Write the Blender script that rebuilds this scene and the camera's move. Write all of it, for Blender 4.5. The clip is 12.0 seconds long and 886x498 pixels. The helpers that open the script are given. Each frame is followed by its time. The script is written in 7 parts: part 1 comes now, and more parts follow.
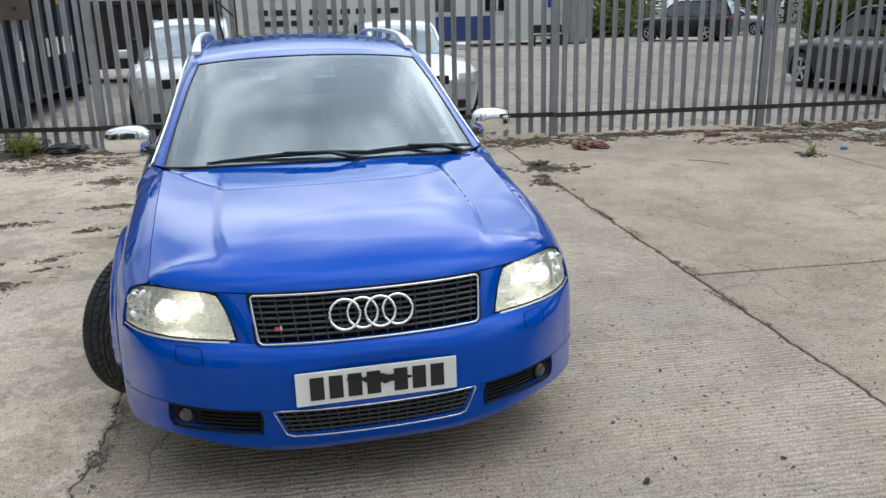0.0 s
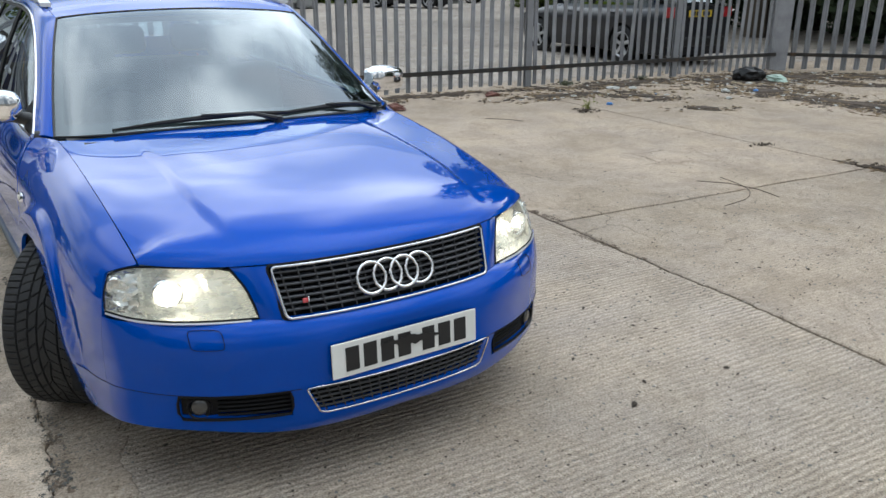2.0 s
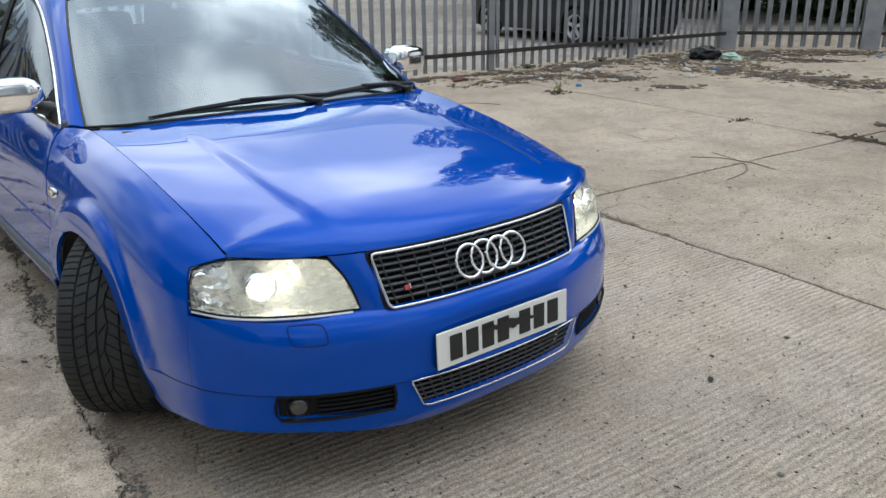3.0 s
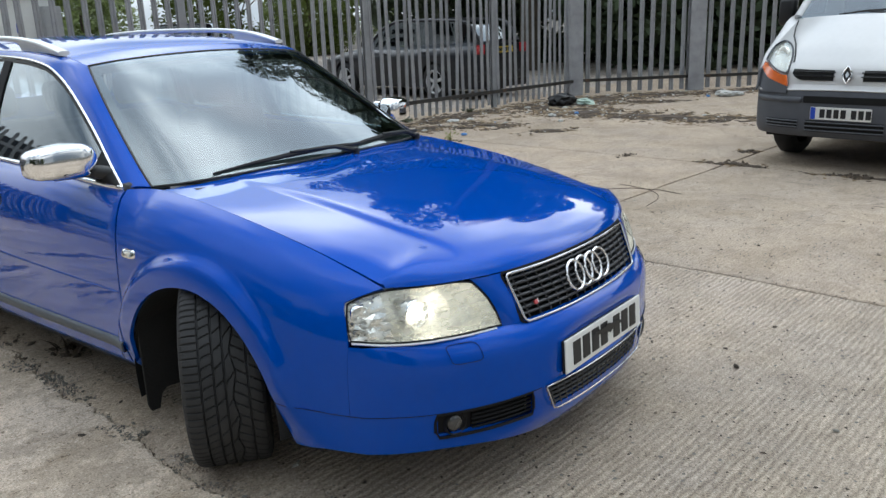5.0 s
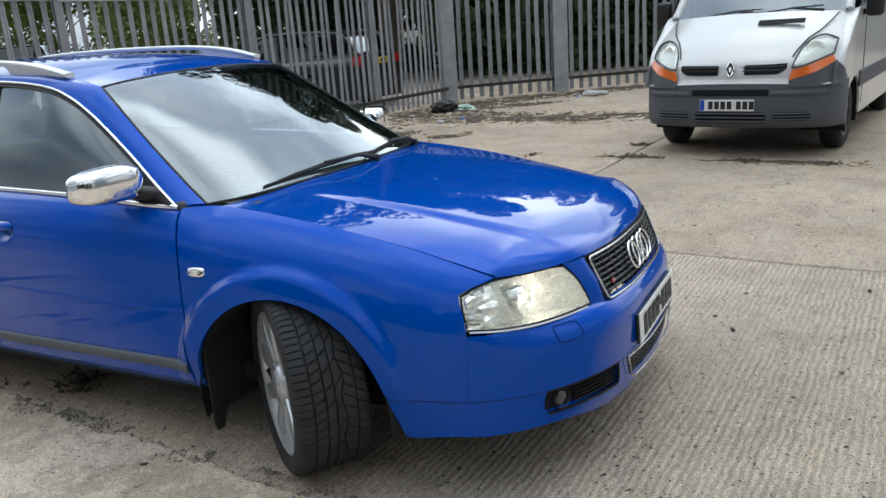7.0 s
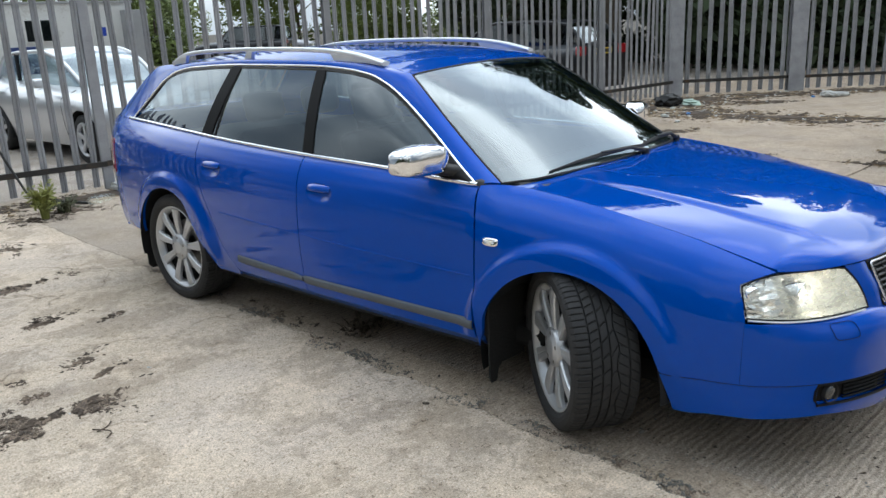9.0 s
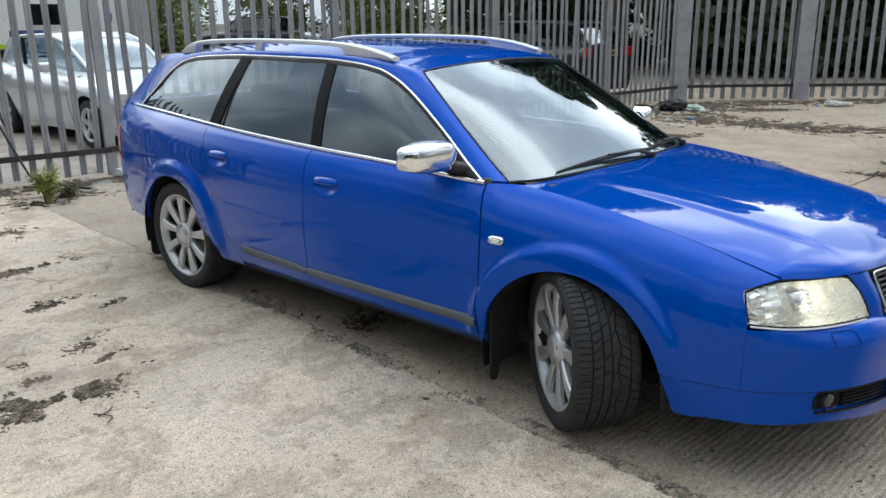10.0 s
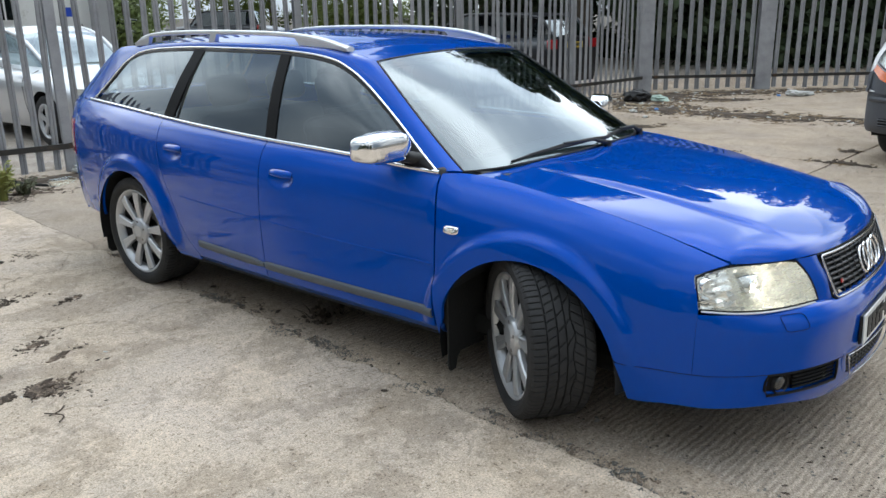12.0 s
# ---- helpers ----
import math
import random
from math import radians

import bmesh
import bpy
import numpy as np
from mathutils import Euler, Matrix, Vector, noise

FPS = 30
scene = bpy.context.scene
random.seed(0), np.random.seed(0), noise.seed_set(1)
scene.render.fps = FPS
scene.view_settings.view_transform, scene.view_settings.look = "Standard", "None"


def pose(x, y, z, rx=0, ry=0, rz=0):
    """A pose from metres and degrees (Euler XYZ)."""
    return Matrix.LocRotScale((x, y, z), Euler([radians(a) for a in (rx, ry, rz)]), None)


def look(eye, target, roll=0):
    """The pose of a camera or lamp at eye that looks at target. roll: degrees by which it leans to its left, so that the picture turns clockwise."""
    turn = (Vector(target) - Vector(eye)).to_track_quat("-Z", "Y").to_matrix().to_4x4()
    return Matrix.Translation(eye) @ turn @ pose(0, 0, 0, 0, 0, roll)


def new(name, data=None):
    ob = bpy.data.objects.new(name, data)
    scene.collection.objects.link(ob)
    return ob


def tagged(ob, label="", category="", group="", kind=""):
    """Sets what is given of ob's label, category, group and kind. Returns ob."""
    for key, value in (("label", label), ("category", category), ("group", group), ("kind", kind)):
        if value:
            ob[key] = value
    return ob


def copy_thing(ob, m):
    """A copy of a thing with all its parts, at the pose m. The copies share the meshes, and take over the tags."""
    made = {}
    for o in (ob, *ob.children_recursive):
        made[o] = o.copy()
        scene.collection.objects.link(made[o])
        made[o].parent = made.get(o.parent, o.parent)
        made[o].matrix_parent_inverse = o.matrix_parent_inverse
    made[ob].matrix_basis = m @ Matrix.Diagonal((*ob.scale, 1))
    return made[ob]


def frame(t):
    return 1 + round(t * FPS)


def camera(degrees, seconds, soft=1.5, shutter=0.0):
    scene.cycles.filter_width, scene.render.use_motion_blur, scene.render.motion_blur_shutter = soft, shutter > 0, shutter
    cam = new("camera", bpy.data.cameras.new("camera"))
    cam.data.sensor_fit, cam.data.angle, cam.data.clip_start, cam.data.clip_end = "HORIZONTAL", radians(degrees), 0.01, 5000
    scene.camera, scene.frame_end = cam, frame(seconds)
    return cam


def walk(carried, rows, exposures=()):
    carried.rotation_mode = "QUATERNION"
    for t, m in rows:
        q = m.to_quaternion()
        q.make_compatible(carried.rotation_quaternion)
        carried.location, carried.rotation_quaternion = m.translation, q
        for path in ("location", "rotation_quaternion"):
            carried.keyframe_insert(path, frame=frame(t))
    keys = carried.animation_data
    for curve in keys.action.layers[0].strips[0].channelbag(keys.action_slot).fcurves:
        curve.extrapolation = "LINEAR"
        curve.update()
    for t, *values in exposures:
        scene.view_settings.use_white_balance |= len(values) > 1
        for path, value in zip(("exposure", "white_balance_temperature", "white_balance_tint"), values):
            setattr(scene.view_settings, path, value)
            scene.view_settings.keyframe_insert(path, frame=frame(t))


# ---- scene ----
cam = camera(58.2, 12.0)
PATH = [
    (0, (-0.318, -2.31, 1.557), (0.12, -0.444, 0.985), -1.3),
    (0.5, (-0.495, -2.179, 1.533), (-0.024, -0.326, 0.945), -1.9),
    (1, (-0.687, -1.978, 1.491), (-0.18, -0.15, 0.855), -2.5),
    (1.5, (-0.9, -1.966, 1.48), (-0.064, -0.264, 0.844), 1.3),
    (2, (-1.153, -1.933, 1.512), (-0.107, -0.358, 0.86), 0.3),
    (2.5, (-1.321, -1.77, 1.463), (-0.224, -0.232, 0.805), 0.0),
    (3, (-1.477, -1.569, 1.448), (-0.308, -0.093, 0.772), -0.6),
    (3.5, (-1.739, -1.548, 1.458), (-0.454, -0.142, 0.848), -0.3),
    (3.7, (-1.854, -1.542, 1.48), (-0.538, -0.152, 0.9), -0.7),
    (5.3, (-2.38, -1.073, 1.439), (-0.811, 0.041, 0.896), -2.8),
    (5.5, (-2.496, -1.039, 1.451), (-0.875, -0.001, 0.908), -3.2),
    (6, (-2.66, -0.895, 1.467), (-1.016, 0.103, 0.919), -3.5),
    (6.5, (-2.662, -0.696, 1.459), (-0.978, 0.237, 0.917), -4.1),
    (6.7, (-2.694, -0.642, 1.461), (-0.996, 0.265, 0.918), -4.0),
    (8.3, (-3.187, -0.573, 1.545), (-1.531, 0.405, 0.995), -3.4),
    (8.5, (-3.194, -0.553, 1.551), (-1.6, 0.524, 1.002), -3.3),
    (9, (-3.224, -0.51, 1.545), (-1.8, 0.783, 0.998), -2.6),
    (9.5, (-3.253, -0.496, 1.553), (-1.853, 0.819, 0.995), -1.4),
    (10, (-3.254, -0.499, 1.548), (-1.829, 0.789, 0.994), -0.7),
    (10.5, (-3.246, -0.511, 1.548), (-1.806, 0.762, 0.994), -0.3),
    (11, (-3.234, -0.528, 1.548), (-1.789, 0.738, 0.994), -0.0),
    (11.5, (-3.207, -0.54, 1.542), (-1.761, 0.724, 0.984), -0.0),
    (12, (-3.203, -0.542, 1.53), (-1.735, 0.691, 0.96), -1.0),
]
walk(cam, [(t, look(eye, target, roll)) for t, eye, target, roll in PATH], exposures=[(0.0, -0.13), (2.0, -0.09), (6.5, -0.06), (8.5, 0.0), (12.0, 0.03)])

# ---- world and light ----
SUN_EL, SUN_AZ = 62.0, 58.0        # degrees; azimuth clockwise from +y
world = bpy.data.worlds.new("sky")
scene.world = world
world.use_nodes = True
wn, wl = world.node_tree.nodes, world.node_tree.links
wn.clear()
w_out = wn.new("ShaderNodeOutputWorld")
w_bg = wn.new("ShaderNodeBackground")
w_sky = wn.new("ShaderNodeTexSky")
w_sky.sky_type = "NISHITA"
w_sky.sun_disc = False
w_sky.sun_elevation, w_sky.sun_rotation = radians(SUN_EL), radians(SUN_AZ)
w_sky.air_density, w_sky.dust_density = 1.0, 1.5
w_co = wn.new("ShaderNodeTexCoord")
w_map = wn.new("ShaderNodeMapping")
w_map.inputs["Scale"].default_value = (1.0, 1.0, 1.3)
w_n1 = wn.new("ShaderNodeTexNoise")
w_n1.inputs["Scale"].default_value, w_n1.inputs["Detail"].default_value = 2.3, 4.0
w_n1.inputs["Roughness"].default_value = 0.42
w_n1.inputs["Distortion"].default_value = 0.25
w_r1 = wn.new("ShaderNodeValToRGB")          # how thick the cloud is
w_r1.color_ramp.elements[0].position, w_r1.color_ramp.elements[0].color = 0.37, (4.4, 5.6, 6.9, 1)
w_r1.color_ramp.elements[1].position, w_r1.color_ramp.elements[1].color = 0.66, (17.6, 19.0, 19.8, 1)
w_r1.color_ramp.interpolation = "EASE"
w_r2 = wn.new("ShaderNodeValToRGB")          # where blue sky shows
w_r2.color_ramp.elements[0].position, w_r2.color_ramp.elements[0].color = 0.30, (0.72, 0.72, 0.72, 1)
w_r2.color_ramp.elements[1].position, w_r2.color_ramp.elements[1].color = 0.46, (1, 1, 1, 1)
w_mix = wn.new("ShaderNodeMix")
w_mix.data_type = "RGBA"
wl.new(w_co.outputs["Generated"], w_map.inputs["Vector"])
wl.new(w_map.outputs["Vector"], w_n1.inputs["Vector"])
wl.new(w_n1.outputs["Fac"], w_r1.inputs["Fac"])
wl.new(w_n1.outputs["Fac"], w_r2.inputs["Fac"])
wl.new(w_r2.outputs["Color"], w_mix.inputs["Factor"])
wl.new(w_sky.outputs["Color"], w_mix.inputs["A"])
wl.new(w_r1.outputs["Color"], w_mix.inputs["B"])
w_xyz, w_rise, w_mul = wn.new("ShaderNodeSeparateXYZ"), wn.new("ShaderNodeMapRange"), wn.new("ShaderNodeMix")   # an overcast sky is brightest overhead
w_rise.inputs["To Min"].default_value, w_rise.inputs["To Max"].default_value = 0.60, 1.42
w_mul.data_type, w_mul.blend_type = "RGBA", "MULTIPLY"
w_mul.inputs["Factor"].default_value = 1.0
wl.new(w_co.outputs["Generated"], w_xyz.inputs["Vector"])
wl.new(w_xyz.outputs["Z"], w_rise.inputs["Value"])
wl.new(w_mix.outputs["Result"], w_mul.inputs["A"])
wl.new(w_rise.outputs["Result"], w_mul.inputs["B"])
w_dot, w_glow, w_sun = wn.new("ShaderNodeVectorMath"), wn.new("ShaderNodeMapRange"), wn.new("ShaderNodeMix")   # and towards the hidden sun
w_dot.operation = "DOT_PRODUCT"
w_dot.inputs[1].default_value = (math.sin(radians(SUN_AZ)) * 0.62, math.cos(radians(SUN_AZ)) * 0.62, 0.78)
w_glow.interpolation_type = "SMOOTHSTEP"
w_glow.inputs["From Min"].default_value, w_glow.inputs["From Max"].default_value = 0.0, 1.05
w_glow.inputs["To Min"].default_value, w_glow.inputs["To Max"].default_value = 0.58, 1.70
w_sun.data_type, w_sun.blend_type = "RGBA", "MULTIPLY"
w_sun.inputs["Factor"].default_value = 1.0
wl.new(w_co.outputs["Generated"], w_dot.inputs[0])
wl.new(w_dot.outputs["Value"], w_glow.inputs["Value"])
wl.new(w_mul.outputs["Result"], w_sun.inputs["A"])
wl.new(w_glow.outputs["Result"], w_sun.inputs["B"])
wl.new(w_sun.outputs["Result"], w_bg.inputs["Color"])
w_bg.inputs["Strength"].default_value = 0.101
wl.new(w_bg.outputs["Background"], w_out.inputs["Surface"])

sun = new("sun", bpy.data.lights.new("sun", "SUN"))
sun.data.energy, sun.data.angle, sun.data.color = 0.5, radians(90), (1.0, 0.98, 0.95)
_a = radians(SUN_AZ)
sun.matrix_world = look((30 * math.sin(_a), 30 * math.cos(_a), 30 * math.tan(radians(SUN_EL))), (0, 0, 0))


# ---- materials ----
def material(name, base=(0.5, 0.5, 0.5), rough=0.5, metal=0.0, coat=0.0, coat_rough=0.03, vary=0.0, scale=6.0, stain=None,
             bump=0.0, bump_scale=60.0, rough_vary=0.0, spec=0.5, random_shift=0.0, emit=None, emit_strength=0.0, tint=None):
    """Principled surface, its colour varied at two scales, with fine relief."""
    m = bpy.data.materials.new(name)
    m.use_nodes = True
    n, l = m.node_tree.nodes, m.node_tree.links
    p = n["Principled BSDF"]
    p.inputs["Base Color"].default_value = (*base, 1)
    p.inputs["Roughness"].default_value, p.inputs["Metallic"].default_value = rough, metal
    p.inputs["Specular IOR Level"].default_value = spec
    p.inputs["Coat Weight"].default_value, p.inputs["Coat Roughness"].default_value = coat, coat_rough
    if tint:
        p.inputs["Specular Tint"].default_value = (*tint, 1)
        p.inputs["Coat IOR"].default_value = 2.5
        fw, fm = n.new("ShaderNodeLayerWeight"), n.new("ShaderNodeMapRange")
        fw.inputs["Blend"].default_value = 0.5
        fm.inputs["From Min"].default_value, fm.inputs["From Max"].default_value = 0.37, 0.60
        fm.inputs["To Min"].default_value, fm.inputs["To Max"].default_value = 0.10, coat
        l.new(fw.outputs["Facing"], fm.inputs["Value"])
        l.new(fm.outputs["Result"], p.inputs["Coat Weight"])
    co = n.new("ShaderNodeTexCoord")
    last = None
    if vary or stain:
        big, fine = n.new("ShaderNodeTexNoise"), n.new("ShaderNodeTexNoise")
        big.inputs["Scale"].default_value, big.inputs["Detail"].default_value = scale, 5
        fine.inputs["Scale"].default_value, fine.inputs["Detail"].default_value = scale * 14, 4
        for t in (big, fine):
            l.new(co.outputs["Object"], t.inputs["Vector"])
        add = n.new("ShaderNodeMath")
        add.operation = "MULTIPLY_ADD"
        add.inputs[1].default_value = 0.45
        l.new(fine.outputs["Fac"], add.inputs[0])
        l.new(big.outputs["Fac"], add.inputs[2])
        mr = n.new("ShaderNodeMapRange")
        mr.inputs["From Min"].default_value, mr.inputs["From Max"].default_value = 0.45, 1.0
        mr.inputs["To Min"].default_value, mr.inputs["To Max"].default_value = 1 - vary, 1 + vary
        l.new(add.outputs[0], mr.inputs["Value"])
        mul = n.new("ShaderNodeMix")
        mul.data_type, mul.blend_type = "RGBA", "MULTIPLY"
        mul.inputs["Factor"].default_value = 1
        mul.inputs["A"].default_value = (*base, 1)
        l.new(mr.outputs["Result"], mul.inputs["B"])
        last = mul.outputs["Result"]
        if stain:
            sr = n.new("ShaderNodeMapRange")
            sr.inputs["From Min"].default_value, sr.inputs["From Max"].default_value = 0.80, 0.98
            l.new(add.outputs[0], sr.inputs["Value"])
            st = n.new("ShaderNodeMix")
            st.data_type = "RGBA"
            st.inputs["B"].default_value = (*stain, 1)
            l.new(sr.outputs["Result"], st.inputs["Factor"])
            l.new(last, st.inputs["A"])
            last = st.outputs["Result"]
        if rough_vary:
            rr = n.new("ShaderNodeMapRange")
            rr.inputs["From Min"].default_value, rr.inputs["From Max"].default_value = 0.45, 1.0
            rr.inputs["To Min"].default_value, rr.inputs["To Max"].default_value = rough - rough_vary, rough + rough_vary
            l.new(add.outputs[0], rr.inputs["Value"])
            l.new(rr.outputs["Result"], p.inputs["Roughness"])
    if random_shift:
        oi = n.new("ShaderNodeObjectInfo")
        hr = n.new("ShaderNodeMapRange")
        hr.inputs["To Min"].default_value, hr.inputs["To Max"].default_value = 1 - random_shift, 1 + random_shift
        l.new(oi.outputs["Random"], hr.inputs["Value"])
        mm = n.new("ShaderNodeMix")
        mm.data_type, mm.blend_type = "RGBA", "MULTIPLY"
        mm.inputs["Factor"].default_value = 1
        if last is None:
            mm.inputs["A"].default_value = (*base, 1)
        else:
            l.new(last, mm.inputs["A"])
        l.new(hr.outputs["Result"], mm.inputs["B"])
        last = mm.outputs["Result"]
    if last is not None:
        l.new(last, p.inputs["Base Color"])
    if bump:
        bn, bp = n.new("ShaderNodeTexNoise"), n.new("ShaderNodeBump")
        bn.inputs["Scale"].default_value, bn.inputs["Detail"].default_value = bump_scale, 5
        bp.inputs["Strength"].default_value, bp.inputs["Distance"].default_value = bump, 0.01
        l.new(co.outputs["Object"], bn.inputs["Vector"])
        l.new(bn.outputs["Fac"], bp.inputs["Height"])
        l.new(bp.outputs["Normal"], p.inputs["Normal"])
    if emit:
        p.inputs["Emission Color"].default_value, p.inputs["Emission Strength"].default_value = (*emit, 1), emit_strength
    return m


def pane_glass(name, tint=(0.8, 0.86, 0.84), base=0.07, rough=0.0, power=3.6, haze=0.0):
    """A thin pane: clear, with a mirror gloss that grows towards grazing sight."""
    m = bpy.data.materials.new(name)
    m.use_nodes = True
    n, l = m.node_tree.nodes, m.node_tree.links
    n.clear()
    out, mix = n.new("ShaderNodeOutputMaterial"), n.new("ShaderNodeMixShader")
    tr, gl, lw = n.new("ShaderNodeBsdfTransparent"), n.new("ShaderNodeBsdfGlossy"), n.new("ShaderNodeLayerWeight")
    lw.inputs["Blend"].default_value = 0.5
    tr.inputs["Color"].default_value = (*tint, 1)
    gl.inputs["Roughness"].default_value = rough
    gl.inputs["Color"].default_value = (0.86, 0.94, 1.0, 1)
    pw, ma = n.new("ShaderNodeMath"), n.new("ShaderNodeMath")
    pw.operation, ma.operation = "POWER", "MULTIPLY_ADD"
    pw.inputs[1].default_value = power
    ma.inputs[1].default_value, ma.inputs[2].default_value = 1 - base, base
    l.new(lw.outputs["Facing"], pw.inputs[0])
    l.new(pw.outputs[0], ma.inputs[0])
    l.new(ma.outputs[0], mix.inputs["Fac"])
    clear = tr.outputs[0]
    if haze:                                     # clouded plastic
        df, hm = n.new("ShaderNodeBsdfDiffuse"), n.new("ShaderNodeMixShader")
        df.inputs["Color"].default_value = (0.92, 0.915, 0.87, 1)
        hz, hr = n.new("ShaderNodeTexNoise"), n.new("ShaderNodeMapRange")
        hz.inputs["Scale"].default_value, hz.inputs["Detail"].default_value = 14.0, 3
        hr.inputs["From Min"].default_value, hr.inputs["From Max"].default_value = 0.35, 0.65
        hr.inputs["To Min"].default_value, hr.inputs["To Max"].default_value = haze * 0.8, haze * 1.2
        l.new(hz.outputs["Fac"], hr.inputs["Value"])
        l.new(hr.outputs["Result"], hm.inputs["Fac"])
        tl, hb = n.new("ShaderNodeBsdfTranslucent"), n.new("ShaderNodeMixShader")
        tl.inputs["Color"].default_value = (0.90, 0.88, 0.80, 1)
        hb.inputs["Fac"].default_value = 0.5
        l.new(df.outputs[0], hb.inputs[1])
        l.new(tl.outputs[0], hb.inputs[2])
        l.new(clear, hm.inputs[1])
        l.new(hb.outputs[0], hm.inputs[2])
        clear = hm.outputs[0]
    l.new(clear, mix.inputs[1])
    l.new(gl.outputs[0], mix.inputs[2])
    l.new(mix.outputs[0], out.inputs["Surface"])
    return m


M = {
    "paint": material("blue_paint", (0.0, 0.067, 0.43), 0.40, 0.20, 1.0, 0.006, vary=0.04, scale=2.0, spec=0.0, tint=(0.02, 0.78, 1.0)),
    # darker, duller copy of the body blue; the sill's shade is in its colour
    "sill_paint": material("shaded_blue_paint", (0.004, 0.055, 0.26), 0.45, 0.1, 0.2, 0.1, vary=0.15, scale=5.0, spec=0.3),
    "dark_chrome": material("dulled_chrome", (0.58, 0.58, 0.60), 0.12, 1.0, vary=0.06, scale=20),
    "white_paint": material("white_paint", (0.60, 0.60, 0.60), 0.35, 0, 0.8, vary=0.05, scale=1.5),
    "silver_paint": material("silver_paint", (0.62, 0.63, 0.65), 0.32, 0.55, 0.8, vary=0.05, scale=1.5),
    "black_paint": material("black_paint", (0.007, 0.008, 0.012), 0.35, 0, 0.35, spec=0.3, vary=0.25, scale=2.0),
    "grey_paint": material("dull_silver_paint", (0.30, 0.31, 0.34), 0.4, 0.4, 0.5, vary=0.12, scale=2.0),
    "chrome": material("chrome", (0.86, 0.86, 0.87), 0.07, 1.0, rough_vary=0.03, vary=0.03, scale=20),
    "satin_alu": material("brushed_aluminium", (0.78, 0.79, 0.80), 0.38, 0.75, vary=0.05, scale=15),
    "alloy": material("silver_alloy", (0.54, 0.55, 0.57), 0.34, 0.6, 0.15, vary=0.08, scale=12),
    "rubber": material("tyre_rubber", (0.026, 0.026, 0.027), 0.68, spec=0.3, vary=0.25, scale=18, bump=0.15, bump_scale=300),
    "black_plastic": material("black_plastic", (0.008, 0.008, 0.009), 0.45, vary=0.2, scale=20, bump=0.05, bump_scale=500),
    "grey_plastic": material("grey_plastic", (0.074, 0.080, 0.094), 0.58, vary=0.10, scale=9, bump=0.12, bump_scale=500),
    "matt_black": material("matt_black_trim", (0.006, 0.006, 0.007), 0.6, spec=0.2, vary=0.2, scale=20),
    "grille_grey": material("dark_grey_grille", (0.020, 0.021, 0.024), 0.42, vary=0.1, scale=20),
    "slat": material("grey_grille_slat", (0.040, 0.042, 0.048), 0.30, 0.3, vary=0.15, scale=20),
    "strip": material("grey_rubbing_strip", (0.085, 0.100, 0.118), 0.5, vary=0.08, scale=10),
    # near-black colour that stands in for shade in gaps, openings and undersides
    "dark": material("shade_black", (0.003, 0.003, 0.003), 0.9),
    "liner": material("arch_liner", (0.008, 0.008, 0.008), 0.85, vary=0.3, scale=12, bump=0.3, bump_scale=80),
    "plate_white": material("plate_white", (0.74, 0.74, 0.71), 0.35, vary=0.06, scale=14),
    "plate_yellow": material("plate_yellow", (0.70, 0.50, 0.04), 0.35, vary=0.06, scale=14),
    "ink": material("black_ink", (0.012, 0.012, 0.013), 0.5),
    "blue_ink": material("blue_ink", (0.01, 0.06, 0.45), 0.5),
    "red_lens": material("red_lens", (0.42, 0.015, 0.02), 0.15, coat=1.0),
    "amber_lens": material("amber_lens", (0.75, 0.14, 0.012), 0.18, coat=1.0, vary=0.1, scale=30),
    "reflector": material("lamp_reflector", (0.86, 0.85, 0.79), 0.20, 0.7, bump=0.5, bump_scale=55),
    "lamp_housing": material("lamp_housing", (0.82, 0.80, 0.72), 0.4, 0.1, vary=0.1, scale=18),
    "bulb_pink": material("pinkish_bulb_glass", (0.62, 0.50, 0.47), 0.15, coat=0.6),
    "fog_glass": material("fog_lamp_glass", (0.05, 0.05, 0.05), 0.15, 0.3, coat=1.0),
    "seat": material("dark_seat_leather", (0.030, 0.031, 0.034), 0.55, vary=0.2, scale=10),
    "cabin": material("cabin_plastic", (0.045, 0.047, 0.05), 0.7, vary=0.15, scale=8),
    "cloth": material("light_headlining", (0.30, 0.30, 0.29), 0.9),
    "frit": material("screen_border", (0.10, 0.105, 0.115), 0.5),
    # rim alloy darkened for the barrel, so the spoke gaps look shaded
    "barrel": material("shaded_dark_alloy", (0.07, 0.07, 0.072), 0.55, 0.4, vary=0.2, scale=12),
    "brake": material("brake_disc", (0.28, 0.27, 0.26), 0.45, 0.8, vary=0.15, scale=30),
    "lit": material("lit_bulb", (1, 1, 1), 0.3, emit=(1.0, 0.95, 0.84), emit_strength=30.0),
    "paper": material("paper_sticker", (0.55, 0.60, 0.58), 0.6, vary=0.1, scale=40),
    "windscreen": pane_glass("windscreen_glass", (0.36, 0.44, 0.44), 0.11, 0.0, 2.6),
    "glass": pane_glass("window_glass", (0.60, 0.67, 0.69), 0.15, 0.0, 2.6),
    # rear panes tinted darker in place of the unlit cabin behind them
    "quarter_glass": pane_glass("dimmed_window_glass", (0.34, 0.40, 0.41), 0.12, 0.0, 2.8),
    "dark_glass": pane_glass("dark_window_glass", (0.12, 0.14, 0.15), 0.18),
    "hazy_lens": pane_glass("clouded_lamp_lens", (0.97, 0.97, 0.93), 0.05, haze=0.28),
    "bowl": material("lamp_bowl", (0.93, 0.91, 0.82), 0.16, 0.30, bump=0.25, bump_scale=26),
    "shard": material("bright_reflector", (0.9, 0.9, 0.9), 0.10, 1.0),
    "lens": pane_glass("lamp_lens_glass", (0.95, 0.95, 0.90), 0.06),
}


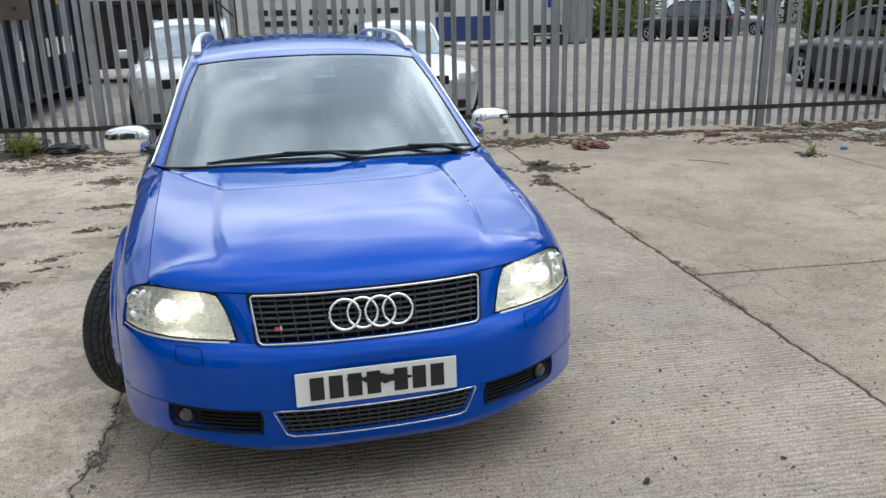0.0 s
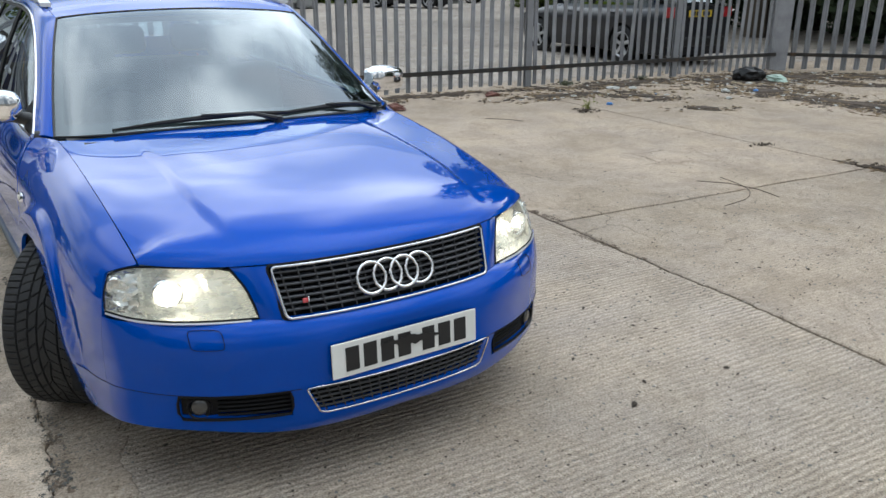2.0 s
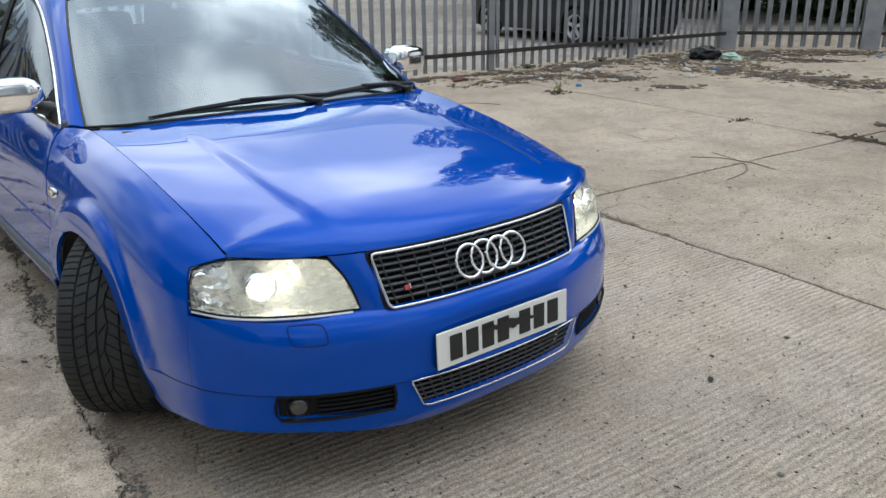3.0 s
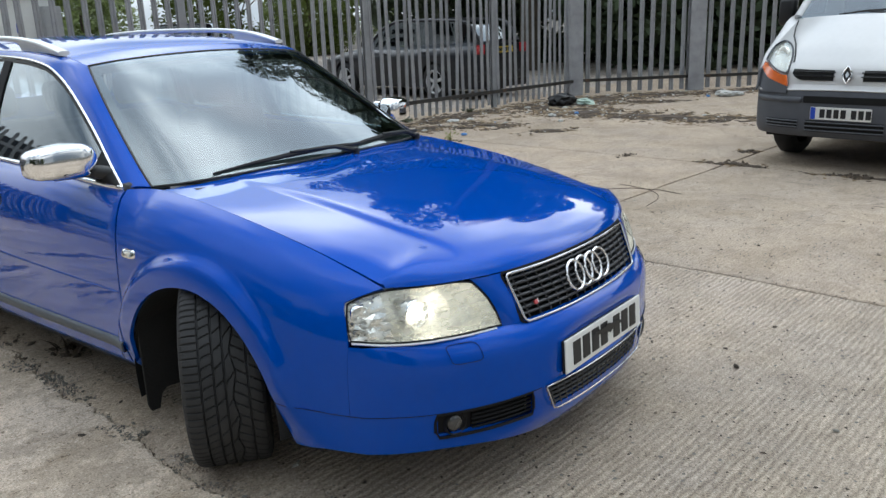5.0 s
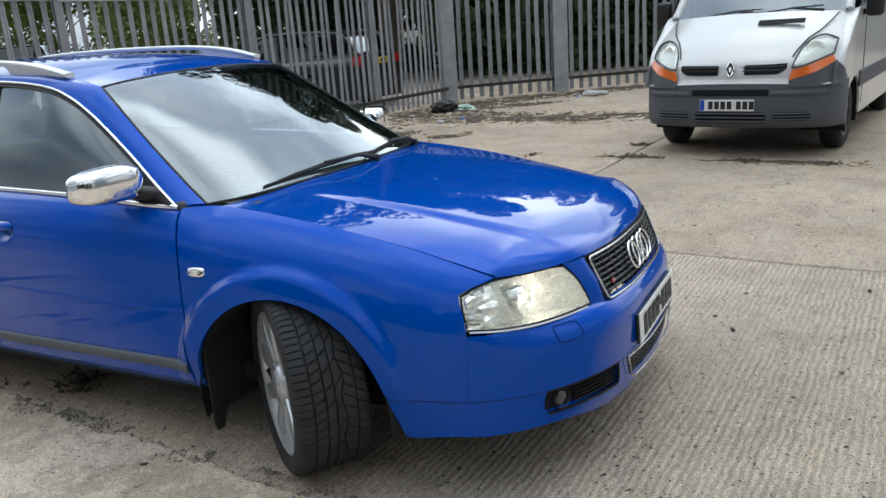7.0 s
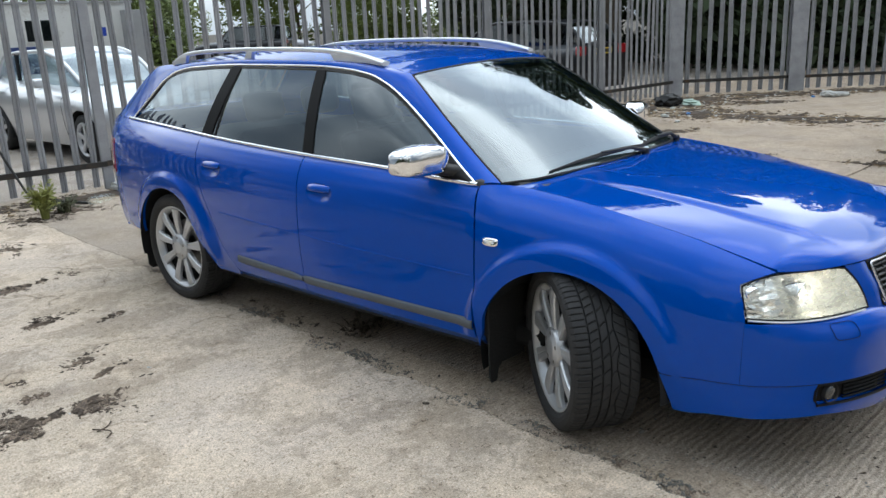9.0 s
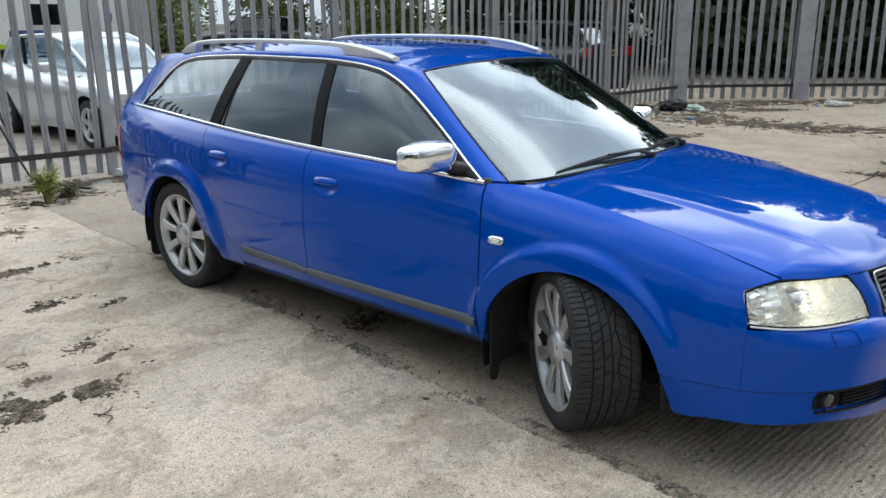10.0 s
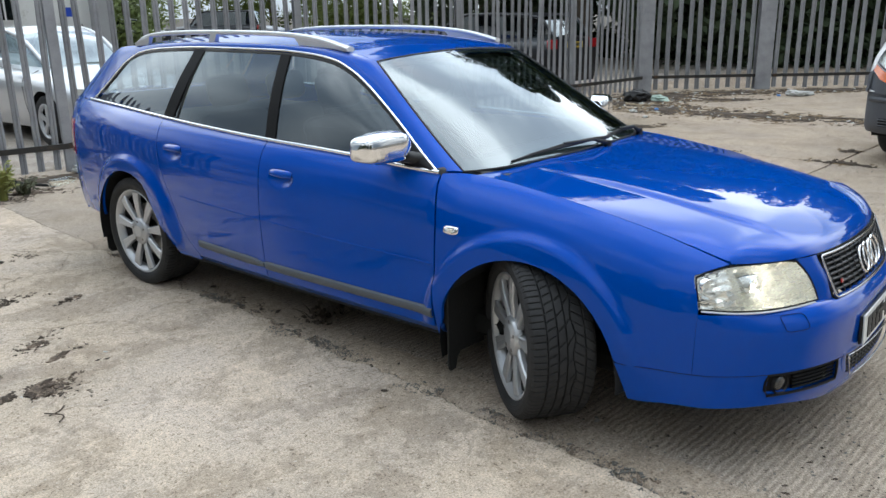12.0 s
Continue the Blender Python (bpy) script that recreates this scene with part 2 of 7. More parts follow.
# ---- mesh helpers ----
def finish(me, smooth):
    if smooth:
        me.polygons.foreach_set("use_smooth", [True] * len(me.polygons))
    me.update()


def part(name, bm, mat, parent=None, label="", smooth=False):
    """Links a bmesh as one mesh object under a thing or a part."""
    me = bpy.data.meshes.new(name)
    bm.to_mesh(me)
    bm.free()
    me.materials.append(mat)
    finish(me, smooth)
    ob = new(name, me)
    if parent:
        ob.parent = parent
    if label:
        ob["label"] = label
    return ob


def thing(name, at=(0, 0, 0), rz=0.0, label="", category="", group="", kind=""):
    ob = new(name)
    ob.empty_display_size = 0.2
    ob.matrix_basis = pose(*at, 0, 0, rz)
    return tagged(ob, label, category, group, kind)


def raw(verts, faces):
    bm = bmesh.new()
    vs = [bm.verts.new(v) for v in verts]
    for f in faces:
        try:
            bm.faces.new([vs[i] for i in f])
        except ValueError:
            pass
    return bm


def sheet(P, thick=0.0, flip=False, close_u=False, keep=None):
    """A panel from a grid of points; with thick its rim is turned inwards that deep, against the normal."""
    P = np.asarray(P, float)
    nu, nv = P.shape[:2]
    du = np.gradient(P, axis=0)
    dv = np.gradient(P, axis=1)
    N = np.cross(du, dv)
    N /= np.maximum(np.linalg.norm(N, axis=2, keepdims=True), 1e-9)
    if flip:
        N = -N
    bm = bmesh.new()
    V = [[bm.verts.new(P[i, j]) for j in range(nv)] for i in range(nu)]
    ids = list(range(nu)) + ([0] if close_u else [])
    for a, b in zip(ids[:-1], ids[1:]):
        for j in range(nv - 1):
            if keep is not None and not keep(a, j):
                continue
            q = [V[a][j], V[b][j], V[b][j + 1], V[a][j + 1]]
            q = [v for k, v in enumerate(q) if (v.co - q[k - 1].co).length > 1e-6]
            if len(q) > 2:
                try:
                    bm.faces.new(q[::-1] if flip else q)
                except ValueError:
                    pass
    if thick:
        normal = {V[i][j]: Vector(N[i, j]) for i in range(nu) for j in range(nv)}
        rim = [(e, e.link_loops[0]) for e in bm.edges if len(e.link_faces) == 1]
        outer, inner = {}, {}
        for e, _ in rim:
            for v in e.verts:
                if v not in outer:
                    outer[v] = bm.verts.new(v.co)
                    inner[v] = bm.verts.new(v.co - normal[v] * thick)
        for e, lp in rim:
            a, b = lp.vert, lp.link_loop_next.vert
            bm.faces.new([outer[b], outer[a], inner[a], inner[b]])
    loose = [v for v in bm.verts if not v.link_faces]
    bmesh.ops.delete(bm, geom=loose, context="VERTS")
    return bm


def mirrored(P):
    P = np.array(P, float)
    P[..., 0] *= -1
    return P


def box(cx, cy, cz, sx, sy, sz, bevel=0.0, segments=2):
    bm = bmesh.new()
    bmesh.ops.create_cube(bm, size=1, matrix=Matrix.Translation((cx, cy, cz)) @ Matrix.Diagonal((sx, sy, sz, 1)))
    if bevel:
        bmesh.ops.bevel(bm, geom=bm.edges[:], offset=bevel, segments=segments, affect="EDGES", profile=0.5)
    return bm


def join(*bms):
    out = bms[0]
    for b in bms[1:]:
        me = bpy.data.meshes.new("tmp")
        b.to_mesh(me)
        b.free()
        out.from_mesh(me)
        bpy.data.meshes.remove(me)
    return out


def moved(bm, m):
    bmesh.ops.transform(bm, matrix=m, verts=bm.verts[:])
    return bm


def revolve(profile, n=48, axis="x", arc=360.0, start=0.0):
    """Turns a list of (along the axis, radius) round the axis."""
    steps = n if arc >= 360 else n + 1
    P = []
    for i in range(steps):
        a = radians(start + arc * i / n)
        row = []
        for s, r in profile:
            c, d = r * math.cos(a), r * math.sin(a)
            row.append({"x": (s, c, d), "y": (d, s, c), "z": (c, d, s)}[axis])
        P.append(row)
    return sheet(P, close_u=arc >= 360)


def tube(path, r=0.01, sides=8, closed=False, flat=1.0):
    """A round bar along a path; flat squeezes it across its second axis."""
    pts = [Vector(p) for p in path]
    n = len(pts)
    P = []
    for i, p in enumerate(pts):
        a = pts[(i - 1) % n] if (closed or i > 0) else p
        b = pts[(i + 1) % n] if (closed or i < n - 1) else p
        d = (b - a).normalized()
        up = Vector((0, 0, 1)) if abs(d.z) < 0.95 else Vector((0, 1, 0))
        s = d.cross(up).normalized()
        u = s.cross(d)
        rr = r[i] if isinstance(r, (list, tuple)) else r
        P.append([p + (s * math.cos(k * math.tau / sides) + u * flat * math.sin(k * math.tau / sides)) * rr for k in range(sides + 1)])
    bm = sheet(P, close_u=closed)
    bmesh.ops.remove_doubles(bm, verts=bm.verts[:], dist=1e-5)
    if not closed:
        for row in (P[0], P[-1]):
            bm.faces.new([bm.verts.new(q) for q in row[:-1]])
    bmesh.ops.recalc_face_normals(bm, faces=bm.faces[:])
    return bm


def prism(outline, y0, y1, axis="y", bevel=0.0):
    """A closed outline of two coordinates drawn out along one axis."""
    def at(a, b, s):
        return {"x": (s, a, b), "y": (a, s, b), "z": (a, b, s)}[axis]
    bm = bmesh.new()
    lo = [bm.verts.new(at(a, b, y0)) for a, b in outline]
    hi = [bm.verts.new(at(a, b, y1)) for a, b in outline]
    bm.faces.new(lo)
    bm.faces.new(hi[::-1])
    for i in range(len(lo)):
        j = (i + 1) % len(lo)
        bm.faces.new([lo[j], lo[i], hi[i], hi[j]])
    bmesh.ops.recalc_face_normals(bm, faces=bm.faces[:])
    if bevel:
        bmesh.ops.bevel(bm, geom=bm.edges[:], offset=bevel, segments=2, affect="EDGES", profile=0.5)
    return bm


def smooth_table(*rows):
    """A smooth curve through (key, values...); gives a function of the key."""
    ks = np.array([r[0] for r in rows], float)
    vs = np.array([r[1:] for r in rows], float)
    m = np.zeros_like(vs)
    d = np.diff(vs, axis=0) / np.diff(ks)[:, None]
    m[1:-1] = np.where(d[:-1] * d[1:] > 0, 2 * d[:-1] * d[1:] / np.where(np.abs(d[:-1] + d[1:]) < 1e-12, 1, d[:-1] + d[1:]), 0)
    m[0], m[-1] = d[0], d[-1]

    def value(k):
        k = float(np.clip(k, ks[0], ks[-1]))
        i = int(np.clip(np.searchsorted(ks, k) - 1, 0, len(ks) - 2))
        h = ks[i + 1] - ks[i]
        t = (k - ks[i]) / h
        a = (1 + 2 * t) * (1 - t) ** 2 * vs[i] + t * (1 - t) ** 2 * h * m[i] + t * t * (3 - 2 * t) * vs[i + 1] + t * t * (t - 1) * h * m[i + 1]
        return a if len(a) > 1 else float(a[0])
    return value


def along(points, n, smooth=True):
    """n points evenly spaced along a polyline, rounded through its points."""
    p = np.array(points, float)
    if smooth and len(p) > 2:
        fine = []
        for i in range(len(p) - 1):
            a, b, c, d = p[max(i - 1, 0)], p[i], p[i + 1], p[min(i + 2, len(p) - 1)]
            for t in np.linspace(0, 1, 12, endpoint=False):
                fine.append(0.5 * ((2 * b) + (c - a) * t + (2 * a - 5 * b + 4 * c - d) * t * t + (3 * b - a - 3 * c + d) * t ** 3))
        p = np.array(fine + [p[-1]])
    s = np.concatenate([[0], np.cumsum(np.linalg.norm(np.diff(p, axis=0), axis=1))])
    return np.stack([np.interp(np.linspace(0, s[-1], n), s, p[:, k]) for k in range(p.shape[1])], 1)


def coons(bottom, top, left, right):
    """A patch between four edges: bottom and top of nu points, left and right of nv points."""
    nu, nv = len(bottom), len(left)
    u = np.linspace(0, 1, nu)[:, None, None]
    v = np.linspace(0, 1, nv)[None, :, None]
    b, t, l, r = bottom[:, None], top[:, None], left[None], right[None]
    return (1 - v) * b + v * t + (1 - u) * l + u * r - ((1 - u) * (1 - v) * bottom[0] + u * (1 - v) * bottom[-1] + (1 - u) * v * top[0] + u * v * top[-1])


def step(x, a, b):
    t = min(max((x - a) / (b - a), 0.0), 1.0)
    return t * t * (3 - 2 * t)


# ---- the blue estate car: front at y = 0, facing -y ----
FA, RA = (0.985, 0.322), (3.752, 0.322)            # axles, y and z
ARCH = 0.368                                       # rear wheel arch
FRONT_ARCH, FRONT_R = (1.030, 0.252), 0.404         # front wheel arch
upper = smooth_table((0.33, 0.700, 0.722), (0.4, 0.700, 0.741), (0.5, 0.703, 0.768), (0.6, 0.706, 0.794), (0.75, 0.709, 0.825), (0.9, 0.712, 0.853),
                     (1.05, 0.714, 0.875), (1.2, 0.717, 0.894), (1.36, 0.722, 0.908), (1.44, 0.752, 0.910), (1.50, 0.785, 0.908), (2.0, 0.802, 0.936),
                     (2.6, 0.806, 0.955), (3.1, 0.802, 0.977), (3.6, 0.790, 1.006), (4.1, 0.768, 1.036), (4.4, 0.735, 1.046), (4.72, 0.640, 1.05))
widest = smooth_table((0.33, 0.785), (0.385, 0.815), (0.45, 0.838), (0.55, 0.858), (0.65, 0.868), (0.8, 0.874), (1.0, 0.878), (1.45, 0.886), (2.5, 0.903),
                      (3.4, 0.903), (3.8, 0.897), (4.1, 0.880), (4.4, 0.842), (4.6, 0.79), (4.72, 0.72))
fullness = smooth_table((0.0, 0.0), (0.02, 0.25), (0.05, 0.48), (0.10, 0.73), (0.16, 0.885), (0.24, 0.97), (0.34, 1.0), (0.46, 0.985), (0.56, 0.94), (0.64, 0.86), (0.72, 0.70))
gutter = smooth_table((1.50, 0.785, 0.908), (1.62, 0.754, 0.982), (1.76, 0.716, 1.075), (1.90, 0.684, 1.165), (2.02, 0.660, 1.238), (2.12, 0.644, 1.288), (2.25, 0.630, 1.332),
                      (2.45, 0.622, 1.358), (2.7, 0.618, 1.370), (3.3, 0.614, 1.374), (3.75, 0.610, 1.360), (3.95, 0.612, 1.336), (4.08, 0.630, 1.285), (4.22, 0.672, 1.175), (4.36, 0.730, 1.046))
roof_edge = smooth_table((2.045, 0.560, 1.322), (2.15, 0.572, 1.352), (2.4, 0.583, 1.380), (2.8, 0.588, 1.394), (3.3, 0.586, 1.398), (3.9, 0.575, 1.378), (4.32, 0.55, 1.345))


def flare(y, z):
    out = 0.0
    for (cy, cz), ra, f in ((FRONT_ARCH, FRONT_R, 0.024), (RA, ARCH, 0.028)):
        r = math.hypot(y - cy, z - cz)
        out += f * (1 - step(r, ra + 0.060, ra + 0.100)) * step(z, 0.22, 0.42)
    return out


HANDLES = ((2.385, 0.808), (3.285, 0.846))


def hollow(y, z):
    """The finger cups under the door handles."""
    out = 0.0
    for yc, zc in HANDLES:
        d = ((y - yc) / 0.088) ** 2 + ((z - zc + 0.008) / 0.040) ** 2
        if d < 1:
            out += 0.016 * (1 - d) ** 0.7
    return out


def flank(y, z):
    """Half width of the body side."""
    return smooth_flank(y, z) - hollow(y, z)


def smooth_flank(y, z):
    ux, uz = upper(y)
    w = widest(y)
    return ux + (w - ux) * fullness(max(uz - z, 0.0)) + flare(y, z)


def side(grid2):
    """Lays a grid of (y, z) onto the right-hand body side."""
    return np.array([[(-flank(y, z), y, z) for y, z in row] for row in grid2])


CENTRE = np.array((0, 2.4, 0.55))


def panel(name, P, mat, parent, thick=0.014, label="", keep=None, centre=CENTRE):
    P = np.asarray(P, float)
    i, j = P.shape[0] // 2, P.shape[1] // 2
    n = np.cross(P[min(i + 1, P.shape[0] - 1), j] - P[i - 1, j], P[i, min(j + 1, P.shape[1] - 1)] - P[i, j - 1])
    return part(name, sheet(P, thick, flip=bool(n @ (P[i, j] - centre) < 0), keep=keep), mat, parent, label, smooth=True)


def both(name, P, mat, parent, thick=0.014, label="", keep=None):
    return [panel(name, Q, mat, parent, thick, label, keep) for Q in (P, mirrored(P))]


def arch(c, a0, a1, n=26, r=ARCH):
    return [(c[0] + r * math.cos(radians(a)), c[1] + r * math.sin(radians(a))) for a in np.linspace(a0, a1, n)]


def plan(x):
    """How far the nose falls back at half width x."""
    return 0.8 * (1 - (1 - min(abs(x) / 0.905, 1) ** 2.4) ** (1 / 2.4))


def wheel_set(car, at, steer, side_sign, columns=51):
    """A wheel: tyre, nine-spoke rim with its cap, brake disc. Axis along x, outer face to -x."""
    R, W = 0.322, 0.252
    w = new("wheel")
    w.parent = car
    w.matrix_basis = pose(*at, 0, 0, steer + (180 if side_sign > 0 else 0))
    # tyre with four grooves round it and fine cross cuts
    half = W / 2
    cols = np.linspace(-half + 0.012, half - 0.012, columns)
    n = 504
    P = []
    for i in range(n):
        a = math.tau * i / n
        row = [(-half + 0.030, 0.247), (-half + 0.012, 0.252), (-half + 0.001, 0.268), (-half - 0.002, 0.285), (-half + 0.002, 0.303)]
        for s in cols:
            k = s / 0.00456 + 25
            e = abs(s) / half
            r = R - 0.012 * max(0, (e - 0.72) / 0.28) ** 2
            wave = 0.034 + 0.006 * math.sin(math.tau * i / 36)                     # one groove runs in curves
            g = min(abs(s + 0.064), abs(s + 0.026), abs(s - 0.006)) < 0.0027 or abs(s - wave) < 0.0017 or abs(s - 0.076) < 0.0020
            if s < -0.064:
                cut = (i + round(0.010 * (k - 4) ** 2)) % 6 == 0
            elif s < -0.026:
                cut = (i + round(k * 0.45)) % 8 == 0
            elif s < 0.006:
                cut = (i + round(k * 0.9)) % 14 == 0
            elif s < wave:
                cut = (i + round(k * 1.4)) % 18 == 0
            else:
                cut = (i - round(k * 0.7)) % 9 == 0
            if g:
                r -= 0.008
            elif cut:
                r -= 0.005
            row.append((s, r))
        row += [(half - 0.002, 0.303), (half + 0.002, 0.285), (half - 0.001, 0.268), (half - 0.012, 0.252), (half - 0.030, 0.247)]
        P.append([(s, r * math.cos(a), r * math.sin(a)) for s, r in row])
    bm = sheet(P, close_u=True)
    bmesh.ops.recalc_face_normals(bm, faces=bm.faces[:])
    part("tyre", bm, M["rubber"], w)
    # rim: lip and barrel
    lip = [(-0.070, 0.221), (-0.085, 0.222), (-0.098, 0.236), (-0.108, 0.249), (-0.113, 0.2505), (-0.115, 0.246), (-0.108, 0.239), (-0.099, 0.229), (-0.09, 0.2235)]
    rim = part("rim", revolve(lip, 72), M["alloy"], w, smooth=True)
    # barrel carries its shade in a darker colour than the lip
    part("rim_barrel", revolve([(0.10, 0.214), (-0.070, 0.2205)], 48), M["barrel"], rim, smooth=True)
    for k in range(9):
        rows = []
        for r, hw, dep, th in ((0.050, 0.0165, -0.096, 0.030), (0.09, 0.0175, -0.101, 0.026), (0.14, 0.0215, -0.106, 0.022), (0.19, 0.0262, -0.109, 0.020), (0.231, 0.0310, -0.107, 0.018)):
            rows.append([(dep + th, -hw, r), (dep + 0.006, -hw, r), (dep, -hw + 0.005, r), (dep + 0.001, -0.003, r), (dep + 0.003, 0, r), (dep + 0.001, 0.003, r),
                         (dep, hw - 0.005, r), (dep + 0.006, hw, r), (dep + th, hw, r)])
        b = sheet(rows)
        bmesh.ops.recalc_face_normals(b, faces=b.faces[:])
        part("spoke", moved(b, Matrix.Rotation(k * math.tau / 9, 4, "X")), M["alloy"], rim)
    hub = part("hub_cap", revolve([(-0.08, 0.080), (-0.106, 0.077), (-0.112, 0.070), (-0.113, 0.046), (-0.116, 0.044), (-0.117, 0.030), (-0.117, 0.0)], 40), M["alloy"], rim, smooth=True)
    for k in range(5):
        a = k * math.tau / 5 + 0.3
        part("wheel_bolt", moved(revolve([(-0.110, 0.0085), (-0.1145, 0.0075), (-0.1145, 0.0)], 8), Matrix.Translation((0, 0.058 * math.cos(a), 0.058 * math.sin(a)))), M["brake"], rim)
    part("brake_disc", revolve([(-0.02, 0.06), (-0.022, 0.158), (0.01, 0.158), (0.01, 0.06)], 40), M["brake"], w)
    part("brake_caliper", box(-0.02, 0.125, 0.06, 0.09, 0.07, 0.15, 0.015), M["black_plastic"], w)
    # near-black disc added to put shade between the spokes
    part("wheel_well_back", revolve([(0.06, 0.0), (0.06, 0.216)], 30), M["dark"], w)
    return w


def number_plate(parent, m, blue_band=True, mat="plate_white", bars=True, w=0.52, h=0.111):
    p = part("number_plate", moved(box(0, 0, 0, w, 0.006, h, 0.003), m), M[mat], parent, "number plate with dark bars")
    x = -w / 2 + (0.085 if blue_band else 0.045)
    if blue_band:
        part("blue_band", moved(box(-w / 2 + 0.026, -0.004, 0, 0.042, 0.003, h * 0.93), m), M["blue_ink"], p)
    for k in range(7):
        if bars:
            part("bar", moved(box(x + 0.022, -0.0042, 0, 0.044, 0.003, h * 0.68), m), M["ink"], p)
        x += 0.060 + (0.028 if k == 3 else 0)
    return p


def seat_row(car, xs, y, z, back_h=0.62, width=0.50):
    for x in xs:
        s = new("seat")
        s.parent = car
        part("seat_base", box(x, y, z, width, 0.50, 0.16, 0.05, 3), M["seat"], s, smooth=True)
        part("seat_back", moved(box(0, 0, back_h / 2, width, 0.14, back_h, 0.05, 3), pose(x, y + 0.24, z, -14)), M["seat"], s, smooth=True)
        part("headrest", moved(box(0, 0, back_h + 0.12, 0.26, 0.10, 0.17, 0.045, 3), pose(x, y + 0.24, z, -14)), M["seat"], s, smooth=True)


def estate_car():
    car = thing("estate_car", label="shiny blue estate car with chrome mirrors and lit headlights", category="car")
    paint = M["paint"]
    g = 0.0025
    # -- front wings
    bottom = along([(0.3880, 0.352), (0.50, 0.352), (FRONT_ARCH[0] - 0.3915, 0.352)], 8, False).tolist()[:-1] + arch(FRONT_ARCH, 165.5, 22, 34, FRONT_R) + [(1.418, 0.33), (1.452 - g, 0.262)]
    bottom = along(bottom, 60, False)
    top = along([(0.335, upper(0.335)[1])] + [(y, upper(y)[1]) for y in np.linspace(0.4, 1.487, 24)], 60, False)
    left = along([(0.3880, 0.352), (0.3877, 0.47), (0.3875, 0.578), (0.400, 0.63), (0.425, 0.684), (0.378, 0.706), (0.335, upper(0.335)[1])], 24, False)
    right = along([(1.452 - g, 0.25), (1.450 - g, 0.55), (1.452 - g, 0.75), (1.487, upper(1.487)[1])], 24)
    both("front_wing", side(coons(bottom, top, left, right)), paint, car)
    # -- doors
    f_bottom = along([(1.456 + g, 0.288), (2.54 - g, 0.288)], 120, False)
    f_top = along([(y, upper(y)[1] - 0.004) for y in np.linspace(1.492, 2.555 - g, 30)], 120, False)
    f_left = along([(1.456 + g, 0.288), (1.452 + g, 0.55), (1.455 + g, 0.75), (1.492, upper(1.492)[1] - 0.004)], 70)
    f_right = along([(2.54 - g, 0.288), (2.548 - g, 0.55), (2.545 - g, 0.75), (2.555 - g, upper(2.555)[1] - 0.004)], 70)
    fronts = both("front_door", side(coons(f_bottom, f_top, f_left, f_right)), paint, car)
    r_edge = [(3.13, 0.288), (3.235, 0.40), (3.305, 0.55), (3.37, 0.68), (3.42, 0.80), (3.445, 0.92), (3.47, upper(3.47)[1] - 0.004)]
    r_bottom = along([(2.54 + g, 0.288), (3.13 - g, 0.288)], 100, False)
    r_top = along([(y, upper(y)[1] - 0.004) for y in np.linspace(2.555 + g, 3.47 - g, 30)], 100, False)
    r_left = f_right + np.array((2 * g, 0))
    r_right = along([(a - g, b) for a, b in r_edge], 70)
    rears = both("rear_door", side(coons(r_bottom, r_top, r_left, r_right)), paint, car)
    # -- quarters
    q_bottom = along([(3.13 + g, 0.262), (3.34, 0.262)] + arch(RA, 170, 8, 34) + [(4.16, 0.35), (4.72, 0.36)], 60, False)
    q_top = along([(y, upper(y)[1] - 0.004) for y in np.linspace(3.47 + g, 4.72, 30)], 60, False)
    q_left = along([(3.13 + g, 0.262)] + [(a + g, b) for a, b in r_edge], 26)
    q_right = along([(4.72, 0.36), (4.72, upper(4.72)[1] - 0.004)], 26, False)
    both("rear_quarter", side(coons(q_bottom, q_top, q_left, q_right)), paint, car)
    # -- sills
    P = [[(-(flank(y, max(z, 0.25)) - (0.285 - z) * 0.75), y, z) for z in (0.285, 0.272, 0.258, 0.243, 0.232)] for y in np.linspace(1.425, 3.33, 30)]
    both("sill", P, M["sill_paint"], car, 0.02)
    # -- near-black sheet standing in for the shade behind the seams
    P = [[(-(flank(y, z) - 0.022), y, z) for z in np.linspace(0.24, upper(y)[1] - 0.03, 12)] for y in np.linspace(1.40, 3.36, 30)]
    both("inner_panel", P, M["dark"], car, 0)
    # -- rubbing strips, swage lines and door handles
    for s, doors in ((-1, (fronts[0], rears[0])), (1, (fronts[1], rears[1]))):
        for (ya, yb), door in (((1.458, 2.536), doors[0]), ((2.546, 3.10), doors[1])):
            rows = []
            for y in np.linspace(ya, yb, 24):
                f = flank(y, 0.355)
                zc = 0.350 + 0.014 * max(y - 2.54, 0) / 0.55
                e = 0.55 + 0.45 * step(y - ya, 0, 0.10) if door is doors[1] else 1.0
                rows.append([(s * (f - 0.004), y, zc + 0.021 * e), (s * (f + 0.009), y, zc + 0.018 * e), (s * (f + 0.013), y, zc + 0.012 * e), (s * (f + 0.010), y, zc - 0.016 * e), (s * (f + 0.006), y, zc - 0.020 * e), (s * (f - 0.004), y, zc - 0.021 * e)])
            panel("rubbing_strip", rows, M["strip"], door, 0.006, "grey rubbing strip")
            rows = []
            for y in np.linspace(ya + 0.006, yb + (0.13 if door is doors[1] else -0.006), 24):
                z = 0.554 + 0.0155 * (y - 1.458) + 0.0072 * (y - 1.458) ** 2
                f = flank(y, z)
                rows.append([(s * (f - 0.001), y, z + 0.007), (s * (f + 0.0036), y, z + 0.001), (s * (f + 0.003), y, z - 0.001), (s * (f - 0.001), y, z - 0.003)])
            panel("swage_line", rows, paint, door, 0)
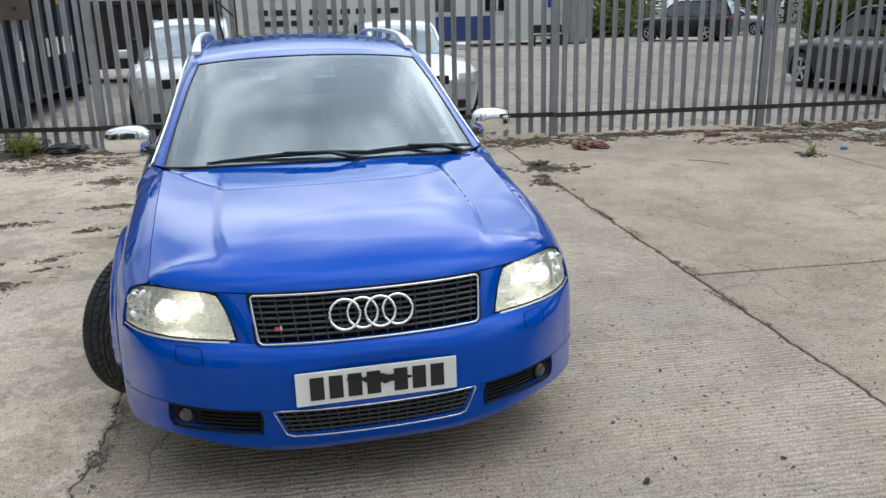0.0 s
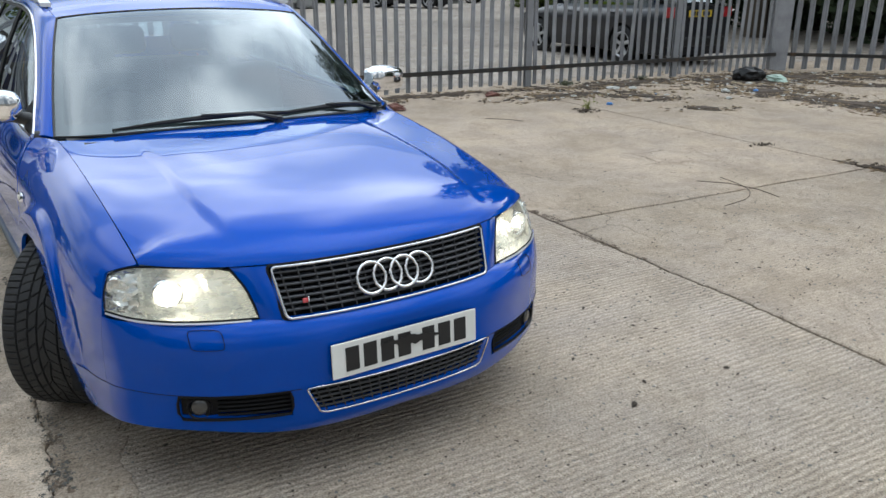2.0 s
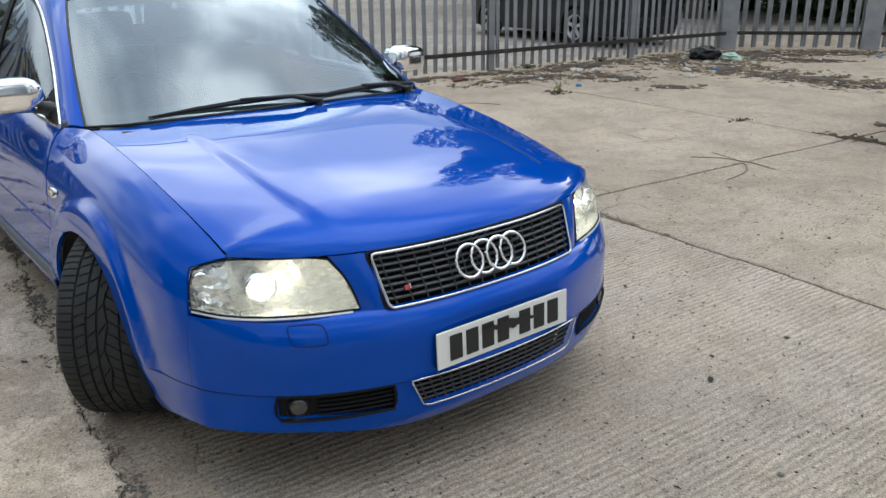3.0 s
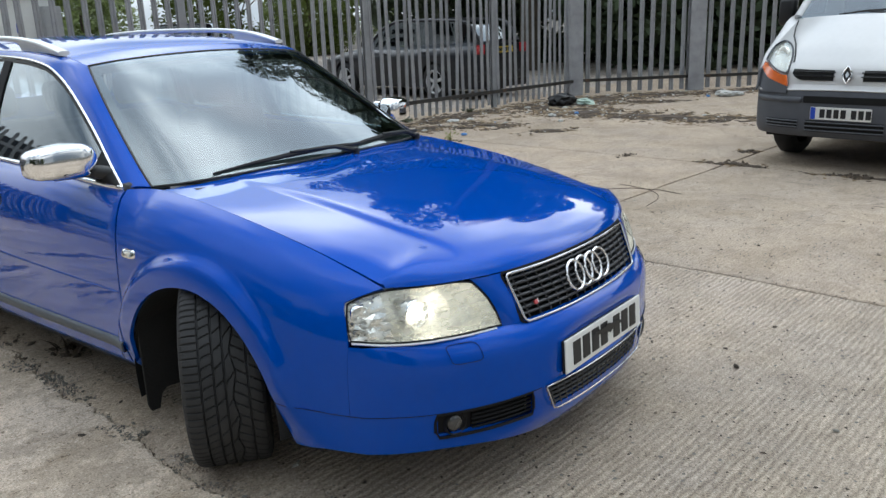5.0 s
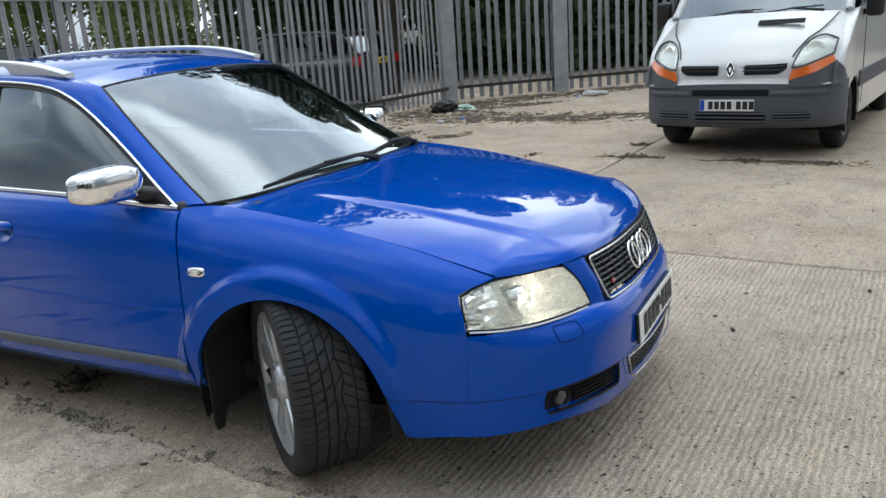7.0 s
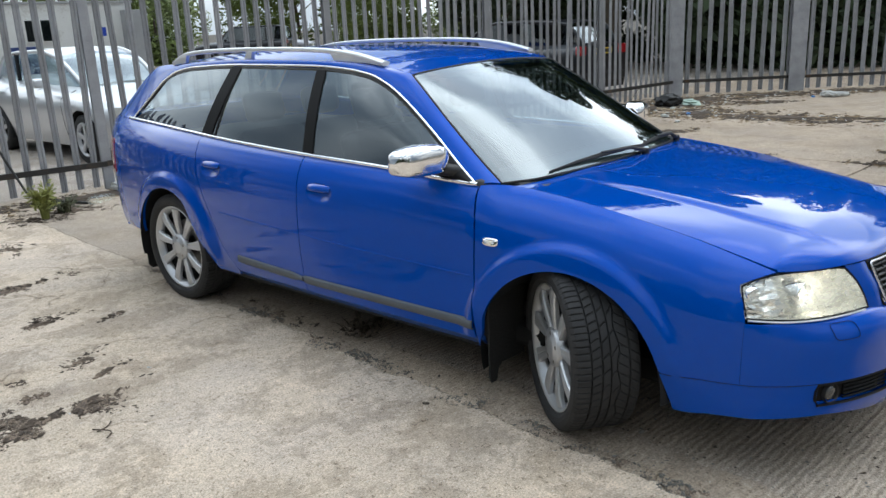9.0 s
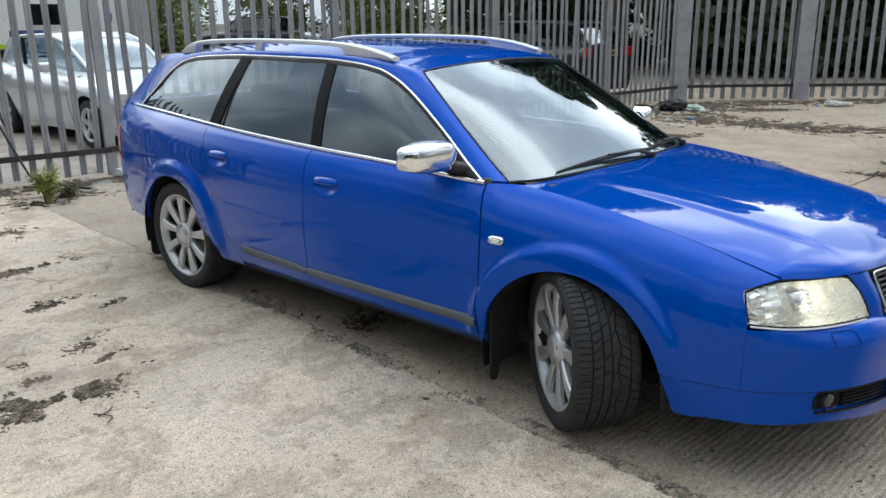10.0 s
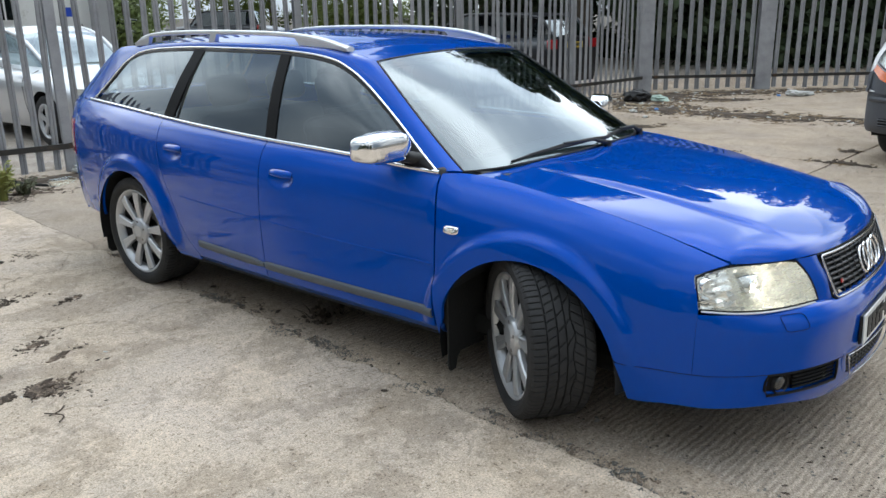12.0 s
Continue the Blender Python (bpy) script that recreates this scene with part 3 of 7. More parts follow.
        for (yc, zc), door in zip(HANDLES, doors):
            pos = lambda dy, dz, out: (s * (smooth_flank(yc + dy, zc + dz) + out), yc + dy, zc + dz)
            rows = [[pos(dy, 0.010 + dz * (1 - 0.35 * (dy / 0.078) ** 4), o * (1 - 0.7 * (dy / 0.080) ** 4)) for dz, o in ((0.022, -0.003), (0.020, 0.004), (0.008, 0.011), (-0.006, 0.011), (-0.012, 0.006), (-0.012, -0.008))] for dy in np.linspace(-0.078, 0.078, 20)]
            panel("door_handle", rows, paint, door, 0)
        # side repeater
        rows = [[(s * (flank(1.372 + 0.036 * c, 0.710 + 0.016 * d) + (0.009 if r < 0.9 else 0.0)), 1.372 + 0.036 * c * r, 0.710 + 0.016 * d * r)
                 for r in (1.0, 0.86, 0.5, 0.05)] for c, d in [(math.copysign(abs(math.cos(a)) ** 0.5, math.cos(a)), math.copysign(abs(math.sin(a)) ** 0.5, math.sin(a))) for a in np.linspace(0, math.tau, 33)]]
        rp = panel("side_repeater", rows, M["chrome"], car, 0, "clear side repeater lamp")
        part("bulb", moved(box(0, 0, 0, 0.004, 0.026, 0.014, 0.0015), pose(s * (flank(1.372, 0.710) + 0.009), 1.372, 0.710)), M["lamp_housing"], rp)
    # -- bonnet
    front_rise = smooth_table((0.0, 0.712), (0.012, 0.731), (0.035, 0.750), (0.08, 0.771), (0.15, 0.792), (0.3, 0.827), (0.5, 0.861), (0.8, 0.894), (1.1, 0.919), (1.4, 0.946))

    def bonnet_z(x, y):
        yf = 0.106 + plan(x)
        seam = upper(max(y, 0.335))[1] - front_rise(max(y, 0.335) - 0.331)
        edge = (abs(x) / 0.71) ** 5
        crease = 0.011 * (1 - step(abs(x), 0.455 - 0.05 * step(0.6 - y, 0, 0.5), 0.493 - 0.03 * step(0.6 - y, 0, 0.5))) * step(y - yf, 0.0, 0.22) * (1 - 0.92 * step(y, 0.85, 1.30))
        return front_rise(y - yf) + seam * edge + crease * (1 - edge) - 0.012 * step(abs(x), 0.3, 0.70) * step(y - yf, 0.1, 0.5) * (1 - edge)

    us = np.concatenate([np.linspace(-1, -0.74, 8), np.linspace(-0.72, -0.60, 10), np.linspace(-0.56, 0.56, 25), np.linspace(0.60, 0.72, 10), np.linspace(0.74, 1, 8)])
    vs = np.concatenate([[0, 0.006, 0.014, 0.026, 0.04, 0.06], np.linspace(0.09, 1, 36)])
    P = []
    for u in us:
        row = []
        xe = 0.700 * abs(u)
        y0, y1 = 0.108 + plan(xe), 1.255 + 0.105 * abs(u) ** 2.2
        for v in vs:
            y = y0 + (y1 - y0) * v
            x = math.copysign(abs(u) * (upper(max(y, 0.335))[0] - g), u)
            row.append((x, y, bonnet_z(x, y)))
        P.append(row)
    bonnet = panel("bonnet", P, paint, car, 0.016)
    # the bonnet comes down on both sides of the grille
    for s in (-1, 1):
        e_in = along([(0.360, 0.086, 0.556), (0.366, 0.110, 0.63), (0.382, 0.146, 0.700), (0.387, 0.154, 0.7125)], 14)
        e_out = along([(0.424, 0.119, 0.562), (0.432, 0.132, 0.61), (0.448, 0.155, 0.66), (0.471, 0.184, 0.702), (0.478, 0.194, 0.7125)], 14)
        rows = [[a * (1 - k) + b * k + np.array((0, -0.006 * math.sin(math.pi * k), 0)) for k in np.linspace(0, 1, 7)] for a, b in zip(e_in, e_out)]
        rows = np.array(rows) * np.array((s, 1, 1))
        panel("bonnet_cheek", rows, paint, bonnet, 0.02)
    rows = [[(x, 0.108 + plan(x) + dy, z) for dy, z in ((0.0, 0.712), (-0.002, 0.707), (0.004, 0.702), (0.03, 0.700))] for x in np.linspace(-0.40, 0.40, 25)]
    panel("bonnet_lip", rows, paint, bonnet, 0)
    # washer jets' black plenum and scuttle under the wipers
    rows = [[(x, 1.245 + 0.105 * (abs(x) / 0.71) ** 2.2 + dy, 0.925 - 0.010 * (abs(x) / 0.7) ** 2 + dz) for dy, dz in ((-0.01, -0.02), (0.02, -0.004), (0.07, -0.004), (0.13, 0.012))] for x in np.linspace(-0.69, 0.69, 30)]
    panel("scuttle", rows, M["black_plastic"], car, 0)
    # -- windscreen
    w_bottom = along([(-0.722, 1.425, 0.912), (-0.62, 1.345, 0.918), (-0.4, 1.285, 0.925), (0, 1.255, 0.930), (0.4, 1.285, 0.925), (0.62, 1.345, 0.918), (0.722, 1.425, 0.912)], 30)
    w_top = along([(-0.560, 2.045, 1.322), (-0.45, 2.018, 1.336), (-0.25, 2.0, 1.349), (0, 1.992, 1.355), (0.25, 2.0, 1.349), (0.45, 2.018, 1.336), (0.560, 2.045, 1.322)], 30)
    w_left = along([(-0.722, 1.425, 0.912), (-0.698, 1.54, 0.985), (-0.655, 1.72, 1.105), (-0.606, 1.90, 1.228), (-0.560, 2.045, 1.322)], 18)
    W = coons(w_bottom, w_top, w_left, w_left * np.array((-1, 1, 1)))
    for i in range(30):
        for j in range(18):
            W[i, j] += np.array((0, -0.6, 0.8)) * 0.022 * math.sin(math.pi * j / 17) * math.sin(math.pi * i / 29)
    screen = panel("windscreen", W, M["windscreen"], car, 0, centre=np.array((0, 2.4, 0.9)))
    inside = np.array((0, 0.006, -0.008))
    W2 = W + inside
    rows = [[W2[i, 0], W2[i, 1], W2[i, 1] * 0.3 + W2[i, 2] * 0.7] for i in range(30)]
    panel("screen_border", rows, M["frit"], screen, 0)
    for k, kk in ((0, 1), (29, 28)):
        rows = [[W2[k, j], W2[k, j] * 0.1 + W2[kk, j] * 0.9] for j in range(18)]
        panel("screen_border", rows, M["frit"], screen, 0)
    rows = [[W2[i, 17], W2[i, 17] * 0.45 + W2[i, 16] * 0.55] for i in range(30)]
    panel("screen_border", rows, M["frit"], screen, 0)
    rows = [[W2[i, j] + inside * 0.4 for i in (26, 27)] for j in (3, 4)]
    panel("tax_disc", rows, M["paper"], screen, 0, "pale paper sticker")
    # rubber seal round the screen
    ring = list(W[:, 0]) + list(W[-1, 1:]) + list(W[-2:0:-1, -1]) + list(W[0, ::-1][:-1])
    part("screen_seal", tube([tuple(p) for p in ring], 0.005, 6, True), M["black_plastic"], screen)
    # wipers
    for tip, hub, foot in (((-0.53, 1.326, 0.936), (0.17, 1.258, 0.956), (0.12, 1.235, 0.936)), ((0.08, 1.266, 0.946), (0.70, 1.395, 0.936), (0.62, 1.325, 0.926))):
        wp = new("wiper")
        wp.parent = car
        tip, hub, foot = Vector(tip), Vector(hub), Vector(foot)
        mid = tip.lerp(hub, 0.48)
        part("wiper_blade", tube([tip, tip.lerp(hub, 0.25) + Vector((0, -0.006, 0.010)), mid + Vector((0, -0.010, 0.014)), tip.lerp(hub, 0.75) + Vector((0, -0.008, 0.012)), hub], [0.003, 0.006, 0.008, 0.007, 0.005], 6, flat=1.4), M["black_plastic"], wp)
        part("wiper_arm", tube([foot, foot.lerp(mid, 0.35) + Vector((0, -0.008, 0.026)), mid + Vector((0, -0.012, 0.024))], [0.012, 0.008, 0.006], 8), M["black_plastic"], wp)
        part("wiper_spindle", moved(revolve([(0.0, 0.018), (0.03, 0.016), (0.034, 0.0)], 14, "z"), Matrix.Translation(foot + Vector((0, 0, -0.02)))), M["black_plastic"], wp)
    # -- pillars and roof
    ys = np.concatenate([np.linspace(1.50, 2.12, 22), np.linspace(2.16, 4.0, 26)])
    in_left = along(w_left.tolist(), 22)
    rows = []
    for k, y in enumerate(ys):
        gx, gz = gutter(y)
        a = np.array((-gx, y, gz))
        if k < 22:
            b = in_left[k]
        else:
            yy = 2.045 + (y - 2.12) * (4.0 - 2.045) / (4.0 - 2.12)
            ex, ez = roof_edge(yy)
            b = np.array((-ex, yy, ez))
        rows.append([a * (1 - q) + b * q + np.array((-0.55, 0, 0.8)) * 0.010 * math.sin(math.pi * q) for q in np.linspace(0.02, 0.99, 7)])
    both("roof_pillar", rows, paint, car, 0.012)
    crown = smooth_table((1.95, 0.020), (2.2, 0.035), (2.6, 0.044), (3.2, 0.046), (3.9, 0.040), (4.32, 0.030))
    P = []
    for u in np.linspace(-1, 1, 33):
        row = []
        yf = 2.047 - 0.053 * (1 - u * u)
        for v in np.linspace(0, 1, 40):
            y = yf + (4.32 - yf) * v
            ex, ez = roof_edge(y)
            row.append((u * (ex - 0.001), y, ez + crown(y) * (1 - abs(u) ** 2.3) * (0.75 + 0.25 * step(v, 0, 0.08)) - 0.004 * (v < 0.001)))
        P.append(row)
    panel("roof", P, paint, car, 0.012)
    panel("headlining", np.array(P) * np.array((0.97, 1, 1)) - np.array((0, 0, 0.035)), M["cloth"], car, 0)
    # rear pillars and tailgate
    a = along([(-gutter(y)[0], y, gutter(y)[1]) for y in (3.97, 4.08, 4.22, 4.36)] + [(-0.735, 4.40, 1.046)], 14)
    b = along([(-0.572, 4.0, 1.372), (-0.565, 4.25, 1.355), (-0.575, 4.40, 1.29), (-0.61, 4.55, 1.17), (-0.645, 4.71, 1.046)], 14)
    both("rear_pillar", [[p * (1 - q) + r * q + np.array((-0.7, 0.5, 0.2)) * 0.012 * math.sin(math.pi * q) for q in np.linspace(0, 1, 6)] for p, r in zip(a, b)], paint, car, 0.012)
    tail = smooth_table((0.30, 4.735), (0.42, 4.80), (0.60, 4.81), (0.62, 4.76), (0.9, 4.735), (1.05, 4.70))
    P = [[(u * flank(4.72, z), 4.72 + (tail(z) - 4.72) * (1 - abs(u) ** 3), z) for z in np.linspace(0.30, 1.045, 24)] for u in np.linspace(-1, 1, 21)]
    panel("tailgate", P, paint, car, 0.02)
    P = [[(u * (0.645 - 0.08 * v), 4.70 - 0.40 * v - 0.02 * abs(u) ** 2, 1.05 + 0.30 * v) for v in np.linspace(0, 1, 10)] for u in np.linspace(-1, 1, 13)]
    panel("rear_window", P, M["glass"], car, 0, centre=np.array((0, 2.4, 0.9)))
    for s in (-1, 1):
        rows = [[(s * (flank(y, z) + 0.004), y, z) for z in np.linspace(0.70, 0.92, 8)] for y in np.linspace(4.52, 4.715, 8)]
        panel("tail_lamp", rows, M["red_lens"], car, 0.02, "red tail lamp")
    # -- side windows, black pillars and bright trim
    def glasshouse(yb, yt, t, out=0.0):
        y = yb + (yt - yb) * t
        bx, bz = upper(y)
        gx, gz = gutter(y)
        bz = min(bz, gz)
        k = t
        x = bx + (gx - bx) * k + 0.016 * math.sin(math.pi * k) + out
        return (-x, y, bz + (gz - bz) * k)

    def strip(b0, b1, t0, t1, nb=24, out=0.0, lo=0.015, hi=0.965):
        return [[glasshouse(b0 + (b1 - b0) * u, t0 + (t1 - t0) * u, t, out) for t in np.linspace(lo, hi, 14)] for u in np.linspace(0, 1, nb)]
    both("front_side_window", strip(1.60, 2.515, 1.63, 2.568, 36, -0.006), M["glass"], car, 0)
    both("rear_side_window", strip(2.580, 3.40, 2.632, 3.275, 30, -0.006), M["quarter_glass"], car, 0)
    both("quarter_window", strip(3.485, 4.33, 3.36, 4.02, 30, -0.006), M["quarter_glass"], car, 0)
    both("centre_pillar", strip(2.512, 2.584, 2.565, 2.636, 6, 0.0), M["matt_black"], car, 0.02)
    both("door_pillar", strip(3.395, 3.49, 3.27, 3.365, 6, 0.0), M["matt_black"], car, 0.02)
    both("window_channel", strip(3.352, 3.368, 3.272, 3.284, 3, -0.003), M["matt_black"], car, 0.01)
    both("mirror_triangle", strip(1.515, 1.70, 1.515, 1.70, 10, 0.0, 0.02, 0.95), M["matt_black"], car, 0.01)
    for s in (-1, 1):
        low = [(s * (upper(y)[0] + 0.004), y, upper(y)[1] + 0.004) for y in np.linspace(1.497, 4.37, 60)]
        high = [(s * (gutter(y)[0] + 0.002), y, gutter(y)[1] - 0.004) for y in np.linspace(1.50, 4.36, 90)]
        part("window_trim", tube(low, 0.0085, 8, flat=1.15), M["chrome"], car, "bright window trim", smooth=True)
        part("window_trim", tube(high, 0.0062, 8), M["chrome"], car, "bright window trim", smooth=True)
        inner = [(s * (gutter(y)[0] + 0.004), y, gutter(y)[1] - 0.020) for y in np.linspace(1.56, 4.27, 80)]
        part("window_seal", tube(inner, 0.008, 6), M["black_plastic"], car)
    # -- roof rails
    for s in (-1, 1):
        prof = along([(0.574, 2.20, 1.374), (0.575, 2.30, 1.396), (0.575, 2.42, 1.417), (0.576, 2.58, 1.433), (0.576, 2.80, 1.443), (0.574, 3.2, 1.448), (0.569, 3.6, 1.444), (0.561, 3.85, 1.432), (0.554, 3.98, 1.412), (0.549, 4.06, 1.380)], 56)
        rows = []
        for k, p in enumerate(prof):
            f = k / 55
            hw = 0.016 + 0.008 * (1 - step(f, 0.0, 0.22)) + 0.004 * step(f, 0.9, 1.0)      # broad foot in front
            hh = 0.0125 - 0.003 * (1 - step(f, 0.0, 0.1))
            row = []
            for a in np.linspace(0, math.tau, 17):
                c, d = math.copysign(abs(math.cos(a)) ** 0.6, math.cos(a)), math.copysign(abs(math.sin(a)) ** 0.6, math.sin(a))
                row.append((s * (p[0] + hw * c), p[1], p[2] + hh * d))
            rows.append(row)
        bm = sheet(rows)
        bmesh.ops.remove_doubles(bm, verts=bm.verts[:], dist=1e-5)
        for row in (rows[0], rows[-1]):
            bm.faces.new([bm.verts.new(p) for p in row[:-1]])
        bmesh.ops.recalc_face_normals(bm, faces=bm.faces[:])
        rail = part("roof_rail", bm, M["satin_alu"], car, "silver roof rail", smooth=True)
        for ends in ([(2.215, 1.362), (2.30, 1.374), (2.545, 1.388), (2.58, 1.425), (2.42, 1.410), (2.30, 1.390)], [(3.235, 1.395), (3.295, 1.395), (3.270, 1.440), (3.215, 1.440)], [(3.90, 1.376), (4.05, 1.366), (4.05, 1.385), (3.97, 1.408), (3.88, 1.424)]):
            part("rail_foot", prism(ends, s * 0.562, s * 0.588, "x", 0.003), M["satin_alu"], rail)
    # -- door mirrors
    for s in (-1, 1):
        shape = smooth_table((0.0, 0.046, 0.048), (0.08, 0.066, 0.064), (0.25, 0.077, 0.080), (0.6, 0.079, 0.082), (0.84, 0.073, 0.076), (0.94, 0.060, 0.064), (0.985, 0.038, 0.044), (1.0, 0.014, 0.016))
        rows = []
        for k in np.concatenate([np.linspace(0, 0.85, 16), np.linspace(0.88, 1, 9)]):
            hz, hy = shape(k)
            cx, cy, cz = 0.795 + 0.216 * k, 1.690 + 0.070 * k, 1.000 - 0.002 * k
            row = []
            for a in np.linspace(0, math.tau, 33):
                c, d = math.cos(a), math.sin(a)
                yy = cy - hy * abs(c) ** 0.5 if c > 0 else cy + 0.5 * hy * abs(c) ** 0.45
                row.append((s * cx, yy, cz + hz * math.copysign(abs(d) ** 0.42, d) * ((0.94 - 0.16 * step(k, 0.35, 1.0)) if d > 0 else 0.66)))
            rows.append(row)
        bm = sheet(rows)
        bmesh.ops.remove_doubles(bm, verts=bm.verts[:], dist=1e-5)
        for row in (rows[0], rows[-1]):
            bm.faces.new([bm.verts.new(p) for p in row[:-1]])
        bmesh.ops.recalc_face_normals(bm, faces=bm.faces[:])
        mir = part("door_mirror", bm, M["chrome"], car, "chrome door mirror", smooth=True)
        part("mirror_foot", tube([(s * 0.745, 1.62, 0.945), (s * 0.785, 1.655, 0.957), (s * 0.83, 1.69, 0.962), (s * 0.93, 1.715, 0.951)], [0.040, 0.033, 0.026, 0.012], 10, flat=0.8), M["black_plastic"], mir, smooth=True)
        part("mirror_glass", moved(box(0, 0, 0, 0.17, 0.004, 0.095, 0.02), pose(s * 0.905, 1.768, 1.004)), M["chrome"], mir)
    # -- front bumper
    xs = sorted(set([round(v, 4) for v in np.concatenate([np.linspace(0, 0.295, 9), np.linspace(0.303, 0.335, 5), np.linspace(0.345, 0.372, 2), np.linspace(0.372, 0.662, 10), np.linspace(0.69, 0.80, 6)])]))
    cols = [(x, plan(x)) for x in xs]
    for y in (0.387, 0.43, 0.48, 0.53, 0.57, 0.60):
        cols.append((flank(y, 0.40), y))
    cols = [(-x, y) for x, y in cols[:0:-1]] + cols
    ca = np.array(cols)
    tn = np.gradient(ca, axis=0)
    nrm = np.stack([tn[:, 1], -tn[:, 0]], 1)
    nrm /= np.linalg.norm(nrm, axis=1, keepdims=True)
    inset = smooth_table((0.145, 0.10), (0.165, 0.055), (0.19, 0.030), (0.22, 0.018), (0.250, 0.012), (0.34, 0.004), (0.352, 0.0), (0.37, 0.001), (0.46, 0.0), (0.50, 0.003), (0.53, 0.014), (0.552, 0.032), (0.564, 0.048), (0.568, 0.07))
    zs = [0.145, 0.165, 0.19, 0.215, 0.236, 0.250, 0.28, 0.30, 0.32, 0.341, 0.352, 0.37, 0.40, 0.43, 0.46, 0.49, 0.515, 0.535, 0.552, 0.562, 0.566]

    def bumper(col, z):
        x, y = ca[col]
        s = math.copysign(1, x)
        rise = step(abs(x), 0.22, 0.68)
        if z < 0.36:
            z = 0.36 - (0.36 - z) * (0.83 - 0.25 * rise + 0.09 * step(y, 0.44, 0.58))
        if y > 0.386:                                 # runs on flush with the wing
            yy = 0.387 + (y - 0.387) * (0.640 - 0.30 * max(0.352 - z, 0) - 0.387) / 0.213
            tuck = 0.012 * max(0, (0.24 - z) / 0.05) ** 2
            return (s * (flank(yy, z) - tuck), yy, z)
        if abs(x) < 0.30 and 0.36 < z < 0.51:
            y = max(y, 0.015)
        w = step(y, 0.12, 0.387)
        low = 0.03 * (1 - min(abs(x) / 0.8, 1)) * max(0, (0.24 - z) / 0.1)
        side_in = flank(0.387, 0.40) - flank(0.387, z) + 0.012 * max(0, (0.24 - z) / 0.05) ** 2
        o = inset(z) * (1 - w) + side_in * w
        nx, ny = nrm[col] * (1 - w) + np.array((s, 0.0)) * w
        return (x - nx * o, y - ny * o, z + low)
    P = [[bumper(i, z) for z in zs] for i in range(len(ca))]

    def solid(i, j):
        x = abs(ca[min(i, i + 1)][0] + ca[i + 1][0]) / 2
        z = (zs[j] + zs[j + 1]) / 2
        y = max(ca[i][1], ca[i + 1][1])
        if y > 0.39 and z > 0.352:
            return False
        if 0.250 < z < 0.352 and x < 0.290 + 0.040 * (z - 0.25) / 0.1:
            return False
        if 0.372 < x < 0.662 and 0.236 < z < 0.341:
            return False
        return True
    bump = panel("front_bumper", P, paint, car, 0.03, keep=solid)
    for s in (-1, 1):
        seam = [bumper(i, 0.351) for i in range(len(ca)) if ca[i][0] * s > 0.335]
        seam = [(x + s * 0.0008 * step(y, 0.2, 0.4), y - 0.0006, z) for x, y, z in seam]
        part("seam", tube(seam, 0.0011, 4), M["matt_black"], bump)
    # lower grille
    def low_pt(u, v, back=0.0):
        x = u * (0.292 + 0.042 * v)
        return (x, plan(x) + 0.008 + back - 0.006 * v, 0.264 + 0.092 * v)
    lg = new("lower_grille")
    lg.parent = car
    frame_path = [low_pt(u, 0, -0.012) for u in np.linspace(-0.94, 0.94, 21)] + [low_pt(1, v, -0.012) for v in (0.08, 0.3, 0.6, 0.95)] + [low_pt(u, 1, -0.012) for u in np.linspace(0.99, -0.99, 21)] + [low_pt(-1, v, -0.012) for v in (0.95, 0.6, 0.3, 0.08)]
    part("grille_frame", tube(frame_path, 0.0030, 8, True), M["dark_chrome"], lg, "bright grille frame", smooth=True)
    for v in np.linspace(0.16, 0.86, 5):
        part("slat", tube([low_pt(u, v, 0.006) for u in np.linspace(-0.99, 0.99, 17)], 0.0042, 6), M["grille_grey"], lg)
    for u in np.linspace(-0.92, 0.92, 19):
        part("slat", tube([low_pt(u, v, 0.005) for v in (0, 0.5, 1)], 0.0034, 5), M["grille_grey"], lg)
    # near-black sheet in place of the shade behind the slats
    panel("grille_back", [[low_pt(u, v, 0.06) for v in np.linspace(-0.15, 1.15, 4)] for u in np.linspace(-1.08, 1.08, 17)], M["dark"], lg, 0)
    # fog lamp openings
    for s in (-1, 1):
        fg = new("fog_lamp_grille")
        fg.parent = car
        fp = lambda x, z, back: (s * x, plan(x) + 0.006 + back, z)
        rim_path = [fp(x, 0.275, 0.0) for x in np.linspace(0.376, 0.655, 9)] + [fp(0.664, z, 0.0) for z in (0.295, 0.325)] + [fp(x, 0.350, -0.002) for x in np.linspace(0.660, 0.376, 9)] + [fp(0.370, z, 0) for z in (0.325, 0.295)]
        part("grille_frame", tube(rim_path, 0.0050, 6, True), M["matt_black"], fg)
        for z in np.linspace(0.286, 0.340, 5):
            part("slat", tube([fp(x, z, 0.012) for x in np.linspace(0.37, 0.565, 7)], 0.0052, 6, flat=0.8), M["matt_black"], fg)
        # near-black sheet, the shade inside the fog lamp opening
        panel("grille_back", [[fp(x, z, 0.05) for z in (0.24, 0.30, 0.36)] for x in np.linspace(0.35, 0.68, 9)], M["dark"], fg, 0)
        panel("lamp_surround", [[fp(x, z, 0.010 + 0.01 * (x < 0.58)) for z in (0.270, 0.31, 0.352)] for x in np.linspace(0.560, 0.676, 5)], M["matt_black"], fg, 0)
        x0 = 0.614
        lampm = pose(s * x0, plan(x0) + 0.006, 0.312, 0, 0, s * 22)
        part("fog_lamp", moved(revolve([(0.0, 0.0), (0.001, 0.018), (0.006, 0.026), (0.012, 0.030), (0.02, 0.031)], 24, "y"), lampm), M["fog_glass"], fg, "round fog lamp", smooth=True)
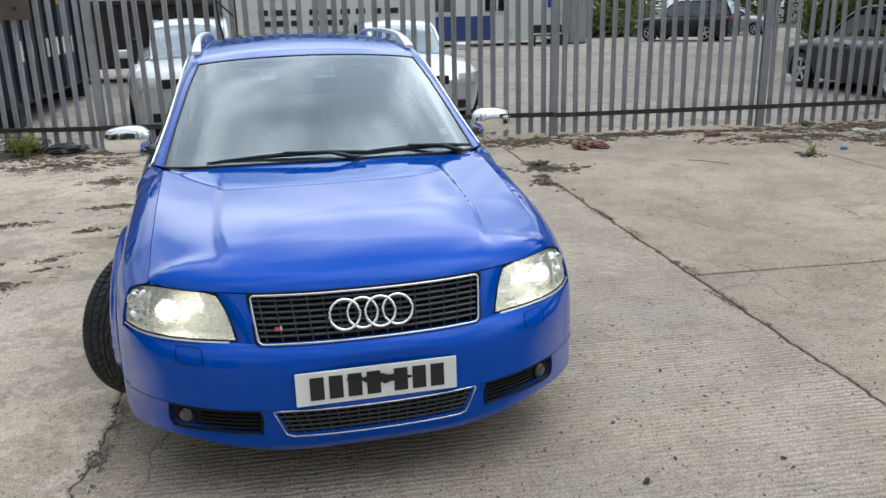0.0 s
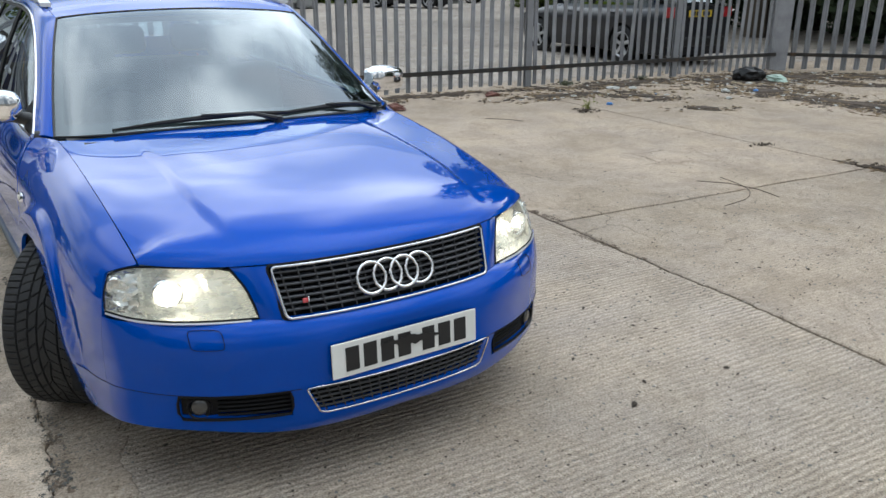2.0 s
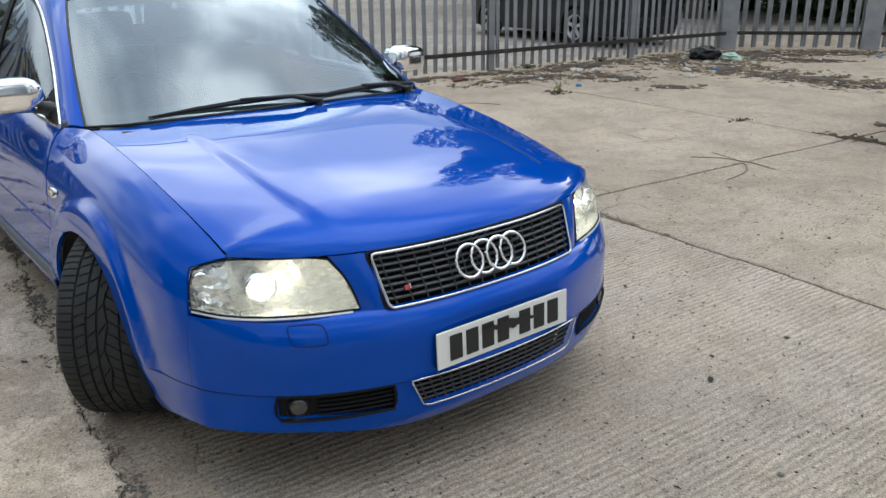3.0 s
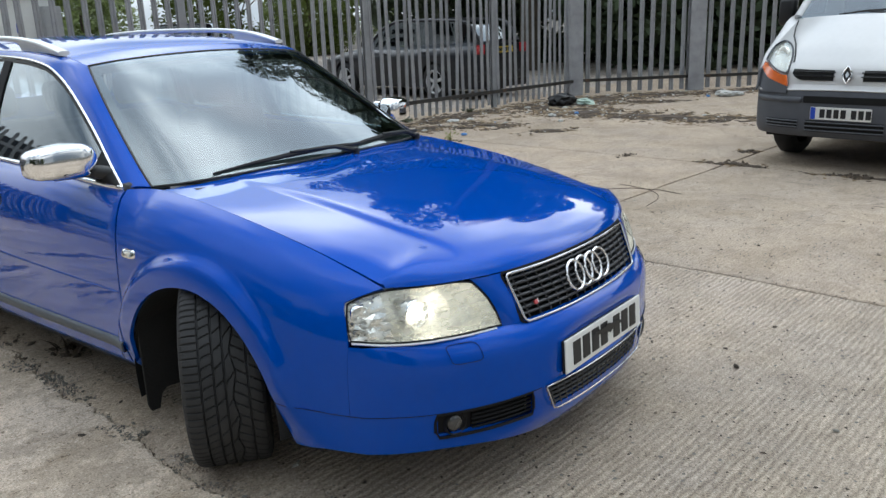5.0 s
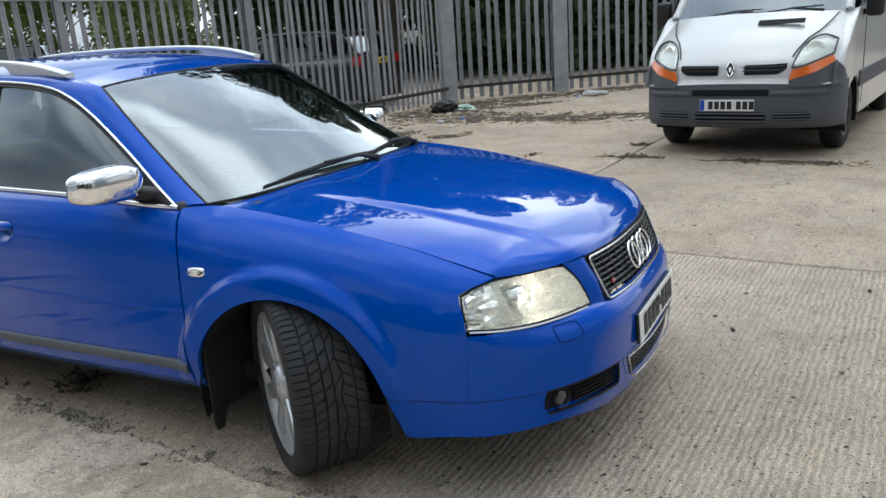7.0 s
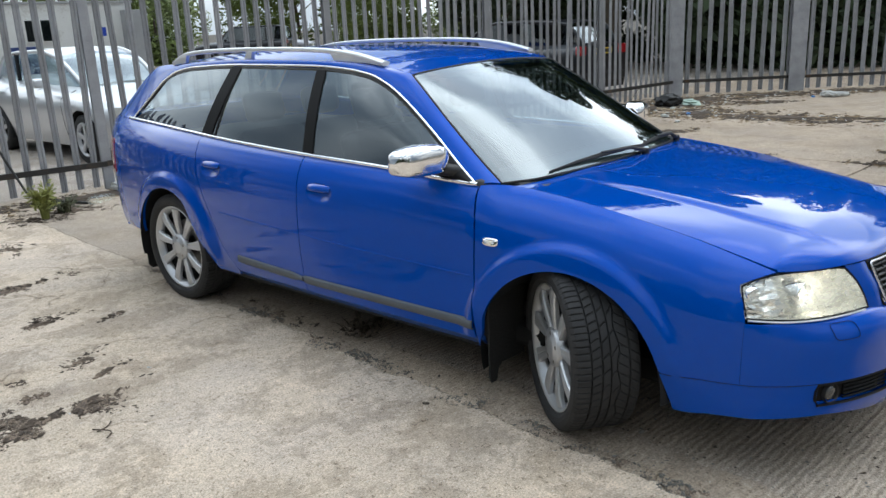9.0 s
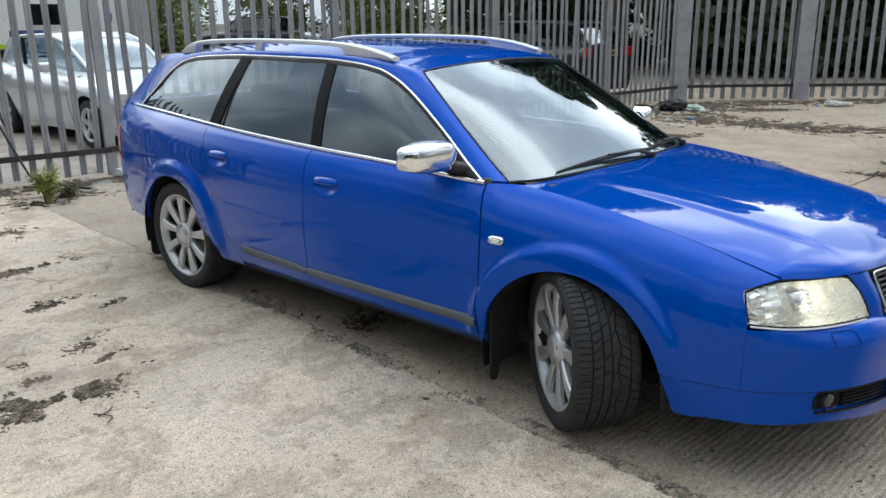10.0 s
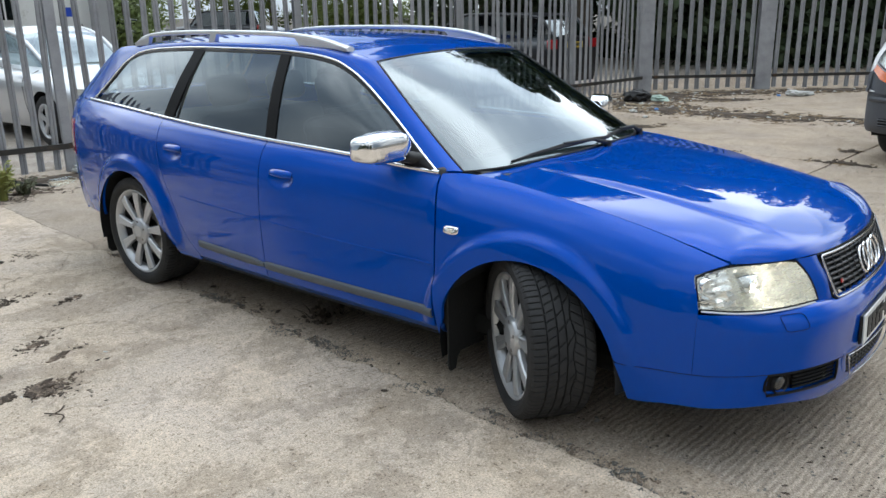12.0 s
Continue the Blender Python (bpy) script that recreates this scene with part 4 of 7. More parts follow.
        part("fog_lamp_ring", moved(revolve([(0.004, 0.031), (-0.002, 0.034), (0.012, 0.037)], 24, "y"), lampm), M["black_plastic"], fg)
        # headlamp washer cover
        wp = lambda dx, dz: (s * (0.579 + dx), plan(0.579 + dx) + inset(0.526 + dz) * 1.12 - 0.0025, 0.526 + dz)
        ringw = [wp(0.042 * math.copysign(abs(math.cos(a)) ** 0.4, math.cos(a)), 0.026 * math.copysign(abs(math.sin(a)) ** 0.4, math.sin(a))) for a in np.linspace(0, math.tau, 32, endpoint=False)]
        part("washer_cover", tube(ringw, 0.0011, 4, True), M["matt_black"], bump)
    # plate
    front_plate = number_plate(car, pose(0, 0.000, 0.428, -3), blue_band=False)
    r = random.Random(2)
    top, low = [], []
    for k in range(25):                                # a torn black smear across the middle
        x = -0.10 + 0.21 * k / 24
        w = 0.010 * math.sin(math.pi * k / 24) + 0.003
        z = 0.448 - 0.012 * k / 24 + r.uniform(-0.003, 0.003)
        top.append((x, z + w * r.uniform(0.5, 1.2)))
        low.append((x, z - w * r.uniform(0.5, 1.6)))
    part("smear", prism(top + low[::-1], -0.0085, -0.0070, "y"), M["ink"], front_plate, "torn black smear")
    part("plate_holder", moved(box(0, 0.008, 0, 0.512, 0.012, 0.108, 0.004), pose(0, 0.002, 0.426, -3)), M["black_plastic"], car)
    # -- main grille
    def gp(u, v, back=0.0):
        x = u * (0.356 + 0.022 * v)
        return (x, 0.047 + 0.058 * v + plan(x) + back, 0.567 + 0.140 * v)
    mg = new("main_grille")
    mg.parent = car
    pts = []
    for cu, cv, a0 in ((0.955, 0.90, 0), (-0.955, 0.90, 90), (-0.965, 0.08, 180), (0.965, 0.08, 270)):
        for a in np.linspace(a0, a0 + 90, 6):
            pts.append((cu + 0.04 * math.cos(radians(a)), cv + 0.10 * math.sin(radians(a))))
    loop = []
    for i, (u, v) in enumerate(pts):
        u2, v2 = pts[(i + 1) % len(pts)]
        k = 14 if abs(u2 - u) > 0.5 else (5 if abs(v2 - v) > 0.3 else 1)
        loop += [(u + (u2 - u) * q / k, v + (v2 - v) * q / k) for q in range(k)]
    part("grille_frame", tube([gp(u, v, -0.006) for u, v in loop], 0.0046, 8, True), M["dark_chrome"], mg, "chrome grille frame", smooth=True)
    # near-black tube drawn as the thin shadow round the frame
    part("grille_rim", tube([gp(u * 1.022, (v - 0.5) * 1.07 + 0.5, 0.002) for u, v in loop], 0.005, 6, True), M["dark"], mg)
    for v in np.linspace(0.125, 0.875, 7):
        rows = [[gp(u, v + dv, back) for dv, back in ((0.026, 0.020), (0.034, 0.004), (0.022, -0.0015), (-0.012, -0.001), (-0.022, 0.004), (-0.012, 0.020))] for u in np.linspace(-0.985, 0.985, 19)]
        panel("slat", rows, M["slat"], mg, 0, centre=np.array((0, 0.4, 0.6)))
    for u in np.linspace(-0.93, 0.93, 15):
        part("slat", tube([gp(u, v, 0.0005) for v in (0.02, 0.5, 0.97)], 0.0026, 6), M["grille_grey"], mg)
    # shade behind the main grille, given as a near-black sheet
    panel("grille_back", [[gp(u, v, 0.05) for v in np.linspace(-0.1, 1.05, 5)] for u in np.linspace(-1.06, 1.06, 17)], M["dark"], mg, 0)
    badge = new("grille_badge")
    badge.parent = car
    tilt = math.degrees(math.atan2(0.056, 0.150))
    for k in range(4):
        cx = (k - 1.5) * 0.0570
        x, y, z = gp(cx / 0.367, 0.53, -0.014)
        bm = moved(tube([(0.0482 * math.cos(a), 0, 0.0482 * math.sin(a)) for a in np.linspace(0, math.tau, 48, endpoint=False)], 0.0052, 8, True), pose(x, y + 0.003 * (k % 2), z, -tilt))
        part("ring", bm, M["chrome"], badge, "chrome ring", smooth=True)
    x, y, z = gp(-0.82, 0.30, -0.006)
    small = part("grille_emblem", moved(box(0, 0, 0, 0.018, 0.006, 0.014, 0.002), pose(x, y, z, -tilt)), M["red_lens"], car, "small red emblem")
    part("emblem_edge", moved(box(0.011, 0, 0.002, 0.004, 0.005, 0.015, 0.001), pose(x, y, z, -tilt)), M["chrome"], small)
    # -- headlights
    for s in (-1, 1):
        hl = new("headlight")
        hl.parent = car
        top = along([(-0.766, 0.418, 0.678), (-0.738, 0.380, 0.700), (-0.69, 0.332, 0.7135), (-0.60, 0.262, 0.7135), (-0.52, 0.214, 0.712), (-0.478, 0.190, 0.704)], 22)
        bot = along([(-0.793, 0.386, 0.580), (-0.74, 0.302, 0.576), (-0.66, 0.228, 0.573), (-0.55, 0.166, 0.571), (-0.428, 0.120, 0.569)], 22)
        out = along([(-0.793, 0.386, 0.580), (-0.787, 0.402, 0.63), (-0.766, 0.418, 0.678)], 12)
        inn = along([(-0.428, 0.120, 0.569), (-0.436, 0.134, 0.61), (-0.452, 0.158, 0.66), (-0.478, 0.190, 0.704)], 12)
        L = coons(bot, top, out, inn)
        d = np.array((-0.42, -0.9, 0.1))
        for i in range(22):
            for j in range(12):
                L[i, j] += d * 0.012 * math.sin(math.pi * i / 21) ** 0.7 * math.sin(math.pi * j / 11) ** 0.7
        L = L * np.array((-s, 1, 1))
        lens = panel("headlight_lens", L, M["hazy_lens"], hl, 0, "slightly clouded clear headlight lens")
        back = np.array((0.25 * -s * -1, 0.95, 0.0)) * 0.075
        B = (L - L.mean((0, 1))) * np.array((0.97, 0.97, 0.94)) + L.mean((0, 1)) + back
        deep = np.array((-s * 0.2, 0.9, 0))
        for i in range(22):
            for j in range(12):
                B[i, j] += deep * 0.030 * math.sin(math.pi * min(max((i - 7) / 14, 0), 1)) * math.sin(math.pi * j / 11)
        # inner bowl of broad tilted facets
        r = random.Random(11)
        K = B[7:].copy()
        for i in range(2, 14, 3):
            for j in range(0, 12, 4):
                push = deep * r.uniform(-0.016, 0.010)
                K[i:i + 3, j:j + 4] += push[None, None, :] * np.linspace(1, -0.6, 3)[:len(K[i:i + 3]), None, None]
        part("headlight_bowl", sheet(K, 0, flip=s > 0), M["bowl"], hl)
        # outer chamber: bright broken facets round the indicator bulb
        r = random.Random(5)
        F = B[:8] * 0.5 + L[:8] * 0.5
        for i in range(1, 7):
            for j in range(1, 11):
                F[i, j] += deep * r.uniform(-0.012, 0.016) + np.array((r.uniform(-1, 1), 0, r.uniform(-1, 1))) * 0.003
        part("indicator_bowl", sheet(F, 0, flip=s > 0), M["shard"], hl, "bright faceted reflector")
        edge = np.concatenate([L[:, 0], L[-1, 1:], L[-2::-1, -1], L[0, -2:0:-1]])
        edge_b = np.concatenate([B[:, 0], B[-1, 1:], B[-2::-1, -1], B[0, -2:0:-1]])
        panel("headlight_wall", [[p, q] for p, q in zip(list(edge) + [edge[0]], list(edge_b) + [edge_b[0]])], M["lamp_housing"], hl, 0)
        part("headlight_seal", tube([tuple(p) for p in edge], 0.0032, 6, True), M["matt_black"], hl)
        part("headlight_trim", tube([tuple(p + np.array((0, -0.004, -0.005))) for p in L[0:-1, 0]], 0.0042, 6), M["satin_alu"], hl)
        rib = [[L[7, j] * (1 - k) + B[7, j] * k for k in (0.15, 0.6, 1.0)] for j in range(12)]
        panel("lamp_divider", rib, M["lamp_housing"], hl, 0.004)
        # dipped beam deep in its tube
        beam = pose(s * 0.640, 0.268, 0.640, 3, 0, s * 10)
        proj = part("beam_bezel", moved(revolve([(0.06, 0.046), (-0.002, 0.045), (-0.007, 0.042), (-0.002, 0.038), (0.06, 0.034)], 40, "y"), beam), M["shard"], hl, "bright ring round the beam", smooth=True)
        part("beam_reflector", moved(revolve([(0.060, 0.010), (0.054, 0.022), (0.040, 0.031), (0.020, 0.0365)], 30, "y"), beam), M["shard"], proj, smooth=True)
        part("beam_bulb", moved(revolve([(0.020, 0.0), (0.022, 0.008), (0.030, 0.013), (0.045, 0.013)], 24, "y"), beam), M["lit"], proj, "lit dipped beam", smooth=True)
        part("beam_glass", moved(revolve([(0.004, 0.0), (0.007, 0.014), (0.014, 0.028), (0.022, 0.036)], 28, "y"), beam), M["lens"], proj, smooth=True)
        mid = L[4, 6] * 0.30 + B[4, 6] * 0.70
        ind = pose(mid[0], mid[1], mid[2], 4, 0, s * 30)
        ring = part("indicator_ring", moved(revolve([(0.03, 0.029), (-0.004, 0.028), (-0.007, 0.026), (-0.004, 0.023), (0.02, 0.020)], 30, "y"), ind), M["shard"], hl, "bright ring round the indicator bulb", smooth=True)
        part("indicator_bulb", moved(revolve([(-0.003, 0.0), (0.0, 0.010), (0.007, 0.017), (0.018, 0.021)], 24, "y"), ind), M["bulb_pink"], ring, "pale pinkish indicator bulb", smooth=True)
        # extra glowing bulb, added to brighten the inner bowl
        spot = B[14, 5] * 0.72 + L[14, 5] * 0.28
        part("main_bulb", moved(revolve([(-0.016, 0.0), (-0.013, 0.005), (0.0, 0.007), (0.02, 0.007)], 14, "y"), pose(spot[0], spot[1], spot[2], 3, 0, s * 12)), M["lit"], hl, "small lit bulb added to brighten the bowl", smooth=True)
        lip = [B[18, j] * 0.45 + L[18, j] * 0.55 for j in range(1, 11)]
        part("lamp_lip", tube([tuple(p) for p in lip], 0.0016, 5), M["lamp_housing"], hl)
    # -- wheel arches inside, mudflaps, underside
    for (cy, cz), ra, name in ((FRONT_ARCH, FRONT_R, "front"), (RA, ARCH, "rear")):
        for s in (-1, 1):
            rows = [[(s * x, cy + (ra + dr) * math.cos(radians(a)), cz + (ra + dr) * math.sin(radians(a))) for x, dr in ((flank(cy, 0.68) - 0.006, -0.004), (flank(cy, 0.68) - 0.03, 0.006), (0.60, 0.02), (0.56, 0.0), (0.54, -0.4))] for a in np.linspace(-14, 183, 40)]
            panel("arch_liner", rows, M["liner"], car, 0, centre=np.array((s * 0.75, cy, cz)))
            if name == "front":                            # a narrow outer tongue, cut higher towards the inside
                edge = [(-0.112, 0.47), (-0.112, 0.125), (-0.100, 0.098), (-0.066, 0.098), (-0.052, 0.150), (-0.030, 0.168), (0.130, 0.160), (0.135, 0.47)]
                yb = 1.388
            else:
                edge = [(-0.11, 0.42), (-0.11, 0.150), (-0.085, 0.125), (0.085, 0.125), (0.11, 0.15), (0.11, 0.42)]
                yb = cy + ARCH + 0.012
            flap = part("mudflap", prism([(-s * a, b) for a, b in edge], yb, yb + 0.010, "y", 0.003), M["liner"], car)
            flap.matrix_basis = pose(s * (0.766 if name == "front" else 0.775), 0, 0)
    # near-black blocks standing in for the shade under the car and bonnet
    part("underside", box(0, 2.45, 0.26, 1.40, 4.2, 0.10, 0.03), M["dark"], car)
    part("engine_bay_shade", box(0, 0.80, 0.46, 0.80, 0.90, 0.45), M["dark"], car)
    # -- cabin
    part("dashboard", join(box(0, 1.52, 0.80, 1.36, 0.42, 0.20, 0.06, 3), box(0, 1.40, 0.88, 1.32, 0.30, 0.05, 0.02)), M["cabin"], car, smooth=True)
    part("cabin_floor", box(0, 2.9, 0.34, 1.5, 3.0, 0.05), M["cabin"], car)
    part("steering_wheel", moved(tube([(0.185 * math.cos(a), 0, 0.185 * math.sin(a)) for a in np.linspace(0, math.tau, 36, endpoint=False)], 0.016, 8, True), pose(-0.37, 1.78, 0.86, -26)), M["black_plastic"], car)
    seat_row(car, (-0.37, 0.37), 2.12, 0.52, 0.54)
    seat_row(car, (-0.42, 0.0, 0.42), 3.0, 0.52, 0.50, 0.44)
    part("load_cover", box(0, 3.85, 0.92, 1.25, 1.0, 0.02, 0.005), M["cabin"], car)
    for s in (-1, 1):
        part("door_card", box(s * 0.76, 2.45, 0.72, 0.05, 1.95, 0.42, 0.02), M["cabin"], car)
    # -- wheels
    wheel_set(car, (-0.760, FA[0] + 0.055, FA[1]), STEER, -1, 87)
    wheel_set(car, (0.775, FA[0] - 0.045, FA[1]), STEER, 1)
    wheel_set(car, (-0.768, RA[0], RA[1]), 0, -1)
    wheel_set(car, (0.768, RA[0], RA[1]), 0, 1)
    return car


STEER = -38.0
estate_car()


# ---- materials of the yard ----
def concrete(name, base, ridges, seed, flaked=1.0):
    """Weathered concrete: blotches, stains, fine grit, and brushed ridges that run along x, their shading painted in.
    """
    m = bpy.data.materials.new(name)
    m.use_nodes = True
    n, l = m.node_tree.nodes, m.node_tree.links
    p = n["Principled BSDF"]
    p.inputs["Roughness"].default_value = 0.9
    p.inputs["Specular IOR Level"].default_value = 0.3
    co, mp = n.new("ShaderNodeTexCoord"), n.new("ShaderNodeMapping")
    mp.inputs["Location"].default_value = (seed, seed * 2, 0)
    mp.inputs["Rotation"].default_value = (0, 0, radians(4.2))
    l.new(co.outputs["Object"], mp.inputs["Vector"])

    def noise_at(scale, detail=5, rough=0.55, stretch=None):
        t = n.new("ShaderNodeTexNoise")
        t.inputs["Scale"].default_value, t.inputs["Detail"].default_value, t.inputs["Roughness"].default_value = scale, detail, rough
        src = mp.outputs["Vector"]
        if stretch:
            q = n.new("ShaderNodeMapping")
            q.inputs["Scale"].default_value = stretch
            l.new(src, q.inputs["Vector"])
            src = q.outputs["Vector"]
        l.new(src, t.inputs["Vector"])
        return t.outputs["Fac"]

    def ramp(fac, a, b, ca, cb):
        r = n.new("ShaderNodeValToRGB")
        r.color_ramp.elements[0].position, r.color_ramp.elements[0].color = a, (*ca, 1)
        r.color_ramp.elements[1].position, r.color_ramp.elements[1].color = b, (*cb, 1)
        l.new(fac, r.inputs["Fac"])
        return r.outputs["Color"]

    def blend(kind, a, b, f=1.0):
        x = n.new("ShaderNodeMix")
        x.data_type, x.blend_type = "RGBA", kind
        x.inputs["Factor"].default_value = f
        l.new(a, x.inputs["A"])
        l.new(b, x.inputs["B"])
        return x.outputs["Result"]

    dark, light = tuple(c * (0.90 - 0.06 * flaked) for c in base), tuple(min(c * (1.05 + 0.04 * flaked), 1) for c in base)
    col = ramp(noise_at(0.9, 6, 0.6), 0.32, 0.68, dark, light)
    col = blend("MULTIPLY", col, ramp(noise_at(0.33, 4, 0.6), 0.36, 0.58, (0.84, 0.84, 0.83), (1, 1, 1)))
    col = blend("MULTIPLY", col, ramp(noise_at(7, 8, 0.75), 0.33, 0.62, (0.92, 0.92, 0.915), (1.03, 1.03, 1.02)))
    col = blend("MULTIPLY", col, ramp(noise_at(1.7, 5, 0.6), 0.40, 0.62, (1.015, 1.0, 0.965), (0.98, 0.985, 1.0)))
    col = blend("MULTIPLY", col, ramp(noise_at(130, 3, 0.75), 0.37, 0.63, (0.66 - 0.10 * ridges,) * 3, (1.17 + 0.08 * ridges,) * 3))
    col = blend("MULTIPLY", col, ramp(noise_at(26, 5, 0.7), 0.36, 0.60, (0.86, 0.855, 0.845), (1.05, 1.05, 1.05)))
    col = blend("MULTIPLY", col, ramp(noise_at(46, 2, 0.6), 0.30, 0.345, (0.56, 0.54, 0.51), (1.0, 1.0, 1.0)))
    col = blend("MULTIPLY", col, ramp(noise_at(75, 2, 0.5), 0.635, 0.66, (1, 1, 1), (0.60, 0.58, 0.55)))
    # flaked skin, drifted dirt and pale chips
    col = blend("MULTIPLY", col, ramp(noise_at(2.6, 9, 0.72), 0.455, 0.50, (0.80, 0.785, 0.76), (1.03, 1.03, 1.02)), flaked)
    col = blend("MULTIPLY", col, ramp(noise_at(1.0, 7, 0.72, (1.6, 3.4, 1.0)), 0.30, 0.43, (0.62, 0.58, 0.52), (1, 1, 1)), 0.7 * flaked)
    col = blend("SCREEN", col, ramp(noise_at(62, 2, 0.6), 0.66, 0.72, (0, 0, 0), (0.20, 0.195, 0.18)))
    # small dark pits and spots
    v = n.new("ShaderNodeTexVoronoi")
    v.inputs["Scale"].default_value = 17.0
    l.new(mp.outputs["Vector"], v.inputs["Vector"])
    col = blend("MULTIPLY", col, ramp(v.outputs["Distance"], 0.05, 0.11, (0.55, 0.52, 0.48), (1, 1, 1)), 0.7)
    # thin shrinkage cracks, only here and there
    wob = n.new("ShaderNodeTexNoise")
    wob.inputs["Scale"].default_value, wob.inputs["Detail"].default_value = 3.0, 6
    wadd = n.new("ShaderNodeMix")
    wadd.data_type, wadd.blend_type = "RGBA", "ADD"
    wadd.inputs["Factor"].default_value = 0.35
    l.new(mp.outputs["Vector"], wob.inputs["Vector"])
    l.new(mp.outputs["Vector"], wadd.inputs["A"])
    l.new(wob.outputs["Color"], wadd.inputs["B"])
    ck = n.new("ShaderNodeTexVoronoi")
    ck.feature = "DISTANCE_TO_EDGE"
    ck.inputs["Scale"].default_value = 1.1
    l.new(wadd.outputs["Result"], ck.inputs["Vector"])
    mask = ramp(noise_at(0.8, 3), 0.50, 0.60, (0, 0, 0), (1, 1, 1))
    crack = n.new("ShaderNodeMix")
    crack.data_type, crack.blend_type = "RGBA", "MULTIPLY"
    if ridges < 0.5:
        l.new(mask, crack.inputs["Factor"])
    else:
        crack.inputs["Factor"].default_value = 0.0
    l.new(col, crack.inputs["A"])
    l.new(ramp(ck.outputs["Distance"], 0.002, 0.008, (0.52, 0.50, 0.47), (1, 1, 1)), crack.inputs["B"])
    col = crack.outputs["Result"]
    oi = n.new("ShaderNodeObjectInfo")
    col = blend("MULTIPLY", col, ramp(oi.outputs["Random"], 0.0, 1.0, (0.93, 0.93, 0.92), (1.04, 1.03, 1.02)))
    bp = n.new("ShaderNodeBump")
    bp.inputs["Distance"].default_value = 0.013
    bp.inputs["Strength"].default_value = 1.0 if ridges > 0.5 else 0.85
    grit = n.new("ShaderNodeMath")
    grit.operation = "MULTIPLY_ADD"
    grit.inputs[1].default_value = 0.55
    l.new(noise_at(95, 4, 0.75), grit.inputs[0])
    if ridges:
        wv = n.new("ShaderNodeTexWave")
        wv.wave_type, wv.bands_direction, wv.wave_profile = "BANDS", "Y", "SIN"
        wv.inputs["Scale"].default_value, wv.inputs["Distortion"].default_value = 11.0, 4.2
        wv.inputs["Detail"].default_value, wv.inputs["Detail Scale"].default_value = 3.0, 0.9
        l.new(mp.outputs["Vector"], wv.inputs["Vector"])
        fine = n.new("ShaderNodeMath")
        fine.operation = "MULTIPLY_ADD"
        fine.inputs[1].default_value = 0.21
        l.new(wv.outputs["Fac"], fine.inputs[0])
        half = n.new("ShaderNodeMath")
        half.operation = "MULTIPLY"
        half.inputs[1].default_value = 0.62
        l.new(noise_at(1.0, 6, 0.66, (3.4, 40.0, 1.0)), half.inputs[0])
        l.new(half.outputs[0], fine.inputs[2])
        line = fine.outputs[0]
        l.new(line, grit.inputs[2])
        worn = ramp(noise_at(1.1, 3), 0.35, 0.62, (0.35 * ridges,) * 3, (ridges,) * 3)
        # ridge shading put into the colour: troughs darker, crests lighter
        ridge_shade = ramp(line, 0.31, 0.52, (0.70, 0.69, 0.675), (1.10, 1.10, 1.09))
        x = n.new("ShaderNodeMix")
        x.data_type, x.blend_type = "RGBA", "MULTIPLY"
        l.new(worn, x.inputs["Factor"])
        l.new(col, x.inputs["A"])
        l.new(ridge_shade, x.inputs["B"])
        col = x.outputs["Result"]
    else:
        l.new(noise_at(9, 6, 0.6), grit.inputs[2])
    l.new(grit.outputs[0], bp.inputs["Height"])
    l.new(bp.outputs["Normal"], p.inputs["Normal"])
    l.new(col, p.inputs["Base Color"])
    return m


M["concrete_brushed"] = concrete("brushed_concrete", (0.592, 0.496, 0.418), 1.0, 3.0, 0.4)
M["concrete_plain"] = concrete("smooth_concrete", (0.530, 0.434, 0.354), 0.22, 7.0, 0.55)
M["concrete_grey"] = concrete("grey_yard_concrete", (0.47, 0.415, 0.378), 0.25, 17.0, 0.8)
M["concrete_worn"] = concrete("worn_concrete", (0.660, 0.552, 0.458), 0.0, 11.0)
M["soil"] = material("dirt_in_joints", (0.085, 0.072, 0.055), 0.95, vary=0.4, scale=3, bump=0.6, bump_scale=60)
M["litter"] = material("leaf_litter", (0.080, 0.060, 0.045), 0.95, vary=0.6, scale=7, bump=1.0, bump_scale=45)
M["crumb"] = material("crumbled_dirt", (0.190, 0.145, 0.110), 0.95, vary=0.65, scale=16)
M["card"] = material("tan_card", (0.36, 0.28, 0.19), 0.8, vary=0.3, scale=8)
M["dry_leaf"] = material("pale_dry_leaf", (0.20, 0.14, 0.08), 0.9, vary=0.5, scale=5)
M["galvanised"] = material("weathered_galvanised_steel", (0.30, 0.305, 0.322), 0.55, 0.30, vary=0.24, scale=5, random_shift=0.16, bump=0.08, bump_scale=90)
M["rail_steel"] = material("dirty_steel_rail", (0.040, 0.037, 0.034), 0.7, 0.2, vary=0.3, scale=6, stain=(0.12, 0.07, 0.04))
M["rust_plate"] = material("brown_steel_plate", (0.10, 0.085, 0.07), 0.6, 0.3, vary=0.25, scale=6)
M["lamp_grey"] = material("grey_lamp_bowl", (0.52, 0.53, 0.54), 0.35, 0.5, bump=0.4, bump_scale=50)
M["stone"] = material("pebble", (0.26, 0.245, 0.22), 0.9, vary=0.4, scale=30, random_shift=0.5)
M["dark_stone"] = material("dark_pebble", (0.065, 0.050, 0.038), 0.9, vary=0.4, scale=30)
M["bag_white"] = material("white_plastic_bag", (0.5, 0.5, 0.48), 0.4, vary=0.1, scale=12)
M["bag_black"] = material("black_sack", (0.014, 0.014, 0.015), 0.4, vary=0.2, scale=12)
M["bag_green"] = material("pale_green_plastic", (0.40, 0.52, 0.45), 0.35, vary=0.1, scale=12)
